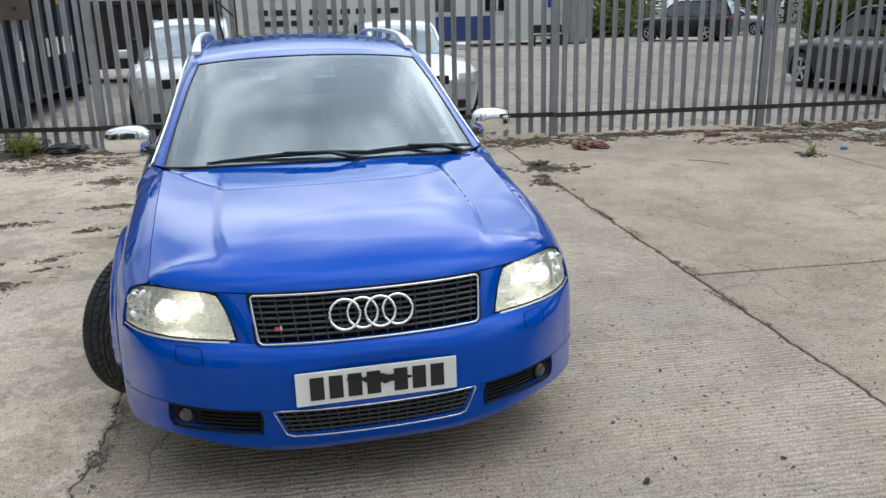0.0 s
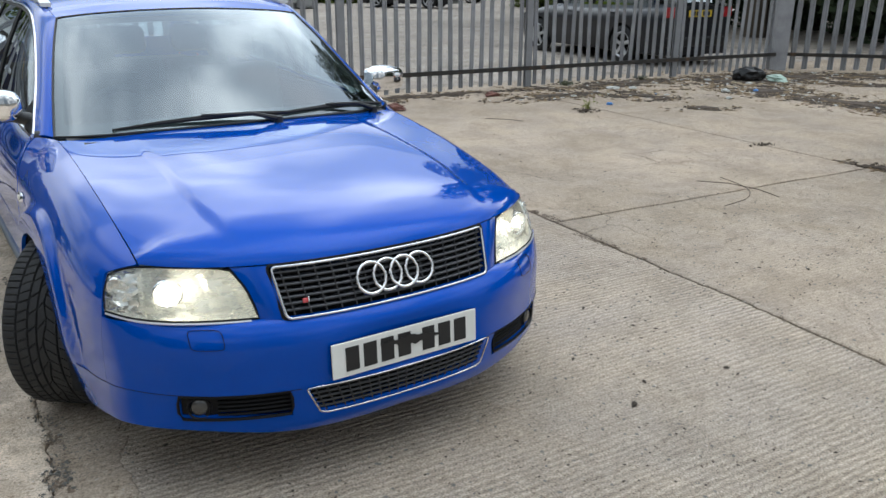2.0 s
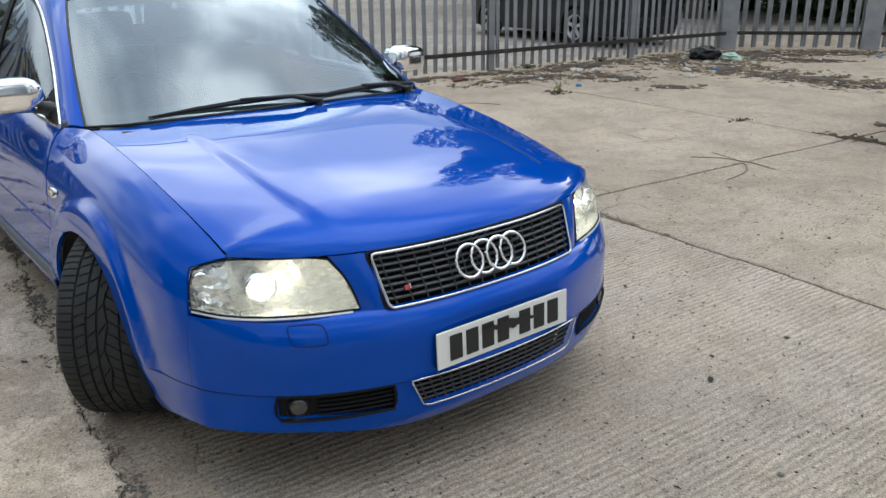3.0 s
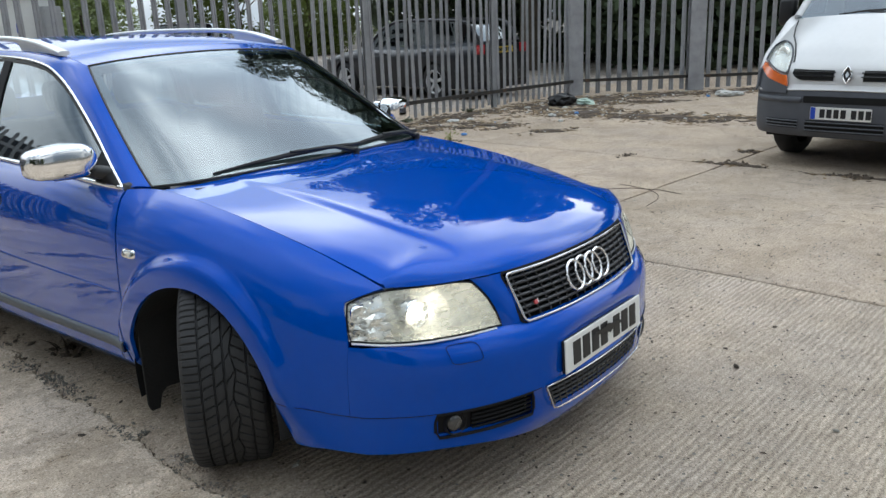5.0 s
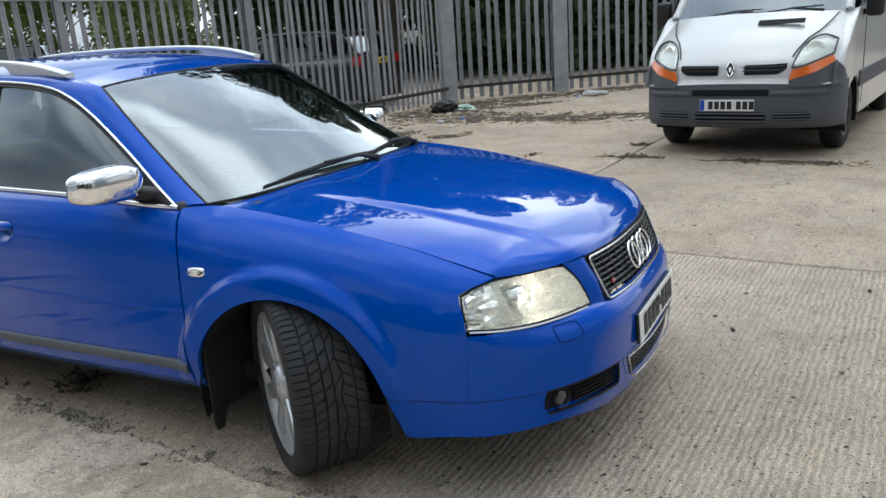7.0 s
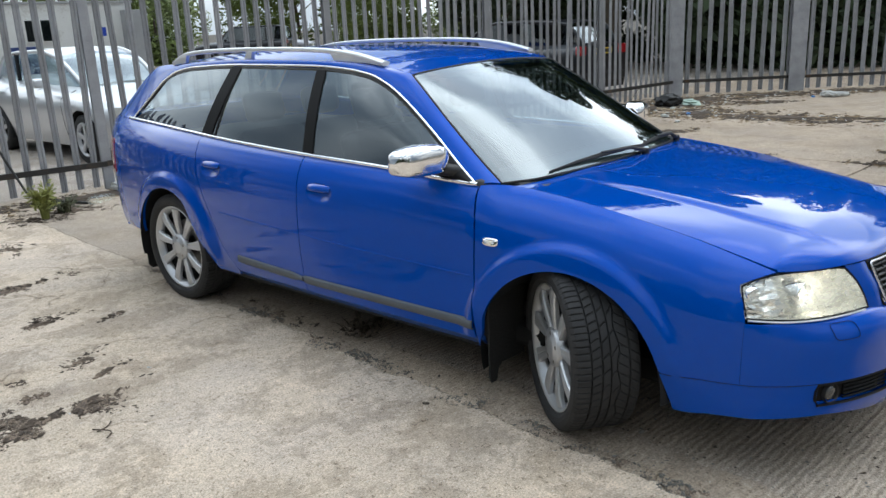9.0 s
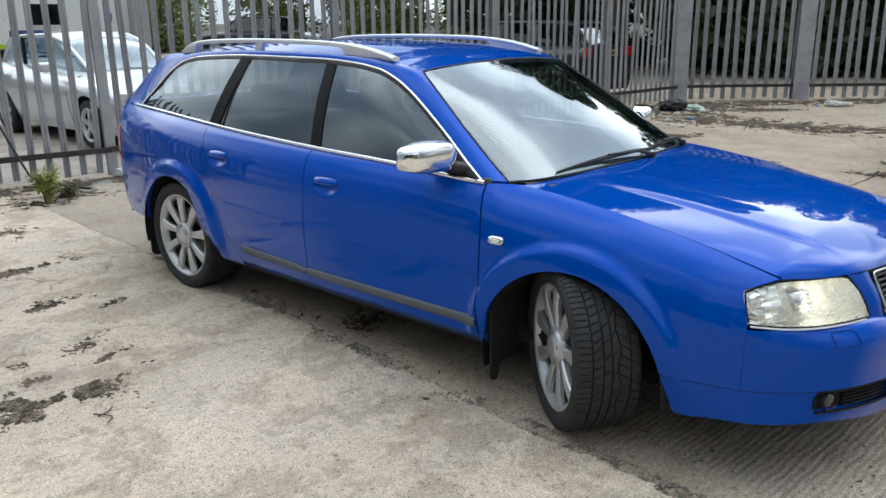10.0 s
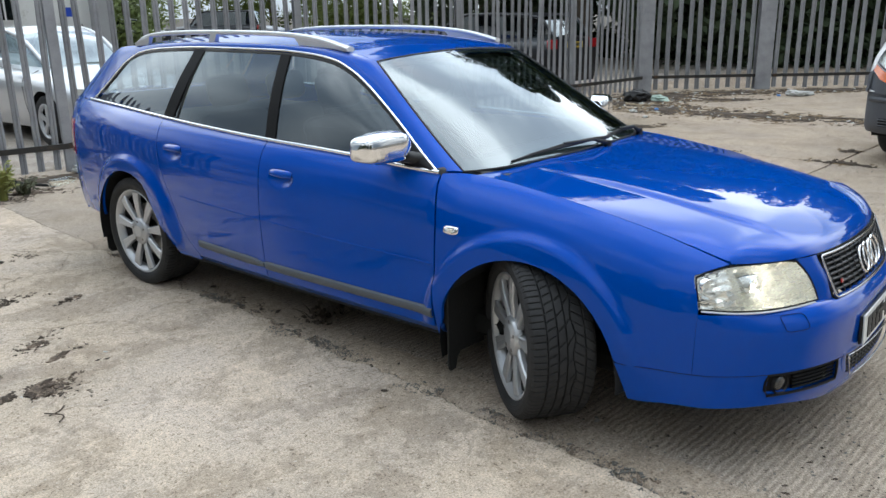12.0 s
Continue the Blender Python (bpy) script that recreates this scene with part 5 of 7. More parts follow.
M["blue_scrap"] = material("blue_plastic_scrap", (0.08, 0.25, 0.60), 0.45, vary=0.1, scale=12)
M["red_scrap"] = material("brown_red_rag", (0.20, 0.095, 0.075), 0.9, vary=0.3, scale=12)
M["twig"] = material("dry_twig", (0.07, 0.05, 0.035), 0.9, vary=0.3, scale=30)
M["weed"] = material("weed_green", (0.060, 0.066, 0.030), 0.7, vary=0.35, scale=12)
M["leaf_dark"] = material("dark_foliage", (0.038, 0.060, 0.024), 0.65, vary=0.45, scale=1.2)
M["leaf_light"] = material("light_foliage", (0.115, 0.155, 0.030), 0.65, vary=0.4, scale=1.2)
M["bark"] = material("bark", (0.075, 0.06, 0.045), 0.95, vary=0.35, scale=6, bump=0.8, bump_scale=25)
M["cabin_white"] = material("white_panel", (0.70, 0.71, 0.70), 0.5, vary=0.07, scale=1.0, stain=(0.5, 0.49, 0.46))
M["cabin_blue"] = material("blue_panel", (0.03, 0.06, 0.20), 0.5, vary=0.12, scale=1.0)
M["container"] = material("navy_container", (0.016, 0.020, 0.032), 0.55, vary=0.3, scale=1.2, stain=(0.05, 0.035, 0.025))
M["brown_steel"] = material("brown_painted_steel", (0.035, 0.026, 0.022), 0.7, 0.1, vary=0.3, scale=2)
M["letter_white"] = material("white_letter_paint", (0.62, 0.62, 0.60), 0.6, vary=0.2, scale=6)
M["yellow_paint"] = material("yellow_paint", (0.62, 0.38, 0.02), 0.5, vary=0.15, scale=4)
M["hivis"] = material("yellow_green_stripe", (0.42, 0.55, 0.03), 0.4, vary=0.1, scale=4)
M["wall_grey"] = material("grey_cladding", (0.33, 0.34, 0.35), 0.6, vary=0.1, scale=0.8)
M["brickwork"] = material("red_brickwork", (0.25, 0.10, 0.07), 0.9, vary=0.25, scale=3, bump=0.5, bump_scale=14)
M["cable"] = material("black_cable", (0.012, 0.012, 0.012), 0.5)


def data_of(bm, mat, smooth=False, name="piece"):
    me = bpy.data.meshes.new(name)
    bm.to_mesh(me)
    bm.free()
    me.materials.append(mat)
    finish(me, smooth)
    return me


def piece(name, me, m, parent=None):
    ob = new(name, me)
    ob.parent = parent
    ob.matrix_basis = m
    return ob


rng = random.Random(7)


# ---- ground ----
ground = part("ground", raw([(-400, -300, -0.016), (400, -300, -0.016), (400, 600, -0.016), (-400, 600, -0.016)], [(0, 1, 2, 3)]), M["soil"])
tagged(ground, "brown earth showing in the joints of the yard", "ground", kind="structure")
E1, E2 = Vector((0.073, 0.9973, 0)), Vector((0.9973, -0.073, 0))


def yard(p, q, z=0.0):
    return E2 * p + E1 * q + Vector((0, 0, z))


def edge_wear(p, q, near, broken):
    """How far a worn slab edge wanders."""
    if not near:
        return 0.0
    w = noise.noise((p * 2.1, q * 2.1, 3)) * 0.016 + noise.noise((p * 9, q * 9, 8)) * 0.012 + noise.noise((p * 23, q * 23, 8)) * 0.010
    if broken and -3 < q < 5:
        w += noise.noise((p * 1.3, q * 1.7, 21)) * 0.045 + noise.noise((p * 6, q * 6, 5)) * 0.035 + noise.noise((p * 21, q * 21, 15)) * 0.022
    return w


def slab_mesh(p0, p1, q0, q1, near, fine, top, lift, gaps=(0.009, 0.009), bottom=-0.016):
    """One slab with rounded, worn edges."""
    n = max(2, int((q1 - q0) / (0.025 if fine else 0.09 if near else 0.8)))
    m = max(2, int((p1 - p0) / (0.3 if near else 3.0)))
    rim = [(0.0, bottom), (0.001, -0.005 + lift), (0.012, top + lift)]
    qs = [(q0 + a, z, 1.0) for a, z in rim] + [(q0 + (q1 - q0) * i / n, top + lift, 0.0) for i in range(1, n)] + [(q1 - a, z, 1.0) for a, z in rim[::-1]]
    rows = []
    for q, zq, end in qs:
        a = p0 + gaps[0] + edge_wear(round(p0, 2), q, near, abs(p0 + 1.02) < 0.02)
        e = p1 - gaps[1] + edge_wear(round(p1, 2), q, near, abs(p1 + 1.02) < 0.02 or abs(p1 + 0.80) < 0.02)
        ps = [(a + r, z) for r, z in rim] + [(a + (e - a) * i / m, top + lift) for i in range(1, m)] + [(e - r, z) for r, z in rim[::-1]]
        rows.append([yard(p, q + end * edge_wear(p, round(q, 1), near, False), min(z, zq)) for p, z in ps])
    bm = sheet(rows)
    bmesh.ops.recalc_face_normals(bm, faces=bm.faces[:])
    return bm


P_LINES = [-23.5, -20.2, -17.0, -13.8, -10.6, -7.5, -4.3, -1.02, 2.05, 5.30, 8.55, 11.8, 15.0, 18.3, 21.6, 24.8, 28.0, 31.2]
Q_LINES = [-16.0, -10.2, -4.2, 1.93, 8.0, 14.0, 20.0, 26.0, 32.0, 38.0, 46.0, 54.0]
for i in range(len(P_LINES) - 1):
    for j in range(len(Q_LINES) - 1):
        p0, p1, q0, q1 = P_LINES[i], P_LINES[i + 1], Q_LINES[j], Q_LINES[j + 1]
        near = -8 < p0 < 12 and -11 < q0 < 15
        if p1 <= -1.0 and q0 == -4.2:
            continue
        if p1 <= -1.0 and q0 == 1.93:
            q0 = -4.2
        gap = 0.009 if near else 0.02
        if p0 == -1.02 and q1 == 1.93:
            q1 = 1.96
        dz = rng.uniform(-0.003, 0.003)
        lift = 0.006 if (p1 == -1.02 and near) else 0.0
        fine = near and -4.6 < p0 < 2.1 and -5 < q0 < 8
        bm = slab_mesh(p0, p1, q0 + gap, q1 - gap, near, fine, dz * 0.3, lift, (0.002 if p0 == -1.02 else gap, 0.002 if p1 == -1.02 else gap))
        part("concrete_slab", bm, M["concrete_grey"] if q0 >= 8.0 else M["concrete_worn"] if p1 <= -1.0 else (M["concrete_plain"] if p0 > 2.0 else M["concrete_brushed"]), ground)


part("joint_mortar", slab_mesh(-1.02, -0.80, -0.6, 4.9, True, True, 0.0045, 0.0, (0.004, 0.0), -0.003), M["concrete_plain"], ground)


# ---- palisade fence ----
def pale_mesh(w, h):
    prof = [(-w / 2, 0.0), (-w * 0.36, 0.011), (-w * 0.16, 0.012), (0.0, 0.003), (w * 0.16, 0.012), (w * 0.36, 0.011), (w / 2, 0.0)]
    t = 0.003
    bm = bmesh.new()
    rows = []
    for z, s in ((0.0, 1.0), (h - 0.09, 1.0), (h - 0.04, 0.95), (h, 0.22)):
        rows.append(([bm.verts.new((x * s, -y - t, z)) for x, y in prof], [bm.verts.new((x * s, -y + t, z)) for x, y in prof]))
    for (f0, b0), (f1, b1) in zip(rows[:-1], rows[1:]):
        for i in range(len(prof) - 1):
            bm.faces.new([f0[i], f0[i + 1], f1[i + 1], f1[i]])
            bm.faces.new([b0[i + 1], b0[i], b1[i], b1[i + 1]])
        bm.faces.new([b0[0], f0[0], f1[0], b1[0]])
        bm.faces.new([f0[-1], b0[-1], b1[-1], f1[-1]])
    return data_of(bm, M["galvanised"], name="pale")


def post_mesh(w, d, h):
    f = 0.012
    pts = [(-w / 2, -d / 2), (w / 2, -d / 2), (w / 2, -d / 2 + f), (f / 2, -d / 2 + f), (f / 2, d / 2 - f), (w / 2, d / 2 - f), (w / 2, d / 2), (-w / 2, d / 2), (-w / 2, d / 2 - f), (-f / 2, d / 2 - f), (-f / 2, -d / 2 + f), (-w / 2, -d / 2 + f)]
    return data_of(prism(pts, -0.02, h, "z"), M["galvanised"], name="post")


def fence_run(points, label, pale_w=0.066, pitch=0.157, post=(0.10, 0.055), h=2.4, lean=0.0):
    fence = thing("palisade_fence", label=label, category="fence", group="yard fence")
    pale, rail_z = pale_mesh(pale_w, h - 0.06), (0.27, 2.02)
    pm = post_mesh(post[0], post[1], h)
    for k, (a, b) in enumerate(zip(points[:-1], points[1:])):
        a, b = Vector((*a, 0)), Vector((*b, 0))
        d = b - a
        ang = math.degrees(math.atan2(d.y, d.x))
        piece("post", pm, pose(a.x, a.y, 0, 0, 0, ang), fence)
        if k == len(points) - 2:
            piece("post", pm, pose(b.x, b.y, 0, 0, 0, ang), fence)
        for z in rail_z:
            bm = join(box(d.length / 2, -0.036, 0, d.length, 0.008, 0.056), box(d.length / 2, -0.012, 0.0225, d.length, 0.046, 0.006))
            piece("rail", data_of(bm, M["rail_steel"] if z < 1 else M["galvanised"]), pose(a.x, a.y, z + rng.uniform(-0.008, 0.008), 0, 0, ang), fence)
        count = max(2, round((d.length - post[0]) / pitch))
        for i in range(count):
            s = post[0] / 2 + (d.length - post[0]) * (i + 0.5) / count
            c = a + d.normalized() * s
            off = d.normalized().cross(Vector((0, 0, 1))) * 0.003
            piece("pale", pale, pose(c.x - off.x, c.y - off.y, 0.03 + rng.uniform(-0.015, 0.02), rng.gauss(0, 0.6), rng.gauss(lean, 0.55), ang + rng.gauss(0, 2.0)), fence)
    return fence


CORNER = (11.25, 6.50)
fence_run([(-5.05, 8.95), (-2.12, 8.27), (0.62, 7.72), (3.42, 7.28), (6.22, 7.02), (8.98, 6.76), CORNER], "grey steel palisade fence across the back of the yard")
fence_run([CORNER, (12.80, 4.78), (14.6, 2.72), (16.4, 0.66), (18.2, -1.4), (20.0, -3.45), (21.8, -5.5)], "grey steel palisade fence behind the white van", 0.088, 0.198, (0.30, 0.16))


# ---- parked cars ----
def simple_wheel(car, x, y, r, rimmat):
    w = new("wheel")
    w.parent = car
    w.matrix_basis = pose(x, y, r, 0, 0, 0 if x < 0 else 180)
    part("tyre", revolve([(0.09, r * 0.66), (0.10, r * 0.9), (0.07, r), (-0.07, r), (-0.10, r * 0.9), (-0.09, r * 0.68)], 40), M["rubber"], w, smooth=True)
    rim = part("rim", revolve([(-0.05, r * 0.60), (-0.088, r * 0.64), (-0.092, r * 0.69), (-0.085, r * 0.68)], 40), rimmat, w, smooth=True)
    # added near-black disc: shade seen through the rim
    part("wheel_back", revolve([(-0.02, 0.0), (-0.02, r * 0.66)], 30), M["dark"], w)
    for k in range(5):
        part("spoke", moved(prism([(-0.026, 0.03), (0.026, 0.03), (0.032, r * 0.63), (-0.032, r * 0.63)], -0.082, -0.055, "x", 0.004), Matrix.Rotation(k * math.tau / 5, 4, "X")), rimmat, rim)
    part("hub_cap", revolve([(-0.05, 0.05), (-0.088, 0.045), (-0.092, 0.0)], 20), rimmat, rim)
    return w


def parked_car(name, at, rz, mat, label, length, width, height, top, roofline, axles, wheel_r=0.31, rimmat=None, glass="dark_glass", front=True, low="black_plastic", grille_w=0.55, lamp=(0.68, 0.62), plate=True, nose_round=0.45, plate_drop=0.28):
    """A car from the tables of its bonnet-and-belt line and its roofline; front at y = 0, facing -y."""
    car = thing(name, at, rz, label, "car", "cars behind the fence")
    rimmat = rimmat or M["alloy"]
    belt = smooth_table(*top)
    roof = smooth_table(*roofline)
    hw = width / 2
    half = smooth_table((0.0, hw * 0.72), (nose_round * 0.3, hw * 0.86), (nose_round, hw * 0.95), (nose_round * 2, hw), (length - nose_round * 1.6, hw), (length - nose_round * 0.5, hw * 0.95), (length, hw * 0.84))
    bulge = smooth_table((0.0, 0.62), (0.10, 0.94), (0.25, 1.0), (0.55, 0.985), (0.8, 0.955), (1.0, 0.90))
    sill = 0.20
    R = wheel_r + 0.055

    def floor_z(y):
        z = sill
        for a in axles:
            if abs(y - a) < R:
                z = max(z, wheel_r + math.sqrt(R * R - (y - a) ** 2))
        return z
    ys = list(np.linspace(0, length, 46))
    for a in axles:
        ys += [a + R * math.cos(t) for t in np.linspace(0, math.pi, 17)]
    ys = sorted(set(round(float(np.clip(y, 0, length)), 4) for y in ys))
    rows = []
    for y in ys:
        zt, zb, w = belt(y), floor_z(y), half(y)
        sec = []
        for k in np.linspace(0, 1, 9):
            z = zb + (zt - zb) * k
            d = (zt - z) / max(zt - sill, 0.01)
            sec.append((-w * bulge(d), y, z))
        for k in (0.8, 0.55, 0.3, 0.0):
            sec.append((-w * bulge(0) * k, y, zt + 0.025 * (1 - k * k)))
        rows.append(sec + [(-x, yy, z) for x, yy, z in sec[-2::-1]])
    part("body", sheet(rows, 0.0), mat, car, smooth=True)
    for y, s in ((0.0, 1), (length, -1)):
        r = rows[0] if s > 0 else rows[-1]
        bm = bmesh.new()
        bm.faces.new([bm.verts.new(p) for p in r])
        part("nose" if s > 0 else "tail", bm, mat, car)
    # greenhouse
    y_a, y_b = roofline[0][0], roofline[-1][0]
    gy = np.linspace(y_a, y_b, 40)

    def house(y, k):
        zb, zr = belt(y) - 0.005, max(roof(y), belt(y))
        w = half(y) * bulge(0) * 1.0
        return (-(w + (hw * 0.60 - w) * k * 0.62 - 0.0), y, zb + (zr - zb) * k)
    for lo, hi in ((0.0, 0.40), (0.40, 0.70), (0.70, 1.0)):
        side_rows = [[house(y_a + (y_b - y_a) * f, k) for k in np.linspace(0, 1, 6)] for f in np.linspace(lo, hi, 14)]
        for P in (side_rows, mirrored(side_rows)):
            panel("side_window", P, M[glass], car, 0, centre=np.array((0, (y_a + y_b) / 2, 0.9)))
    roof_rows = [[(house(y, 1)[0] * u, y, house(y, 1)[2] + 0.045 * (1 - u * u)) for u in np.linspace(1, -1, 11)] for y in gy]
    flat0 = roofline[1][0]
    flat1 = roofline[-2][0]
    i0, i1 = [min(range(40), key=lambda i: abs(gy[i] - f)) for f in (flat0, flat1)]
    panel("windscreen", roof_rows[:i0 + 1], M["windscreen"] if glass != "dark_glass" else M[glass], car, 0, centre=np.array((0, 2, 0.5)))
    panel("roof", roof_rows[i0:i1 + 1], mat, car, 0.02, centre=np.array((0, 2, 0.5)))
    panel("rear_window", roof_rows[i1:], M[glass], car, 0, centre=np.array((0, 2, 0.5)))
    for s in (-1, 1):
        edge = [(s * abs(house(y, 1)[0]), y, house(y, 1)[2]) for y in gy]
        part("roof_frame", tube(edge, 0.032, 6), mat, car, smooth=True)
        for f in (0.40, 0.70):
            y = y_a + (y_b - y_a) * f
            part("door_post", tube([(s * abs(house(y, k)[0]) + s * 0.004, y, house(y, k)[2]) for k in (0, 0.5, 1)], 0.028, 6), M["black_plastic"], car)
        part("door_mirror", moved(box(0, 0, 0, 0.17, 0.10, 0.12, 0.035, 3), pose(s * (hw + 0.06), y_a + 0.45, belt(y_a + 0.45) + 0.07)), mat, car, smooth=True)
        for y in (axles[0] + R + 0.12, (axles[0] + axles[1]) / 2 + 0.12):
            part("door_seam", tube([(s * (half(y) * bulge(d) + 0.001), y, belt(y) - d * (belt(y) - sill)) for d in np.linspace(0.03, 0.93, 8)], 0.004, 4), M["dark"], car)
        for y in ((axles[0] + axles[1]) / 2 - 0.02, axles[1] - 0.28):
            part("door_handle", moved(box(0, 0, 0, 0.035, 0.17, 0.028, 0.008), pose(s * (half(y) + 0.006), y, belt(y) - 0.13)), mat, car)
    # near-black blocks and liners give cabin, underside and arches their shade as colour
    part("underside", box(0, length / 2, 0.30, width * 0.80, length * 0.92, 0.18), M["dark"], car)
    part("cabin", box(0, (y_a + y_b) / 2 + 0.1, 0.62, width * 0.78, (y_b - y_a) * 0.8, 0.42), M["dark"], car)
    for a in axles:
        for s in (-1, 1):
            rows = [[(s * x, a + R * math.cos(t), wheel_r + R * math.sin(t)) for x in (hw * 0.97, hw * 0.6)] for t in np.linspace(-0.3, math.pi + 0.3, 20)]
            panel("arch_liner", rows, M["dark"], car, 0)
            simple_wheel(car, s * (hw - 0.11), a, wheel_r, rimmat)
    # face
    zl, xl = lamp
    nose_y = lambda x: max(0.0, nose_round * (max(abs(x) / hw - 0.72, 0) / 0.28) ** 1.6 * 0.8) - 0.012
    for s in (-1, 1):
        rows = [[(s * x, nose_y(x) + 0.3 * max(0, z - zl), z) for z in np.linspace(zl - 0.075, zl + 0.075 - 0.05 * (hw * 0.90 - x), 5)] for x in np.linspace(hw * 0.50, hw * 0.90, 9)]
        panel("headlight", rows, M["reflector"], car, 0.03)
        rows = [[(s * x, length + 0.012 - 0.10 * max(0, x / hw - 0.75), z) for z in np.linspace(belt(length - 0.1) - 0.20, belt(length - 0.1) - 0.03, 4)] for x in np.linspace(hw * 0.55, hw * 0.84, 5)]
        panel("tail_lamp", rows, M["red_lens"], car, 0.03)
    part("front_grille", box(0, -0.012, zl - 0.02, grille_w, 0.03, 0.12, 0.02), M["black_plastic"], car)
    part("lower_grille", box(0, -0.010, 0.30, width * 0.62, 0.04, 0.12, 0.02), M[low], car)
    part("rear_bumper", box(0, length + 0.005, 0.42, width * 0.80, 0.06, 0.16, 0.03), M[low], car)
    if plate:
        number_plate(car, pose(0, -0.035, 0.44))
        number_plate(car, pose(0, length + 0.03, belt(length - 0.05) - plate_drop, 0, 0, 180), False, "plate_yellow")
    return car


parked_car("hatchback_car", (2.12, 8.75, 0), 0, M["silver_paint"], "silver hatchback car facing the palisade fence", 4.32, 1.76, 1.42,
           [(0, 0.62), (0.06, 0.70), (0.25, 0.78), (0.9, 0.88), (1.35, 0.93), (2.2, 0.95), (3.4, 1.0), (4.1, 1.02), (4.32, 0.98)],
           [(1.28, 0.93), (2.02, 1.32), (2.5, 1.40), (3.2, 1.39), (3.75, 1.34), (4.22, 1.02)], (0.83, 3.52), 0.315, glass="glass", low="black_plastic", lamp=(0.66, 0.6), grille_w=0.6)
parked_car("compact_car", (-1.05, 8.78, 0), 2, M["white_paint"], "white compact car with black bumper behind the fence", 4.0, 1.72, 1.50,
           [(0, 0.74), (0.05, 0.80), (0.3, 0.88), (0.8, 0.96), (1.15, 1.0), (2.2, 1.0), (3.4, 1.02), (3.85, 1.04), (4.0, 1.0)],
           [(0.98, 0.99), (1.70, 1.42), (2.2, 1.50), (3.2, 1.50), (3.6, 1.46), (3.95, 1.04)], (0.82, 3.3), 0.30, glass="glass", grille_w=0.75, lamp=(0.75, 0.6))
parked_car("estate_car", (11.08, 12.24, 0), 173, M["black_paint"], "black estate car with roof bars and dented panels", 4.65, 1.80, 1.5,
           [(0, 0.66), (0.06, 0.74), (0.3, 0.82), (0.9, 0.92), (1.35, 0.97), (2.4, 0.98), (3.8, 1.02), (4.5, 1.04), (4.65, 1.0)],
           [(1.30, 0.97), (1.95, 1.36), (2.4, 1.47), (3.8, 1.45), (4.25, 1.40), (4.60, 1.04)], (0.92, 3.68), 0.33, plate_drop=0.12)
parked_car("off_road_car", (18.3, 34.2, 0), 218, M["black_paint"], "dark off-road car far across the yard", 4.5, 1.85, 1.75,
           [(0, 0.85), (0.06, 0.95), (0.3, 1.02), (0.9, 1.08), (1.35, 1.1), (2.4, 1.12), (3.8, 1.14), (4.4, 1.14), (4.5, 1.05)],
           [(1.25, 1.09), (1.75, 1.62), (2.1, 1.74), (3.8, 1.74), (4.25, 1.70), (4.46, 1.14)], (0.85, 3.5), 0.38)
parked_car("saloon_car", (-1.75, 15.6, 0), 0, M["black_paint"], "dark car standing behind the white compact car", 4.4, 1.75, 1.45,
           [(0, 0.66), (0.06, 0.74), (0.3, 0.84), (0.9, 0.94), (1.35, 0.98), (2.4, 1.0), (3.8, 1.02), (4.3, 1.0), (4.4, 0.95)],
           [(1.25, 0.97), (1.95, 1.36), (2.4, 1.45), (3.2, 1.44), (3.6, 1.38), (4.1, 1.02)], (0.88, 3.5), 0.31)
for x, y, r, mt in ((22.5, 40.0, 70, "silver_paint"), (27.0, 36.0, 40, "grey_paint"), (10.5, 44.0, 10, "grey_paint")):
    parked_car("hatchback_car", (x, y, 0), r, M[mt], "pale hatchback car far across the yard", 4.2, 1.75, 1.45,
               [(0, 0.66), (0.06, 0.74), (0.3, 0.84), (0.9, 0.94), (1.35, 0.98), (2.4, 1.0), (3.8, 1.02), (4.1, 1.0), (4.2, 0.95)],
               [(1.25, 0.97), (1.95, 1.36), (2.4, 1.45), (3.2, 1.44), (3.6, 1.40), (4.1, 1.02)], (0.85, 3.4), 0.31)


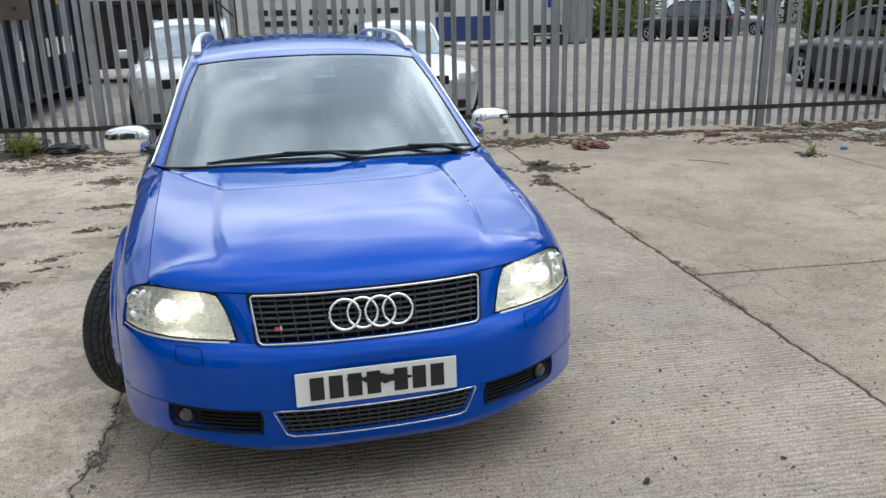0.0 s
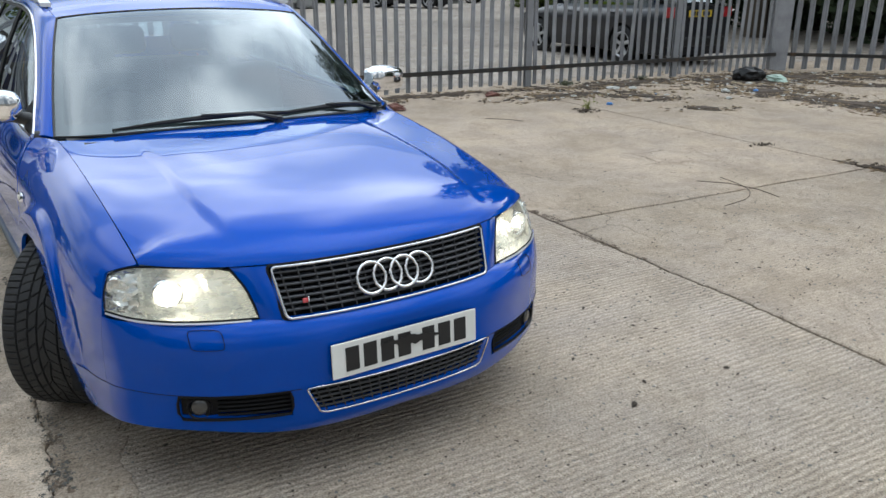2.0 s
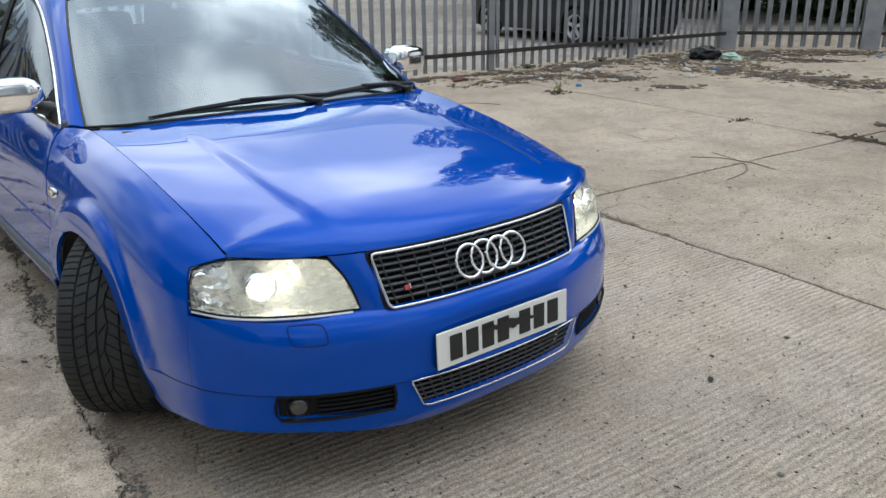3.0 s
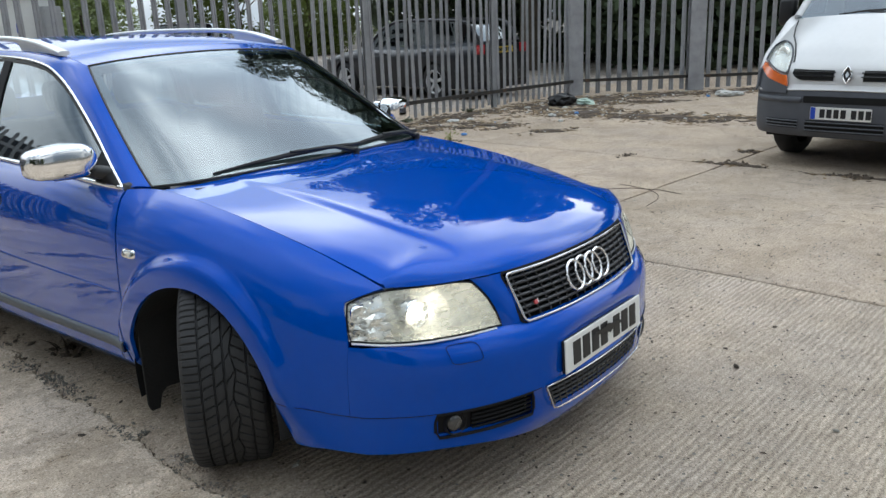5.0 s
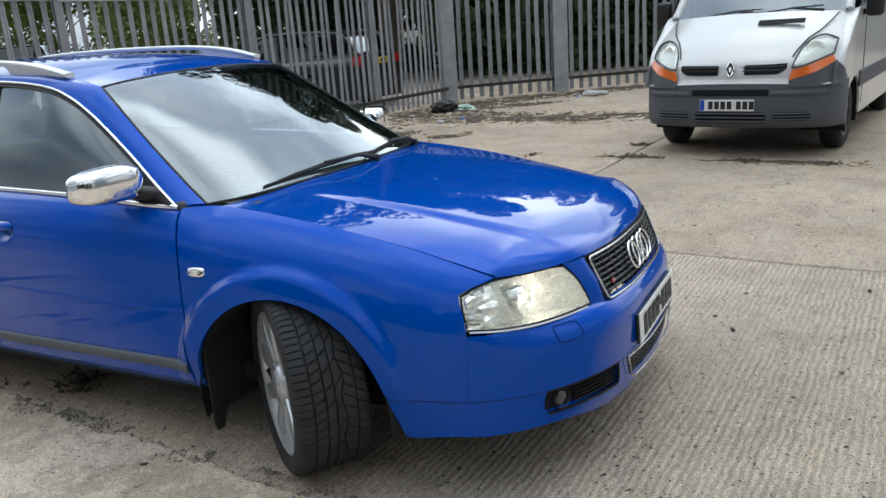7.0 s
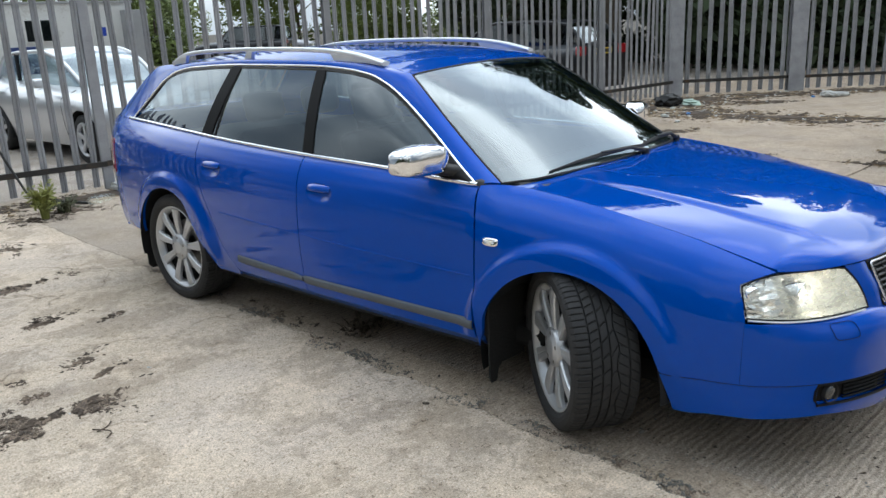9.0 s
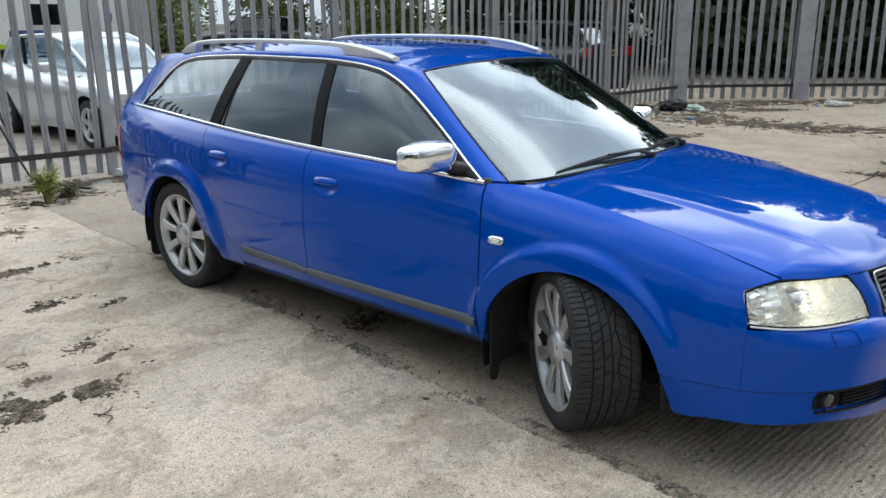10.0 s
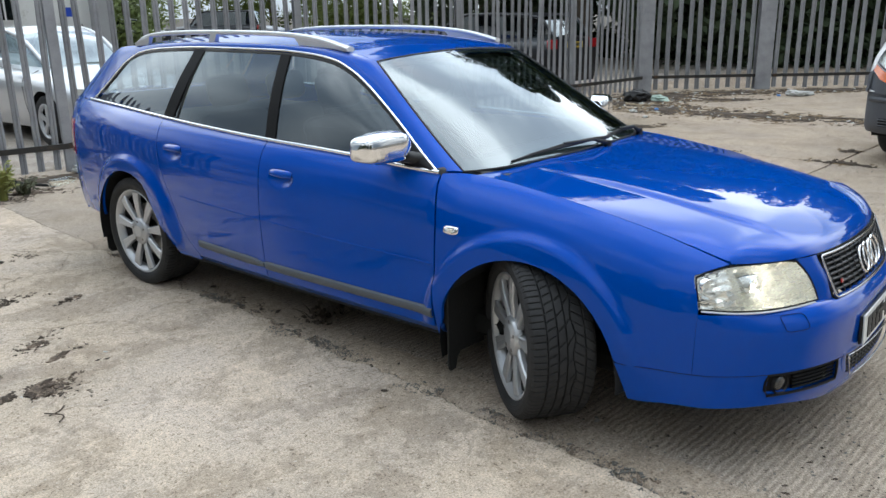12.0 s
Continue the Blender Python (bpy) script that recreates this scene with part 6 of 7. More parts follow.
# ---- the white van ----
def panel_van():
    van = thing("panel_van", (5.42, 0.52, 0), -98.0, "white panel van with grey bumper, parked facing the blue car", "van")
    white, grey = M["white_paint"], M["grey_plastic"]
    c = np.array((0, 2.4, 0.9))

    def nose(x, z):
        """Depth of the face at half width x and height z."""
        r = 0.55 * (1 - (1 - min(abs(x) / 0.955, 1) ** 3.0) ** (1 / 3.0))
        lean = smooth_table((0.30, 0.06), (0.36, 0.01), (0.50, 0.0), (0.70, 0.005), (0.74, 0.035), (0.86, 0.06), (1.0, 0.20), (1.15, 0.40), (1.30, 0.66), (1.40, 0.86))
        return r + lean(z)
    xs = list(np.linspace(-0.9, 0.9, 33))
    wide = [-0.952, -0.945, -0.93] + xs + [0.93, 0.945, 0.952]
    # bumper
    rows = [[(x, nose(x, z), z) for z in (0.30, 0.32, 0.36, 0.42, 0.50, 0.58, 0.66, 0.71, 0.745, 0.768)] for x in wide]
    bump = panel("bumper", rows, grey, van, 0.05, "grey plastic bumper", centre=c)
    for s in (-1, 1):
        panel("bumper_end", [[(s * x, y, z) for z in (0.30, 0.5, 0.72)] for x, y in ((0.952, 0.44), (0.956, 0.52), (0.95, 0.62))], grey, bump, 0.02, centre=c)
    for x0, x1, z0, z1, n in ((-0.27, 0.40, 0.355, 0.455, 3), (-0.66, -0.34, 0.375, 0.455, 3), (0.46, 0.78, 0.375, 0.455, 3)):
        x0, x1 = x0 - 0.06, x1 - 0.06
        # no hollow cut: the intake's shade is a near-black sheet on the bumper
        panel("air_intake", [[(x, nose(x, z) - 0.004, z) for z in np.linspace(z0, z1, 3)] for x in np.linspace(x0, x1, 9)], M["dark"], bump, 0, centre=c)
        for z in np.linspace(z0 + 0.012, z1 - 0.012, n):
            part("slat", tube([(x, nose(x, z) - 0.008, z) for x in np.linspace(x0, x1, 9)], 0.010, 6, flat=0.7), grey, bump)
    # slot's shade likewise, a near-black sheet
    panel("air_slot", [[(x, nose(x, z) - 0.004, z) for z in (0.610, 0.64, 0.672)] for x in np.linspace(-0.36, 0.36, 15)], M["dark"], bump, 0, centre=c)
    for x0, x1 in ((-0.86, -0.38), (0.38, 0.86)):
        panel("bumper_strip", [[(x, nose(x, 0.63) + d, z) for d, z in ((0.005, 0.66), (-0.018, 0.65), (-0.02, 0.62), (0.004, 0.60))] for x in np.linspace(x0, x1, 10)], grey, bump, 0, centre=c)
    number_plate(van, pose(-0.02, -0.012, 0.525))
    # white grille bar with dark openings and a plain badge
    panel("grille_bar", [[(x, nose(x, z) - 0.012, z) for z in np.linspace(0.772, 0.932, 6)] for x in np.linspace(-0.53, 0.53, 17)], white, van, 0.02, centre=c)
    for s in (-1, 1):
        # opening drawn by its shade alone, a near-black sheet on the bar
        g = panel("grille_opening", [[(s * x, nose(x, z) - 0.022, z) for z in np.linspace(0.808 + 0.055 * max(0, (x - 0.40) / 0.1) ** 2, 0.920 - 0.012 * max(0, (x - 0.44) / 0.06) ** 2, 5)] for x in np.linspace(0.125, 0.50, 14)], M["dark"], van, 0.01, centre=c)
        for z in (0.845, 0.88):
            part("slat", tube([(s * x, nose(x, z) - 0.026, z) for x in np.linspace(0.11, 0.48, 8)], 0.006, 5), M["black_plastic"], g)
    b = pose(0, 0.018, 0.862, -12)
    hexa = [(-0.026, 0.036), (0.0, 0.072), (0.026, 0.036), (0.040, 0.0), (0.026, -0.036), (0.0, -0.072), (-0.026, -0.036), (-0.040, 0.0)]
    badge = part("grille_badge", moved(prism(hexa, -0.010, 0.010, "y", 0.004), b), M["black_plastic"], van, "dark badge with a bright rim")
    part("badge_rim", moved(tube([(x, -0.012, z) for x, z in hexa], 0.0065, 6, True), b), M["chrome"], badge)
    part("badge_centre", moved(prism([(0.0, 0.030), (0.017, 0.0), (0.0, -0.030), (-0.017, 0.0)], -0.013, -0.009, "y"), b), M["chrome"], badge)
    # bonnet
    rows = [[(u * (0.90 - 0.05 * step(z, 1.0, 1.33)), nose(u * 0.86, z) - 0.004 + 0.02 * abs(u) ** 4, z + 0.03 * (1 - u * u)) for z in np.linspace(0.70, 1.335, 18)] for u in np.linspace(-1, 1, 27)]
    bon = panel("bonnet", rows, white, van, 0.015, centre=c)
    for s in (-1, 1):
        seam = [(s * x, nose(x * 0.95, z) - 0.012, z + 0.03 * (1 - (x / 0.88) ** 2)) for x, z in ((0.53, 0.940), (0.555, 1.0), (0.62, 1.10), (0.70, 1.17), (0.75, 1.24), (0.79, 1.31))]
        part("bonnet_seam", tube(seam, 0.006, 5), M["dark"], bon)
    part("bonnet_seam", tube([(x, nose(x, 0.940) - 0.014, 0.940) for x in np.linspace(-0.53, 0.53, 15)], 0.006, 5), M["dark"], bon)
    panel("bonnet_vent", [[(x, nose(x * 0.5, z) * 0.96 - 0.02, z + 0.03) for z in (1.225, 1.245, 1.265)] for x in np.linspace(0.12, 0.55, 8)], M["dark"], bon, 0.004, centre=c)
    # lamps
    for s in (-1, 1):
        top = along([(0.55, nose(0.55, 0.89), 0.885), (0.575, nose(0.575, 1.0), 1.0), (0.645, nose(0.645, 1.09), 1.10), (0.75, nose(0.75, 1.13) - 0.03, 1.14), (0.86, nose(0.80, 1.10) + 0.03, 1.095)], 16)
        bot = along([(0.55, nose(0.55, 0.86), 0.862), (0.64, nose(0.64, 0.88), 0.882), (0.75, nose(0.75, 0.92), 0.925), (0.86, nose(0.86, 0.97) - 0.02, 0.975)], 16)
        L = np.array([[p * (1 - k) + q * k + np.array((0, -0.035 - 0.02 * math.sin(math.pi * k), 0)) for k in np.linspace(0, 1, 9)] for p, q in zip(bot, top)]) * np.array((s, 1, 1))
        hl = panel("headlight", L, M["lens"], van, 0, "clear headlight", centre=c)
        panel("headlight_bowl", L + np.array((-s * 0.004, 0.022, 0)), M["lamp_grey"], hl, 0, centre=c)
        ring = [tuple(p) for p in list(L[:, 0]) + list(L[-1, 1:]) + list(L[-2::-1, -1]) + list(L[0, -2:0:-1])]
        part("headlight_surround", tube(ring, 0.009, 6, True), M["grey_plastic"], hl, smooth=True)
        mid = L[9, 4]
        part("lamp_ring", moved(revolve([(0.015, 0.0), (0.010, 0.04), (-0.002, 0.075), (0.0, 0.08), (0.02, 0.083)], 26, "y"), pose(mid[0], mid[1] + 0.018, mid[2] + 0.0, -14, 0, s * 22)), M["reflector"], hl, smooth=True)
        ind_t = bot + np.array((0, -0.02, -0.016))
        ind_b = along([(0.53, nose(0.53, 0.75), 0.752), (0.64, nose(0.64, 0.78), 0.785), (0.76, nose(0.76, 0.83), 0.828), (0.88, nose(0.88, 0.90), 0.905)], 16)
        shoulder = [[np.array((x, nose(x, 0.70) - 0.016, 0.690)) * (1 - k) + (q + np.array((0, -0.040, 0.006))) * k for k in np.linspace(0, 1, 5)] for x, q in zip(ind_b[:, 0], ind_b)]
        panel("bumper_shoulder", np.array(shoulder) * np.array((s, 1, 1)), grey, van, 0.02, "grey plastic bumper shoulder", centre=c)
        panel("indicator", np.array([[p * (1 - k) + q * k + np.array((0, -0.045, 0)) for k in np.linspace(0, 1, 4)] for p, q in zip(ind_b, ind_t)]) * np.array((s, 1, 1)), M["amber_lens"], van, 0.02, "orange indicator", centre=c)
    # body: sides, windscreen, roof
    up = smooth_table((0.46, 1.0), (0.6, 1.08), (0.86, 1.30), (1.0, 1.36), (1.2, 1.38), (4.75, 1.38))
    for s in (-1, 1):
        def side_x(y, z):
            return 0.952 - 0.10 * max(0, (z - 1.25) / 0.7) ** 1.6 - 0.03 * max(0, (0.5 - z)) - 0.16 * max(0, 0.80 - y) ** 1.6
        R = 0.38
        ys = sorted(set([round(v, 3) for v in list(np.linspace(0.50, 4.72, 40)) + [0.92 + R * math.cos(t) for t in np.linspace(0, math.pi, 15)] + [4.02 + R * math.cos(t) for t in np.linspace(0, math.pi, 15)]]))

        def fl(y):
            z = 0.30
            for a in (0.92, 4.02):
                if abs(y - a) < R:
                    z = max(z, 0.33 + math.sqrt(R * R - (y - a) ** 2))
            return z
        panel("side_panel", [[(s * side_x(y, z), y, z) for z in np.linspace(fl(y), up(y), 12)] for y in ys], white, van, 0.02, centre=c)
        def wing_at(t, k, out=0.0):
            za = 0.70 + 0.635 * t
            a = np.array((0.90 - 0.05 * step(za, 1.0, 1.33), nose(0.86, za) + 0.014, za))
            if t < 0.45:
                zb = 0.70 + 0.32 * t / 0.45
                e = np.array((side_x(0.5, zb), 0.505, zb))
            else:
                yb = 0.505 + 0.52 * (t - 0.45) / 0.55
                e = np.array((side_x(yb, up(yb)), yb, up(yb)))
            swell = 0.040 * math.sin(math.pi * k) * (1 - step(t, 0.5, 1.0)) + out
            return (a * (1 - k) + e * k + np.array((0.75, -0.65, 0.0)) * swell) * np.array((s, 1, 1))
        panel("front_wing", [[wing_at(t, k) for t in np.linspace(0, 1, 20)] for k in np.linspace(0, 1, 9)], white, van, 0.01, centre=c)
        panel("bumper_corner", [[wing_at(t * (0.30 - 0.22 * k), k, 0.010) for t in np.linspace(0, 1, 6)] for k in np.linspace(-0.25, 1, 11)], grey, van, 0.012, "grey plastic bumper corner", centre=c)
        panel("side_upper", [[(s * side_x(y, z), max(y, 0.92 + (z - 1.33) * 1.05) if y < 1.6 else y, z) for z in np.linspace(1.38, 1.90, 8)] for y in np.linspace(1.75, 4.72, 16)], white, van, 0.02, centre=c)
        panel("side_window", [[(s * (side_x(1.5, z) - 0.006), y, z) for z in np.linspace(1.375, max(1.39, min(1.82, 1.36 + (y - 1.0) * 1.1)), 7)] for y in np.linspace(1.05, 1.76, 12)], M["dark_glass"], van, 0, centre=c)
        part("pillar", tube([(s * 0.86, 0.93, 1.34), (s * 0.84, 1.12, 1.52), (s * 0.80, 1.34, 1.74), (s * 0.75, 1.50, 1.90)], 0.045, 8), white, van, smooth=True)
        part("side_strip", box(s * 0.958, 2.5, 0.66, 0.03, 2.7, 0.16, 0.012), grey, van, "grey side moulding")
        mir = part("door_mirror", moved(box(0, 0, 0, 0.16, 0.13, 0.27, 0.04, 3), pose(s * 1.06, 1.13, 1.40)), M["black_plastic"], van, smooth=True)
        part("mirror_arm", tube([(s * 0.90, 1.20, 1.30), (s * 1.02, 1.15, 1.32)], 0.03, 8), M["black_plastic"], mir)
        part("door_seam", tube([(s * (side_x(1.38, z) + 0.001), 1.38, z) for z in np.linspace(0.40, 1.36, 8)], 0.004, 4), M["dark"], van)
        panel("arch_liner", [[(s * x, 0.92 + R * math.cos(t), 0.33 + R * math.sin(t)) for x in (0.93, 0.55)] for t in np.linspace(-0.3, math.pi + 0.3, 20)], M["dark"], van, 0)
        for y in (0.92, 4.02):
            simple_wheel(van, s * 0.80, y, 0.33, M["black_plastic"])
    W = [[(u * (0.86 - 0.10 * k), 0.90 + 0.62 * k - 0.09 * (1 - u * u) * (1 - 0.4 * k), 1.335 + 0.55 * k + 0.012 * math.sin(math.pi * k)) for k in np.linspace(0, 1, 10)] for u in np.linspace(-1, 1, 17)]
    panel("windscreen", W, M["windscreen"], van, 0, centre=c)
    panel("scuttle", [[(u * 0.80, 0.78 + 0.06 * abs(u) + 0.10 * k, 1.33 + 0.012 * k) for k in (0, 0.5, 1)] for u in np.linspace(-1, 1, 11)], M["black_plastic"], van, 0, centre=c)
    for x0, x1 in ((0.10, -0.42), (0.66, 0.12)):
        wp = new("wiper")
        wp.parent = van
        part("wiper_arm", tube([(x0, 0.80, 1.355), ((x0 + x1) / 2, 0.80, 1.385)], [0.016, 0.010], 6), M["black_plastic"], wp)
        part("wiper_blade", tube([(x0 - 0.02, 0.83, 1.40), ((x0 + x1) / 2, 0.80, 1.39), (x1, 0.80, 1.365)], [0.007, 0.011, 0.007], 6), M["black_plastic"], wp)
    panel("roof", [[(u * 0.80, y, 1.90 + 0.07 * (1 - u * u) + 0.03 * step(y, 1.5, 2.4)) for y in np.linspace(1.46, 4.72, 14)] for u in np.linspace(-1, 1, 11)], white, van, 0.03, centre=c)
    part("rear_doors", box(0, 4.74, 1.12, 1.84, 0.05, 1.55, 0.02), white, van)
    # near-black blocks fill the van's hollows in place of shade
    part("underside", box(0, 2.5, 0.36, 1.5, 4.3, 0.14), M["dark"], van)
    part("load_space_shade", box(0, 3.2, 1.0, 1.6, 2.6, 1.2), M["dark"], van)
    part("dashboard", box(0, 1.20, 1.18, 1.5, 0.55, 0.20, 0.05), M["cabin"], van)
    part("engine_block", box(0, 0.75, 0.70, 1.25, 0.5, 0.6), M["dark"], van)
    return van


panel_van()


# ---- what stands across the yard ----
def site_cabin(at, rz, w, d, h, label, clad, door_bay):
    c = thing("site_cabin", at, rz, label, "cabin")
    part("wall", box(0, d / 2, h / 2 + 0.25, w, d, h, 0.02), M["cabin_white"], c)
    part("lower_cladding", box(clad[0], -0.02, 0.80, clad[1], 0.05, 1.05, 0.01), M["cabin_blue"], c, "dark blue lower cladding")
    part("roof", box(0, d / 2, h + 0.29, w + 0.14, d + 0.14, 0.10, 0.02), M["wall_grey"], c)
    for k in range(5):
        x = -w / 2 + w * (k + 0.5) / 5
        if k == door_bay:
            dr = part("door", box(x, -0.04, 1.27, 0.9, 0.06, 2.03, 0.01), M["cabin_white"], c)
            part("door_handle", box(x + 0.36, -0.085, 1.25, 0.03, 0.04, 0.14, 0.008), M["black_plastic"], dr)
            part("notice", box(x - 0.1, -0.075, 1.80, 0.28, 0.012, 0.36), M["blue_ink"], dr)
        else:
            wd = part("window", box(x, -0.03, 1.92, 1.25, 0.05, 0.95, 0.01), M["cabin_white"], c)
            part("pane", box(x - 0.30, -0.06, 1.92, 0.52, 0.012, 0.80), M["dark_glass"], wd)
            part("pane", box(x + 0.30, -0.06, 1.92, 0.52, 0.012, 0.80), M["dark_glass"], wd)
    for x in (-w * 0.45, 0, w * 0.45):
        part("foot", box(x, d / 2, 0.125, 0.25, d * 0.9, 0.25), M["wall_grey"], c)
    return c


site_cabin((8.2, 33.5, 0), -2, 13.0, 3.0, 2.7, "white site cabin with dark blue lower cladding", (-2.05, 8.9), 4)
site_cabin((-6.5, 30.0, 0), 6, 9.0, 3.0, 2.7, "white site cabin beside the far cars", (0.0, 8.86), 3)
locker = thing("steel_cabinet", (14.55, 32.9, 0), -2, "tall pale grey steel cabinet beside the site cabin", "cabinet")
part("body", box(0, 0.4, 1.35, 0.75, 0.8, 2.6, 0.02), M["wall_grey"], locker)
part("door", box(0, -0.02, 1.35, 0.66, 0.04, 2.4, 0.01), M["wall_grey"], locker)
part("foot", box(0, 0.4, 0.03, 0.7, 0.75, 0.06), M["dark"], locker)

bench = thing("bench", (12.7, 32.0, 0), 0, "dark slatted bench in front of the site cabin", "bench")
part("seat", box(0, 0, 0.45, 1.5, 0.42, 0.05, 0.01), M["black_plastic"], bench)
part("backrest", moved(box(0, 0, 0, 1.5, 0.04, 0.35, 0.01), pose(0, 0.22, 0.72, -10)), M["black_plastic"], bench)
for x in (-0.65, 0.65):
    part("leg", box(x, 0, 0.215, 0.06, 0.40, 0.43, 0.01), M["black_plastic"], bench)

# flat-sided lorry with a striped edge
lorry = thing("box_lorry", (2.6, 23.6, 0), 0, "white lorry with a yellow-green edge stripe and lettered side", "lorry")
part("load_box", box(0, 1.2, 1.75, 6.2, 2.3, 1.5, 0.03), M["cabin_white"], lorry)
part("edge_stripe", box(0, 0.03, 0.96, 6.2, 0.04, 0.12), M["hivis"], lorry)
part("chassis", box(0, 1.2, 0.75, 6.0, 2.0, 0.22), M["dark"], lorry)
cabp = part("cab", prism([(-4.9, 0.5), (-3.2, 0.5), (-3.2, 2.3), (-4.3, 2.3), (-4.9, 1.5)], 0.1, 2.3, "y", 0.04), M["white_paint"], lorry)
part("cab_window", prism([(-4.6, 1.55), (-3.5, 1.55), (-3.5, 2.15), (-4.25, 2.15)], 0.06, 0.12, "y"), M["dark_glass"], cabp)
for x in (-4.0, 1.2, 2.3):
    for y in (0.25, 2.15):
        part("wheel", moved(revolve([(-0.12, 0.2), (-0.12, 0.4), (0.12, 0.4), (0.12, 0.2)], 26, "y"), Matrix.Translation((x, y, 0.40))), M["rubber"], lorry, smooth=True)
for row, z in ((7, 2.1), (9, 1.62), (6, 1.30)):
    for k in range(row):
        part("letter_bar", box(-2.3 + k * 0.5 + rng.uniform(-0.05, 0.05), 0.035, z, 0.30, 0.02, 0.17), M["ink"] if z < 1.7 else M["blue_ink"], lorry)

# dark skip with faded letters
skip = thing("waste_container", (-4.85, 10.3, 0), 0, "dark navy waste container with faded white letters", "container")
part("side", prism([(0.0, 0.35), (6.6, 0.35), (6.6, 2.5), (-0.15, 2.5)], 1.20, 1.28, "x", 0.01), M["container"], skip)
part("side", prism([(0.0, 0.35), (6.6, 0.35), (6.6, 2.5), (-0.15, 2.5)], -1.28, -1.20, "x", 0.01), M["container"], skip)
part("end", box(0, -0.03, 1.42, 2.5, 0.08, 2.15, 0.01), M["container"], skip)
part("end", box(0, 6.6, 1.42, 2.5, 0.08, 2.15, 0.01), M["container"], skip)
part("floor", box(0, 3.3, 0.42, 2.45, 6.5, 0.12), M["container"], skip)
part("top_rim", box(1.27, 3.25, 2.47, 0.12, 6.8, 0.12, 0.01), M["container"], skip)
for k in range(9):
    part("rib", box(1.315, 0.25 + k * 0.76, 1.40, 0.07, 0.10, 2.0, 0.01), M["container"], skip)
for k in range(8):
    part("letter_bar", box(1.292, 0.62 + k * 0.62, 1.12, 0.02, 0.24, 0.30), M["letter_white"], skip)
for k in range(3):
    part("yellow_mark", box(1.36, 0.25 + k * 1.52, 2.10, 0.02, 0.09, 0.55), M["yellow_paint"], skip)
for y in (0.7, 5.9):
    part("skid", box(0, y, 0.17, 2.3, 0.25, 0.34), M["container"], skip)

low_skip = thing("waste_skip", (-3.4, 19.5, 0), 4, "dark brown low waste skip behind the parked car", "skip")
part("body", prism([(-2.0, 0.35), (2.0, 0.35), (2.2, 1.95), (-2.2, 1.95)], 0.0, 2.0, "y", 0.02), M["brown_steel"], low_skip)
part("top_rim", box(0, -0.02, 1.93, 4.5, 0.10, 0.12, 0.01), M["brown_steel"], low_skip)
for k in range(5):
    part("rib", box(-1.6 + k * 0.8, -0.04, 1.10, 0.10, 0.08, 1.5, 0.01), M["brown_steel"], low_skip)
for x in (-1.6, 1.6):
    part("skid", box(x, 1.0, 0.175, 0.2, 1.9, 0.35), M["brown_steel"], low_skip)

plate = part("gate_plate", box(0, 0, 0, 0.62, 0.012, 0.26, 0.004), M["rust_plate"])
plate.matrix_basis = pose(-3.05, 8.42, 1.70, 0, 0, -13)
tagged(plate, "brown steel plate bolted to the palisade fence", "plate")
for x in (-0.13, 0.13):
    part("bolt", moved(revolve([(-0.03, 0.0), (-0.03, 0.022), (0.0, 0.028)], 12, "y"), Matrix.Translation((x, 0, 0.0))), M["rail_steel"], plate)

cable = part("hanging_cable", tube([(-0.62, 7.90, 2.1), (-0.60, 7.88, 1.5), (-0.50, 7.86, 0.95), (-0.34, 7.80, 0.45), (-0.25, 7.65, 0.12), (-0.02, 7.35, 0.02), (0.10, 7.10, 0.016)], 0.013, 8), M["cable"], smooth=True)
tagged(cable, "black cable hanging from the palisade fence", "cable")
cable2 = part("hanging_cable", tube([(-0.75, 7.92, 2.35), (-0.62, 7.90, 1.75), (-0.42, 7.87, 1.55)], 0.012, 8), M["cable"], smooth=True)
tagged(cable2, "short black cable tied to the palisade fence", "cable")


# ---- trees ----
def leaf_cloud(centres, count, size, seed, mat):
    r = random.Random(seed)
    verts, faces = [], []
    for k in range(count):
        cx, cy, cz, rad = centres[r.randrange(len(centres))]
        d = Vector((r.gauss(0, 1), r.gauss(0, 1), r.gauss(0, 0.85))).normalized() * rad * (0.55 + 0.5 * r.random() ** 0.5)
        c = Vector((cx, cy, cz)) + d
        u = Vector((r.gauss(0, 1), r.gauss(0, 1), r.gauss(0, 1))).normalized()
        v = u.orthogonal().normalized()
        s = size * r.uniform(0.6, 1.4)
        n = len(verts)
        verts += [c - u * s, c + v * s * 0.45, c + u * s, c - v * s * 0.45]
        faces.append((n, n + 1, n + 2, n + 3))
    me = bpy.data.meshes.new("crown")
    me.from_pydata([tuple(v) for v in verts], [], faces)
    me.materials.append(mat)
    return me


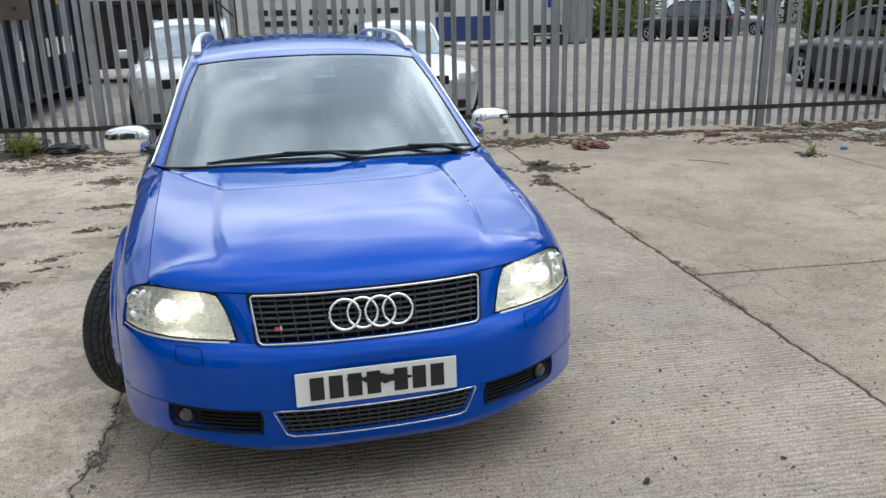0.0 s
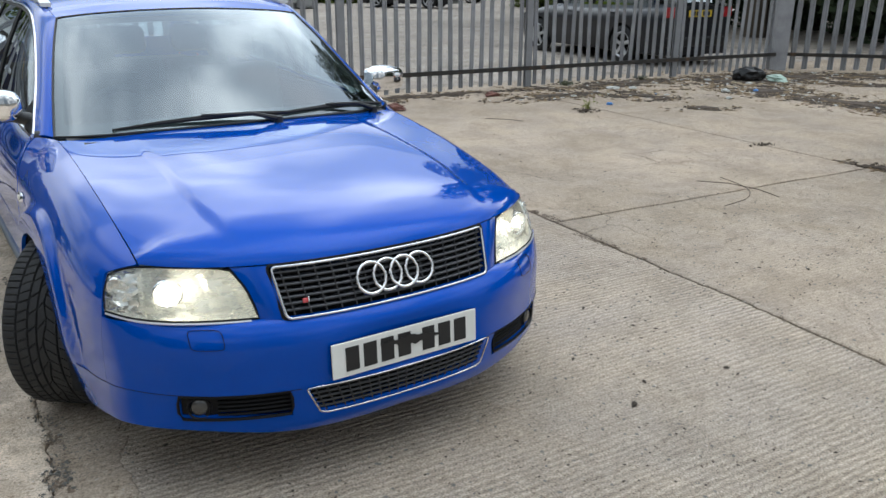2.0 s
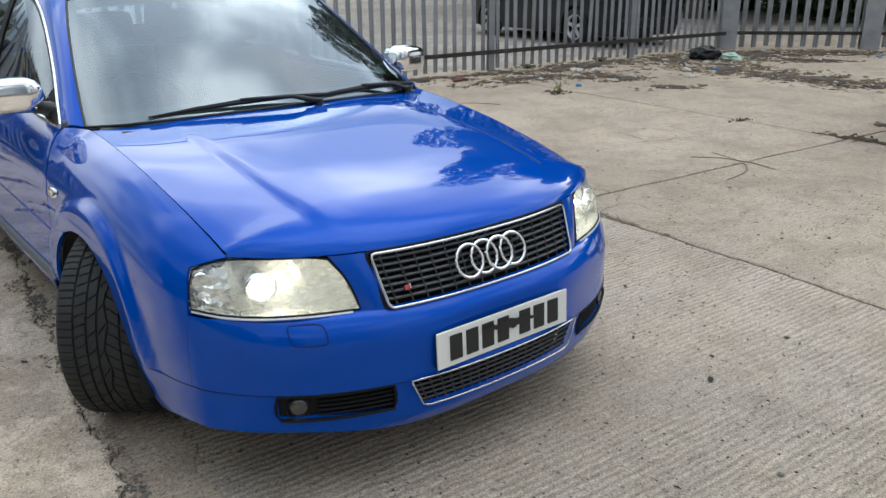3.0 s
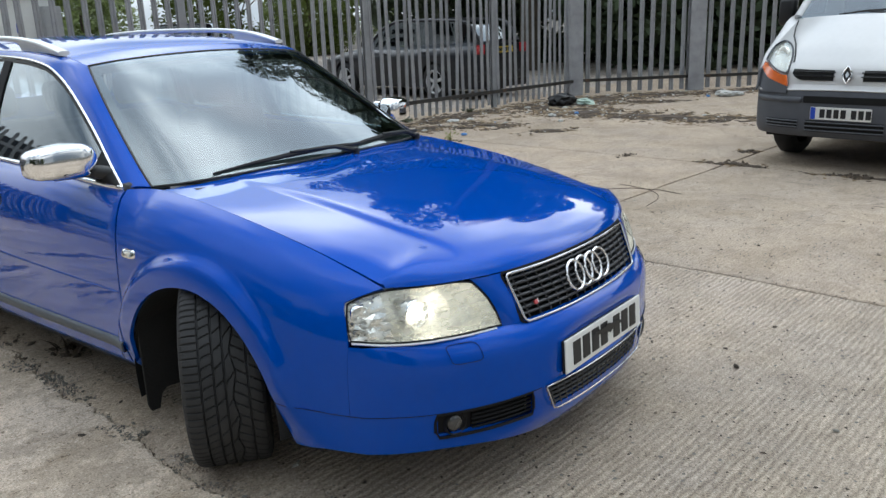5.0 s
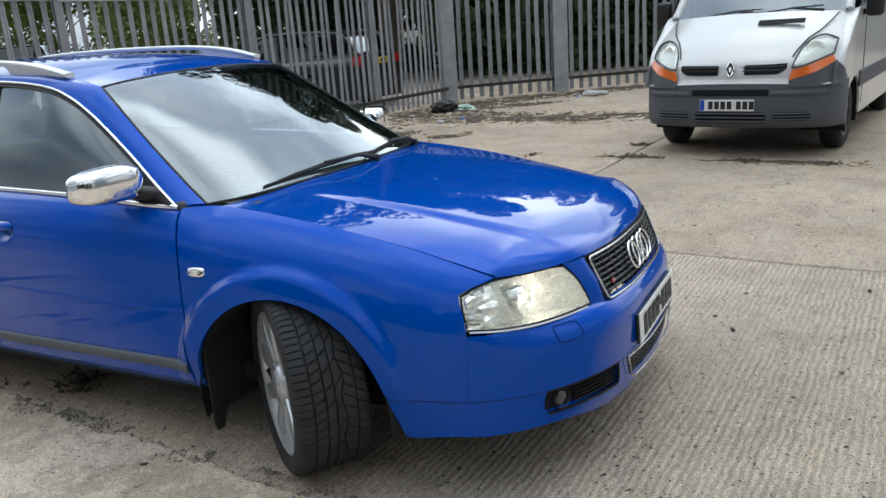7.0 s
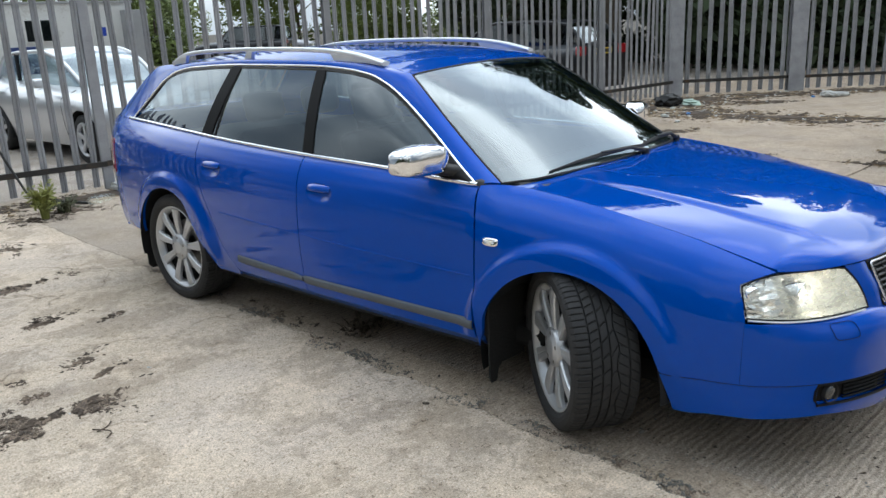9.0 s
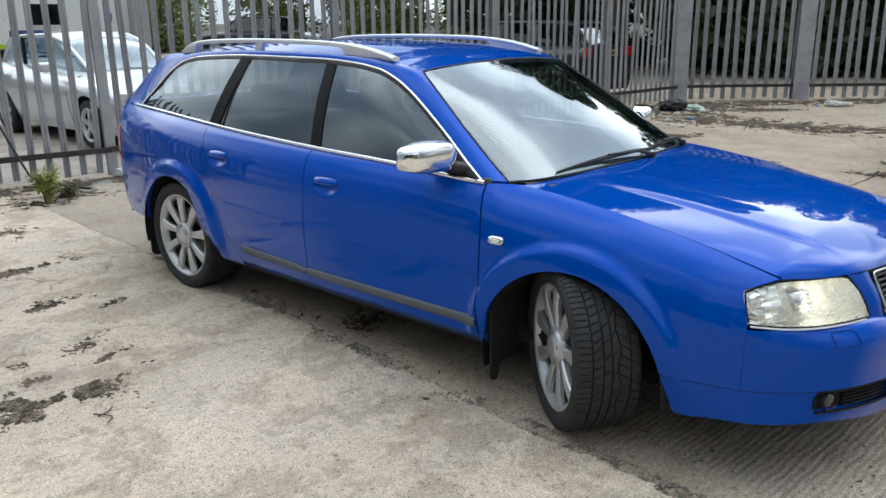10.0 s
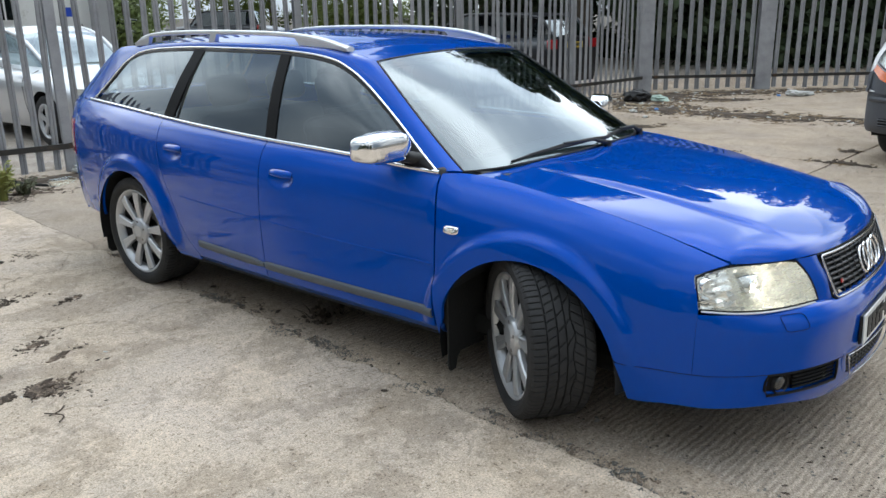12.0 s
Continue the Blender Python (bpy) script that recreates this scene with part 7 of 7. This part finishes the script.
def tree(name, at, h, spread, seed, mat, label, leaves=5200, size=0.17, low=0.12, group="trees round the yard"):
    r = random.Random(seed)
    t = thing(name, at, 0, label, "tree", group)
    trunk = [(0, 0, 0), (0.05, 0.02, h * 0.2), (r.uniform(-0.2, 0.2), r.uniform(-0.2, 0.2), h * 0.5), (r.uniform(-0.4, 0.4), r.uniform(-0.4, 0.4), h * 0.85)]
    bms = [tube([Vector(p) for p in along(trunk, 8)], [0.016 * h * (1 - k / 9) + 0.02 for k in range(8)], 8)]
    centres = []
    for k in range(22):
        z = h * r.uniform(low, 0.95)
        f = math.sin(math.pi * min(max((z / h - low * 0.6) / (1.05 - low * 0.6), 0.02), 1) ** 0.8) ** 0.6
        a, rad = r.uniform(0, math.tau), spread * f * r.uniform(0.35, 0.95)
        c = (rad * math.cos(a), rad * math.sin(a), z)
        centres.append((*c, spread * r.uniform(0.24, 0.42)))
        if k % 2 == 0:
            z0 = max(h * 0.12, z - rad * 0.7)
            bms.append(tube([(0.03, 0.02, z0), (c[0] * 0.5, c[1] * 0.5, z0 + (z - z0) * 0.6), c], [0.006 * h, 0.004 * h, 0.012], 5))
    part("trunk", join(*bms), M["bark"], t)
    crown = new("crown", leaf_cloud(centres, leaves, size, seed, mat))
    crown.parent = t
    return t


big = tree("tree", (17.5, 11.5, 0), 17.0, 5.2, 3, M["leaf_dark"], "tall dark green tree beyond the yard fence", 16000, 0.24, 0.06)
for k, (x, y) in enumerate([(20.0, 16.5), (23.5, 10.5), (25.5, 21.0)]):
    copy_thing(big, pose(x, y, 0, 0, 0, 97 * k + 40))
low = tree("tree", (20.5, 5.0, 0), 8.8, 3.8, 5, M["leaf_dark"], "dark green tree beyond the yard fence", 9000, 0.20, 0.05)
for k, (x, y) in enumerate([(22.5, 0.5), (25.0, -4.0), (27.5, -9.0), (25.5, 5.0), (28.5, 0.0), (31.0, -14.0), (24.0, 3.0), (33.0, 14.0), (20.2, 8.2), (31.0, -5.0)]):
    copy_thing(low, pose(x, y, 0, 0, 0, 57 * k))
# unseen trees on the -x side, added to darken the flank's reflections
for k, (x, y) in enumerate([(-19.0, -9.0), (-21.0, -3.5), (-18.5, 2.0), (-21.5, 7.0), (-19.5, 12.5), (-24.0, 0.0), (-25.0, 10.0), (-16.0, -14.5)]):
    copy_thing(low, pose(x, y, 0, 0, 0, 41 * k))
shrub = tree("shrub", (21.6, 9.4, 0), 3.4, 1.9, 9, M["leaf_dark"], "dense dark green shrub beyond the yard fence", 4200, 0.13, 0.05, "shrubs beyond the fence")
for k, (x, y) in enumerate([(22.6, 8.2), (23.8, 6.0), (24.6, 3.6), (26.0, 1.2), (27.4, -1.4), (22.0, 10.8), (21.5, 13.6), (23.3, 7.2), (25.3, 5.0), (28.5, -4.0), (26.8, 2.6), (21.0, 16.5)]):
    copy_thing(shrub, pose(x, y, 0, 0, 0, 83 * k))
light = tree("shrub", (3.0, 37.0, 0), 4.6, 2.8, 12, M["leaf_light"], "yellow-green shrub far across the yard", 4200, 0.16, 0.05, "far shrubs")
for k, (x, y) in enumerate([(19.5, 40.0), (23.0, 45.0), (16.0, 43.0), (28.0, 43.0), (33.0, 38.0), (37.0, 33.0), (-3.0, 40.0), (8.5, 42.0), (26.0, 30.0)]):
    copy_thing(light, pose(x, y, 0, 0, 0, 71 * k))
far = tree("tree", (14.0, 60.0, 0), 10.0, 4.2, 15, M["leaf_light"], "green tree far beyond the yard", 5000, 0.26, 0.1, "far trees")
for k in range(16):
    copy_thing(far, pose(-40 + k * 7.5 + rng.uniform(-2, 2), 60 + rng.uniform(-4, 12), 0, 0, 0, 50 * k))


# ---- litter, weeds and stones ----
def patch(name, cx, cy, rx, ry, rot, mat, label, h=0.012, seed=1):
    """A low uneven mound of dirt with a ragged edge."""
    rows = []
    for i in range(37):
        a = math.tau * i / 36
        edge = 0.72 + 0.55 * noise.noise((math.cos(a) * 1.7 + seed, math.sin(a) * 1.7, seed * 3)) + 0.22 * noise.noise((math.cos(a) * 6, math.sin(a) * 6 + seed, 4))
        row = []
        for f in (1.0, 0.93, 0.75, 0.5, 0.25, 0.02):
            x, y = rx * edge * f * math.cos(a), ry * edge * f * math.sin(a)
            z = (0.0 if f == 1.0 else h * (1 - f ** 3) * (0.6 + 0.8 * noise.noise((x * 9 + seed, y * 9, 2)))) + 0.010
            c, s = math.cos(radians(rot)), math.sin(radians(rot))
            row.append((cx + x * c - y * s, cy + x * s + y * c, max(z, 0.008) if f < 1 else -0.004))
        rows.append(row)
    return tagged(part(name, sheet(rows), mat, smooth=True), label, "dirt", kind="stuff")


def scatter(name, spots, count, size, mat, label, seed, flat=0.5, slim=1.0):
    """Many small stones or scraps in one mesh; spots: x, y, spread x, spread y, weight."""
    r = random.Random(seed)
    verts, faces = [], []
    weights = [s[4] for s in spots]
    for _ in range(count):
        x, y, sx, sy, _w = r.choices(spots, weights)[0]
        cx, cy = x + r.uniform(-sx, sx), y + r.uniform(-sy, sy)
        s = size * r.uniform(0.35, 1.0) ** 1.5
        a = r.uniform(0, math.tau)
        n = len(verts)
        ring = 5
        for j in range(ring):
            t = a + math.tau * j / ring
            q = s * r.uniform(0.7, 1.2)
            u, v = q * math.cos(t) * (1.5 if j % 2 else 1), q * math.sin(t) * slim
            verts.append((cx + u * math.cos(a * 3) - v * math.sin(a * 3), cy + u * math.sin(a * 3) + v * math.cos(a * 3), s * flat * r.uniform(0.15, 0.6)))
        verts.append((cx + s * 0.2, cy, s * flat * 1.3 + 0.001))
        verts.append((cx, cy, -0.002))
        for j in range(ring):
            k = (j + 1) % ring
            faces.append((n + j, n + k, n + ring))
            faces.append((n + k, n + j, n + ring + 1))
    me = bpy.data.meshes.new(name)
    me.from_pydata(verts, [], faces)
    me.materials.append(mat)
    return tagged(new(name, me), label, "gravel", kind="stuff")


def crumbs(name, spots, per_m2, size, mat, label, seed, flat=0.5, ragged=0.0):
    """Crumbs or leaves heaped in ragged ovals; spots: x, y, half length, half width, turn."""
    r = random.Random(seed)
    verts, faces = [], []
    for cx, cy, rx, ry, rot in spots:
        c, s = math.cos(radians(rot)), math.sin(radians(rot))
        for _ in range(int(per_m2 * rx * ry * 4)):
            u, v = r.gauss(0, 0.52), r.gauss(0, 0.52)
            x, y = cx + u * rx * c - v * ry * s, cy + u * rx * s + v * ry * c
            if noise.noise((x * 4.2, y * 4.2, seed)) + 0.6 * noise.noise((x * 13, y * 13, 3)) < -0.05 + 0.28 * (u * u + v * v) + ragged:
                continue
            q = size * r.uniform(0.3, 1.0) ** 1.4
            z = 0.006 if x < -0.98 + 0.073 * y else 0.0
            a, lift = r.uniform(0, math.tau), r.uniform(0, 0.5) * q
            n = len(verts)
            for j in range(4):
                t = a + math.tau * j / 4 + r.uniform(-0.4, 0.4)
                e = q * r.uniform(0.6, 1.2) * (1.7 if j % 2 else 0.8)
                verts.append((x + e * math.cos(t), y + e * math.sin(t), z + lift * flat + q * flat * r.uniform(0.0, 0.7)))
            verts += [(x, y, z + q * flat * 1.2 + lift * flat), (x, y, z - 0.004)]
            for j in range(4):
                k = (j + 1) % 4
                faces += [(n + j, n + k, n + 4), (n + k, n + j, n + 5)]
    me = bpy.data.meshes.new(name)
    me.from_pydata(verts, [], faces)
    me.materials.append(mat)
    return tagged(new(name, me), label, "dirt", kind="stuff")


DIRT = [(-2.05, 2.85, 0.15, 0.09, -20), (-1.99, 2.82, 0.12, 0.06, 10), (-2.10, 2.80, 0.22, 0.10, -35), (-1.95, 2.79, 0.18, 0.06, 12), (-2.05, 3.05, 0.08, 0.06, 40), (-2.22, 2.74, 0.12, 0.07, 0), (-1.58, 4.03, 0.19, 0.07, -10), (-1.29, 3.81, 0.12, 0.03, 12), (-1.70, 3.31, 0.09, 0.05, 30), (-1.70, 3.08, 0.11, 0.03, 20), (-2.0, 3.29, 0.07, 0.03, 0), (-0.66, 2.46, 0.14, 0.09, -50), (-0.70, 3.1, 0.05, 0.35, -4), (-2.35, 7.15, 0.62, 0.28, -5), (-1.75, 6.0, 0.22, 0.2, 20), (-1.22, 5.93, 0.22, 0.12, 0), (-1.45, 4.85, 0.30, 0.07, 8), (-2.4, 4.4, 0.35, 0.07, 5), (-0.3, 6.95, 0.42, 0.22, 0)]
LITTER = [(8.7, 3.7, 1.5, 0.34, -88), (8.8, 4.9, 0.6, 0.4, -40), (6.8, 4.33, 0.36, 0.14, -30), (6.9, 5.5, 0.5, 0.24, -60), (10.5, 4.7, 0.55, 0.15, -55), (5.9, 6.1, 0.7, 0.22, -5), (9.4, 5.75, 1.0, 0.5, -15), (10.5, 5.75, 0.9, 0.4, -40), (11.8, 5.0, 1.0, 0.28, -48), (13.1, 3.6, 1.1, 0.28, -48), (7.6, 6.55, 1.6, 0.22, -5), (4.6, 6.95, 1.3, 0.14, -6), (2.9, 6.9, 0.9, 0.2, -5), (2.55, 5.25, 0.35, 0.16, -20), (9.0, 2.3, 0.8, 0.12, -70), (5.45, 1.42, 0.30, 0.06, 85), (6.26, 1.57, 0.14, 0.08, 0), (5.25, -0.1, 0.6, 0.08, 85), (0.2, 7.45, 1.4, 0.16, -10), (-3.3, 8.2, 1.6, 0.35, -12), (2.32, 4.6, 0.25, 0.08, 80)]
for k, (x, y, rx, ry, rot) in enumerate(LITTER):
    patch("leaf_litter", x, y, rx * 0.62, ry * 0.62, rot, M["litter"], "brown leaf litter and soil along the fence", 0.02, k + 20)
crumbs("dirt_crumbs", DIRT, 9000, 0.0105, M["crumb"], "brown crumbs of dirt on the concrete", 3, 0.7, -0.05)
crumbs("leaf_litter", DIRT, 700, 0.022, M["litter"], "dark leaf bits lying in the dirt", 33, 0.6, -0.02)
crumbs("dirt_crumbs", [(x, y, rx * 1.7, ry * 1.9, rot) for x, y, rx, ry, rot in DIRT], 2600, 0.011, M["litter"], "brown leaf crumbs on the concrete", 9, 0.4)
crumbs("leaf_litter", [(x, y, rx * 1.15, ry * 1.5, rot) for x, y, rx, ry, rot in LITTER], 2600, 0.026, M["litter"], "dry brown leaves along the fence", 5, 0.35, -0.10)
crumbs("leaf_litter", [(x, y, rx * 1.5, ry * 2.2, rot) for x, y, rx, ry, rot in LITTER], 420, 0.030, M["dry_leaf"], "pale dry leaves strewn along the fence", 8, 0.35)
crumbs("paper_scraps", [(x, y, rx * 1.2, ry * 1.3, rot) for x, y, rx, ry, rot in LITTER if x > 5.5 and y > 2], 22, 0.036, M["bag_white"], "small white paper and plastic scraps in the litter", 31, 0.4, -0.5)
crumbs("joint_dirt", [(2.05 + 0.073 * q, q, 0.05, 0.55, 0) for q in (1.2, 2.2, 3.2, 4.2, 5.0)] + [(-0.98 + 0.073 * q, q, 0.06, 0.6, 0) for q in (0.4, 1.3, 2.2, 3.1, 4.0)], 14000, 0.0048, M["crumb"], "dirt gathered along the joints", 12, 0.7, 0.08)
crumbs("concrete_chips", [(-1.0 + 0.073 * q, q, 0.09, 0.6, 0) for q in (0.4, 1.3, 2.2, 3.1, 4.0)], 4200, 0.0065, M["stone"], "broken concrete chips along the joint", 14, 0.8)

crumbs("card_scraps", [(9.3, 5.6, 0.9, 0.35, -20), (8.4, 5.3, 0.8, 0.3, -10), (7.2, 5.7, 0.7, 0.3, -10), (3.0, 6.85, 0.8, 0.2, -5)], 60, 0.045, M["card"], "tan card and stick scraps in the rubbish", 37, 0.5, -0.3)


scatter("gravel", [(1.2, -0.6, 2.6, 2.0, 3), (3.5, 1.5, 3.0, 3.0, 3), (-1.8, 2.0, 2.0, 3.4, 3), (-1.0, 1.2, 0.25, 1.4, 1.2), (-0.8, 2.8, 0.2, 1.4, 1.5)], 6500, 0.0075, M["stone"], "small pale stones strewn over the concrete", 4)
scatter("grit", [(1.2, -0.6, 2.6, 2.0, 3), (3.5, 1.5, 3.0, 3.2, 2.4), (-1.8, 2.0, 2.0, 3.4, 3), (-0.85, 2.4, 0.22, 1.9, 2.2)], 4600, 0.0065, M["dark_stone"], "dark grit and crumbs strewn over the concrete", 5)

scatter("leaf_bits", [(1.3, -0.3, 2.4, 1.9, 3), (3.6, 1.4, 2.6, 3.0, 2.2), (-1.7, 2.4, 1.6, 2.8, 1.0), (-0.2, -0.7, 1.2, 0.8, 0.8)], 420, 0.0125, M["litter"], "dark dried leaf bits strewn over the concrete", 15, 0.4, 0.5)


def lump(name, at, size, mat, label, category, seed=1, jag=0.35):
    """A crumpled bag or clod."""
    bm = bmesh.new()
    bmesh.ops.create_icosphere(bm, subdivisions=3, radius=1.0)
    for v in bm.verts:
        n = v.co.normalized()
        k = 1 + jag * noise.noise(n * 2.1 + Vector((seed, 0, 0))) + jag * 0.6 * noise.noise(n * 5.5 + Vector((0, seed, 0)))
        v.co = Vector((n.x * size[0], n.y * size[1], max(n.z, -0.55) * size[2])) * k
    low = min(v.co.z for v in bm.verts)
    for v in bm.verts:
        v.co.z -= low
    ob = part(name, bm, mat, smooth=False)
    ob.matrix_basis = pose(*at, 0, 0, seed * 47)
    return tagged(ob, label, category)


lump("rubbish_sack", (9.48, 5.72, 0.0), (0.24, 0.17, 0.13), M["bag_black"], "black torn sack in the rubbish by the fence", "sack", 3)
lump("plastic_bag", (9.88, 5.52, 0.0), (0.24, 0.13, 0.06), M["bag_green"], "pale green crumpled plastic bag in the rubbish", "bag", 5)
for k, (x, y, s) in enumerate([(7.05, 6.15, 0.16), (7.35, 6.05, 0.12), (8.2, 5.15, 0.14), (9.5, 5.75, 0.14), (9.2, 5.5, 0.10), (10.0, 5.55, 0.12), (11.8, 3.85, 0.34), (11.95, 3.70, 0.26), (6.1, 5.9, 0.08), (7.7, 4.7, 0.10), (3.75, 6.75, 0.08), (9.0, 6.1, 0.1), (-2.5, 7.0, 0.09), (-1.9, 6.7, 0.06)]):
    lump("plastic_scrap", (x, y, 0.005), (s * 0.5, s * 0.34, s * 0.16), M["bag_white"], "white crumpled plastic scrap on the litter", "scrap", k + 7, 0.5)
for k, (x, y, s) in enumerate([(6.0, 5.15, 0.09), (8.6, 4.95, 0.10), (7.2, 5.5, 0.05), (11.6, 4.05, 0.08)]):
    lump("plastic_scrap", (x, y, 0.005), (s * 0.42, s * 0.3, s * 0.2), M["blue_scrap"], "blue plastic scrap on the litter", "scrap", k + 30, 0.4)
for k, (x, y, s) in enumerate([(3.35, 6.25, 0.14), (3.55, 6.2, 0.12), (5.2, 6.5, 0.10)]):
    lump("rag", (x, y, 0.0), (s, s * 0.5, s * 0.35), M["red_scrap"], "brown-red rag lying on the concrete", "rag", k + 40, 0.6)
for k, (x, y, s, mt) in enumerate([(-1.037, 1.609, 0.020, "dark_stone"), (-0.713, 0.787, 0.016, "stone"), (0.885, -0.155, 0.022, "dark_stone"), (-2.02, 2.78, 0.012, "bag_white"), (-1.56, 2.95, 0.014, "bag_white"), (-1.85, 3.25, 0.014, "dark_stone"), (-0.80, 1.75, 0.014, "dark_stone"), (1.05, -0.05, 0.013, "dark_stone"), (1.42, -0.15, 0.014, "dark_stone"), (0.95, 0.25, 0.012, "dark_stone"), (1.35, 0.62, 0.015, "dark_stone"), (0.55, -0.62, 0.014, "stone"), (0.2, -0.85, 0.016, "stone"), (1.62, -0.72, 0.02, "dark_stone"), (2.75, 0.35, 0.015, "dark_stone"), (2.9, -0.3, 0.013, "dark_stone")]):
    s *= 0.72
    lump("stone", (x, y, 0.002), (s, s * 0.55, s * 0.42), M[mt], "small stone lying loose on the concrete", "stone", k + 60, 0.75)

twig = part("twig", tube([(3.80, 1.98, 0.012), (3.92, 1.78, 0.02), (3.97, 1.55, 0.016), (3.93, 1.35, 0.01)], 0.003, 6), M["twig"])
tagged(twig, "thin dry twig lying on the concrete", "twig")
for pts in ([(4.05, 1.95, 0.012), (3.95, 1.62, 0.016), (3.72, 1.45, 0.014), (3.40, 1.40, 0.008)], [(4.10, 5.14, 0.012), (4.24, 4.96, 0.014), (4.36, 4.80, 0.01)], [(-2.02, 2.54, 0.012), (-2.01, 2.48, 0.018), (-2.03, 2.42, 0.012)], [(-2.01, 2.50, 0.012), (-1.97, 2.51, 0.016), (-1.95, 2.55, 0.012)],
            [(8.9, 6.2, 0.02), (9.0, 6.1, 0.25), (9.05, 6.05, 0.34)]):
    tagged(part("twig", tube([tuple(p) for p in along([(x + rng.uniform(-0.02, 0.02), y + rng.uniform(-0.02, 0.02), z) for x, y, z in pts], 9)], 0.0028, 5), M["twig"]), "short dry twig lying on the concrete", "twig")


def weed(name, at, h, n, seed, label, mat="weed", spread=0.5):
    r = random.Random(seed)
    bm = bmesh.new()
    for _ in range(n):
        a, l = r.uniform(0, math.tau), h * r.uniform(0.45, 1.0)
        d = Vector((math.cos(a), math.sin(a), 0))
        s = d.cross(Vector((0, 0, 1))) * 0.006 * (0.6 + h)
        base = d * r.uniform(0, 0.06 * spread * 2)
        prev = None
        for k in range(5):
            t = k / 4
            c = base + d * l * spread * t ** 1.6 + Vector((0, 0, l * (t - 0.35 * t * t)))
            w = s * (1 - t) * 1.6 + s * 0.15
            cur = (bm.verts.new(c - w), bm.verts.new(c + w))
            if prev:
                bm.faces.new([prev[0], prev[1], cur[1], cur[0]])
            prev = cur
        if r.random() < 0.5:
            for _k in range(3):
                c = base + d * l * spread * 0.5 + Vector((r.gauss(0, 0.03), r.gauss(0, 0.03), l * r.uniform(0.3, 0.7)))
                u = Vector((r.gauss(0, 1), r.gauss(0, 1), r.gauss(0, 0.5))).normalized() * 0.035 * (0.5 + h)
                v = u.orthogonal().normalized() * 0.012
                bm.faces.new([bm.verts.new(c - u), bm.verts.new(c + v), bm.verts.new(c + u), bm.verts.new(c - v)])
    ob = part(name, bm, M[mat])
    ob.matrix_basis = pose(*at)
    return tagged(ob, label, "weed", "weeds in the yard", "stuff")


M["weed_yellow"] = material("yellow_green_weed", (0.19, 0.20, 0.045), 0.7, vary=0.35, scale=12)
weed("weed", (-0.42, 6.85, 0.0), 0.50, 130, 1, "tall yellow-green weed growing beside the fence", "weed_yellow", 0.26)
weed("weed", (-2.96, 7.95, 0.0), 0.45, 120, 21, "yellow-green weed growing beside the fence", "weed_yellow", 0.5)
lump("rubbish_sack", (-2.52, 8.02, 0.0), (0.20, 0.09, 0.09), M["bag_black"], "black torn sack at the foot of the fence", "sack", 8)
weed("weed", (-0.20, 6.95, 0.0), 0.26, 50, 2, "low green weed growing beside the fence")
weed("weed", (5.45, 4.95, 0.0), 0.30, 9, 3, "thin yellow-green weed growing from a joint", "weed_yellow", 0.22)
weed("weed", (5.42, 4.93, 0.0), 0.06, 30, 13, "low dry weed growing from a joint", "twig", 1.2)
weed("weed", (2.52, 5.35, 0.0), 0.10, 50, 4, "small green weed growing from a joint")
weed("weed", (-0.62, 2.45, 0.0), 0.10, 40, 5, "small dry weed under the car", "twig", 0.9)
for k, (x, y, h) in enumerate([(5.46, 2.60, 0.035), (5.48, 1.47, 0.045), (5.30, 0.3, 0.035), (5.22, -0.4, 0.04), (-3.6, 8.5, 0.5), (-3.2, 8.35, 0.45), (-4.1, 8.6, 0.55), (-2.9, 8.25, 0.35), (-4.6, 8.8, 0.5), (6.8, 6.85, 0.1), (8.2, 6.7, 0.12)]):
    weed("weed", (x, y, 0), h, 16 if k < 4 else 34, 50 + k, "dry weed growing along the joint" if k < 4 else "green weed growing along the joint", "twig" if k < 4 else "weed", 0.7)

bottle = part("plastic_bottle", moved(revolve([(-0.13, 0.0), (-0.13, 0.036), (-0.05, 0.040), (0.05, 0.038), (0.10, 0.030), (0.125, 0.014), (0.15, 0.014), (0.15, 0.0)], 18), pose(0.20, 7.05, 0.045, 0, 0, 12)), M["lens"], smooth=True)
tagged(bottle, "clear crushed plastic bottle lying by the fence", "bottle")
lump("plastic_scrap", (0.62, 7.5, 0.005), (0.14, 0.06, 0.05), M["bag_white"], "white crumpled plastic scrap on the litter", "scrap", 90, 0.5)
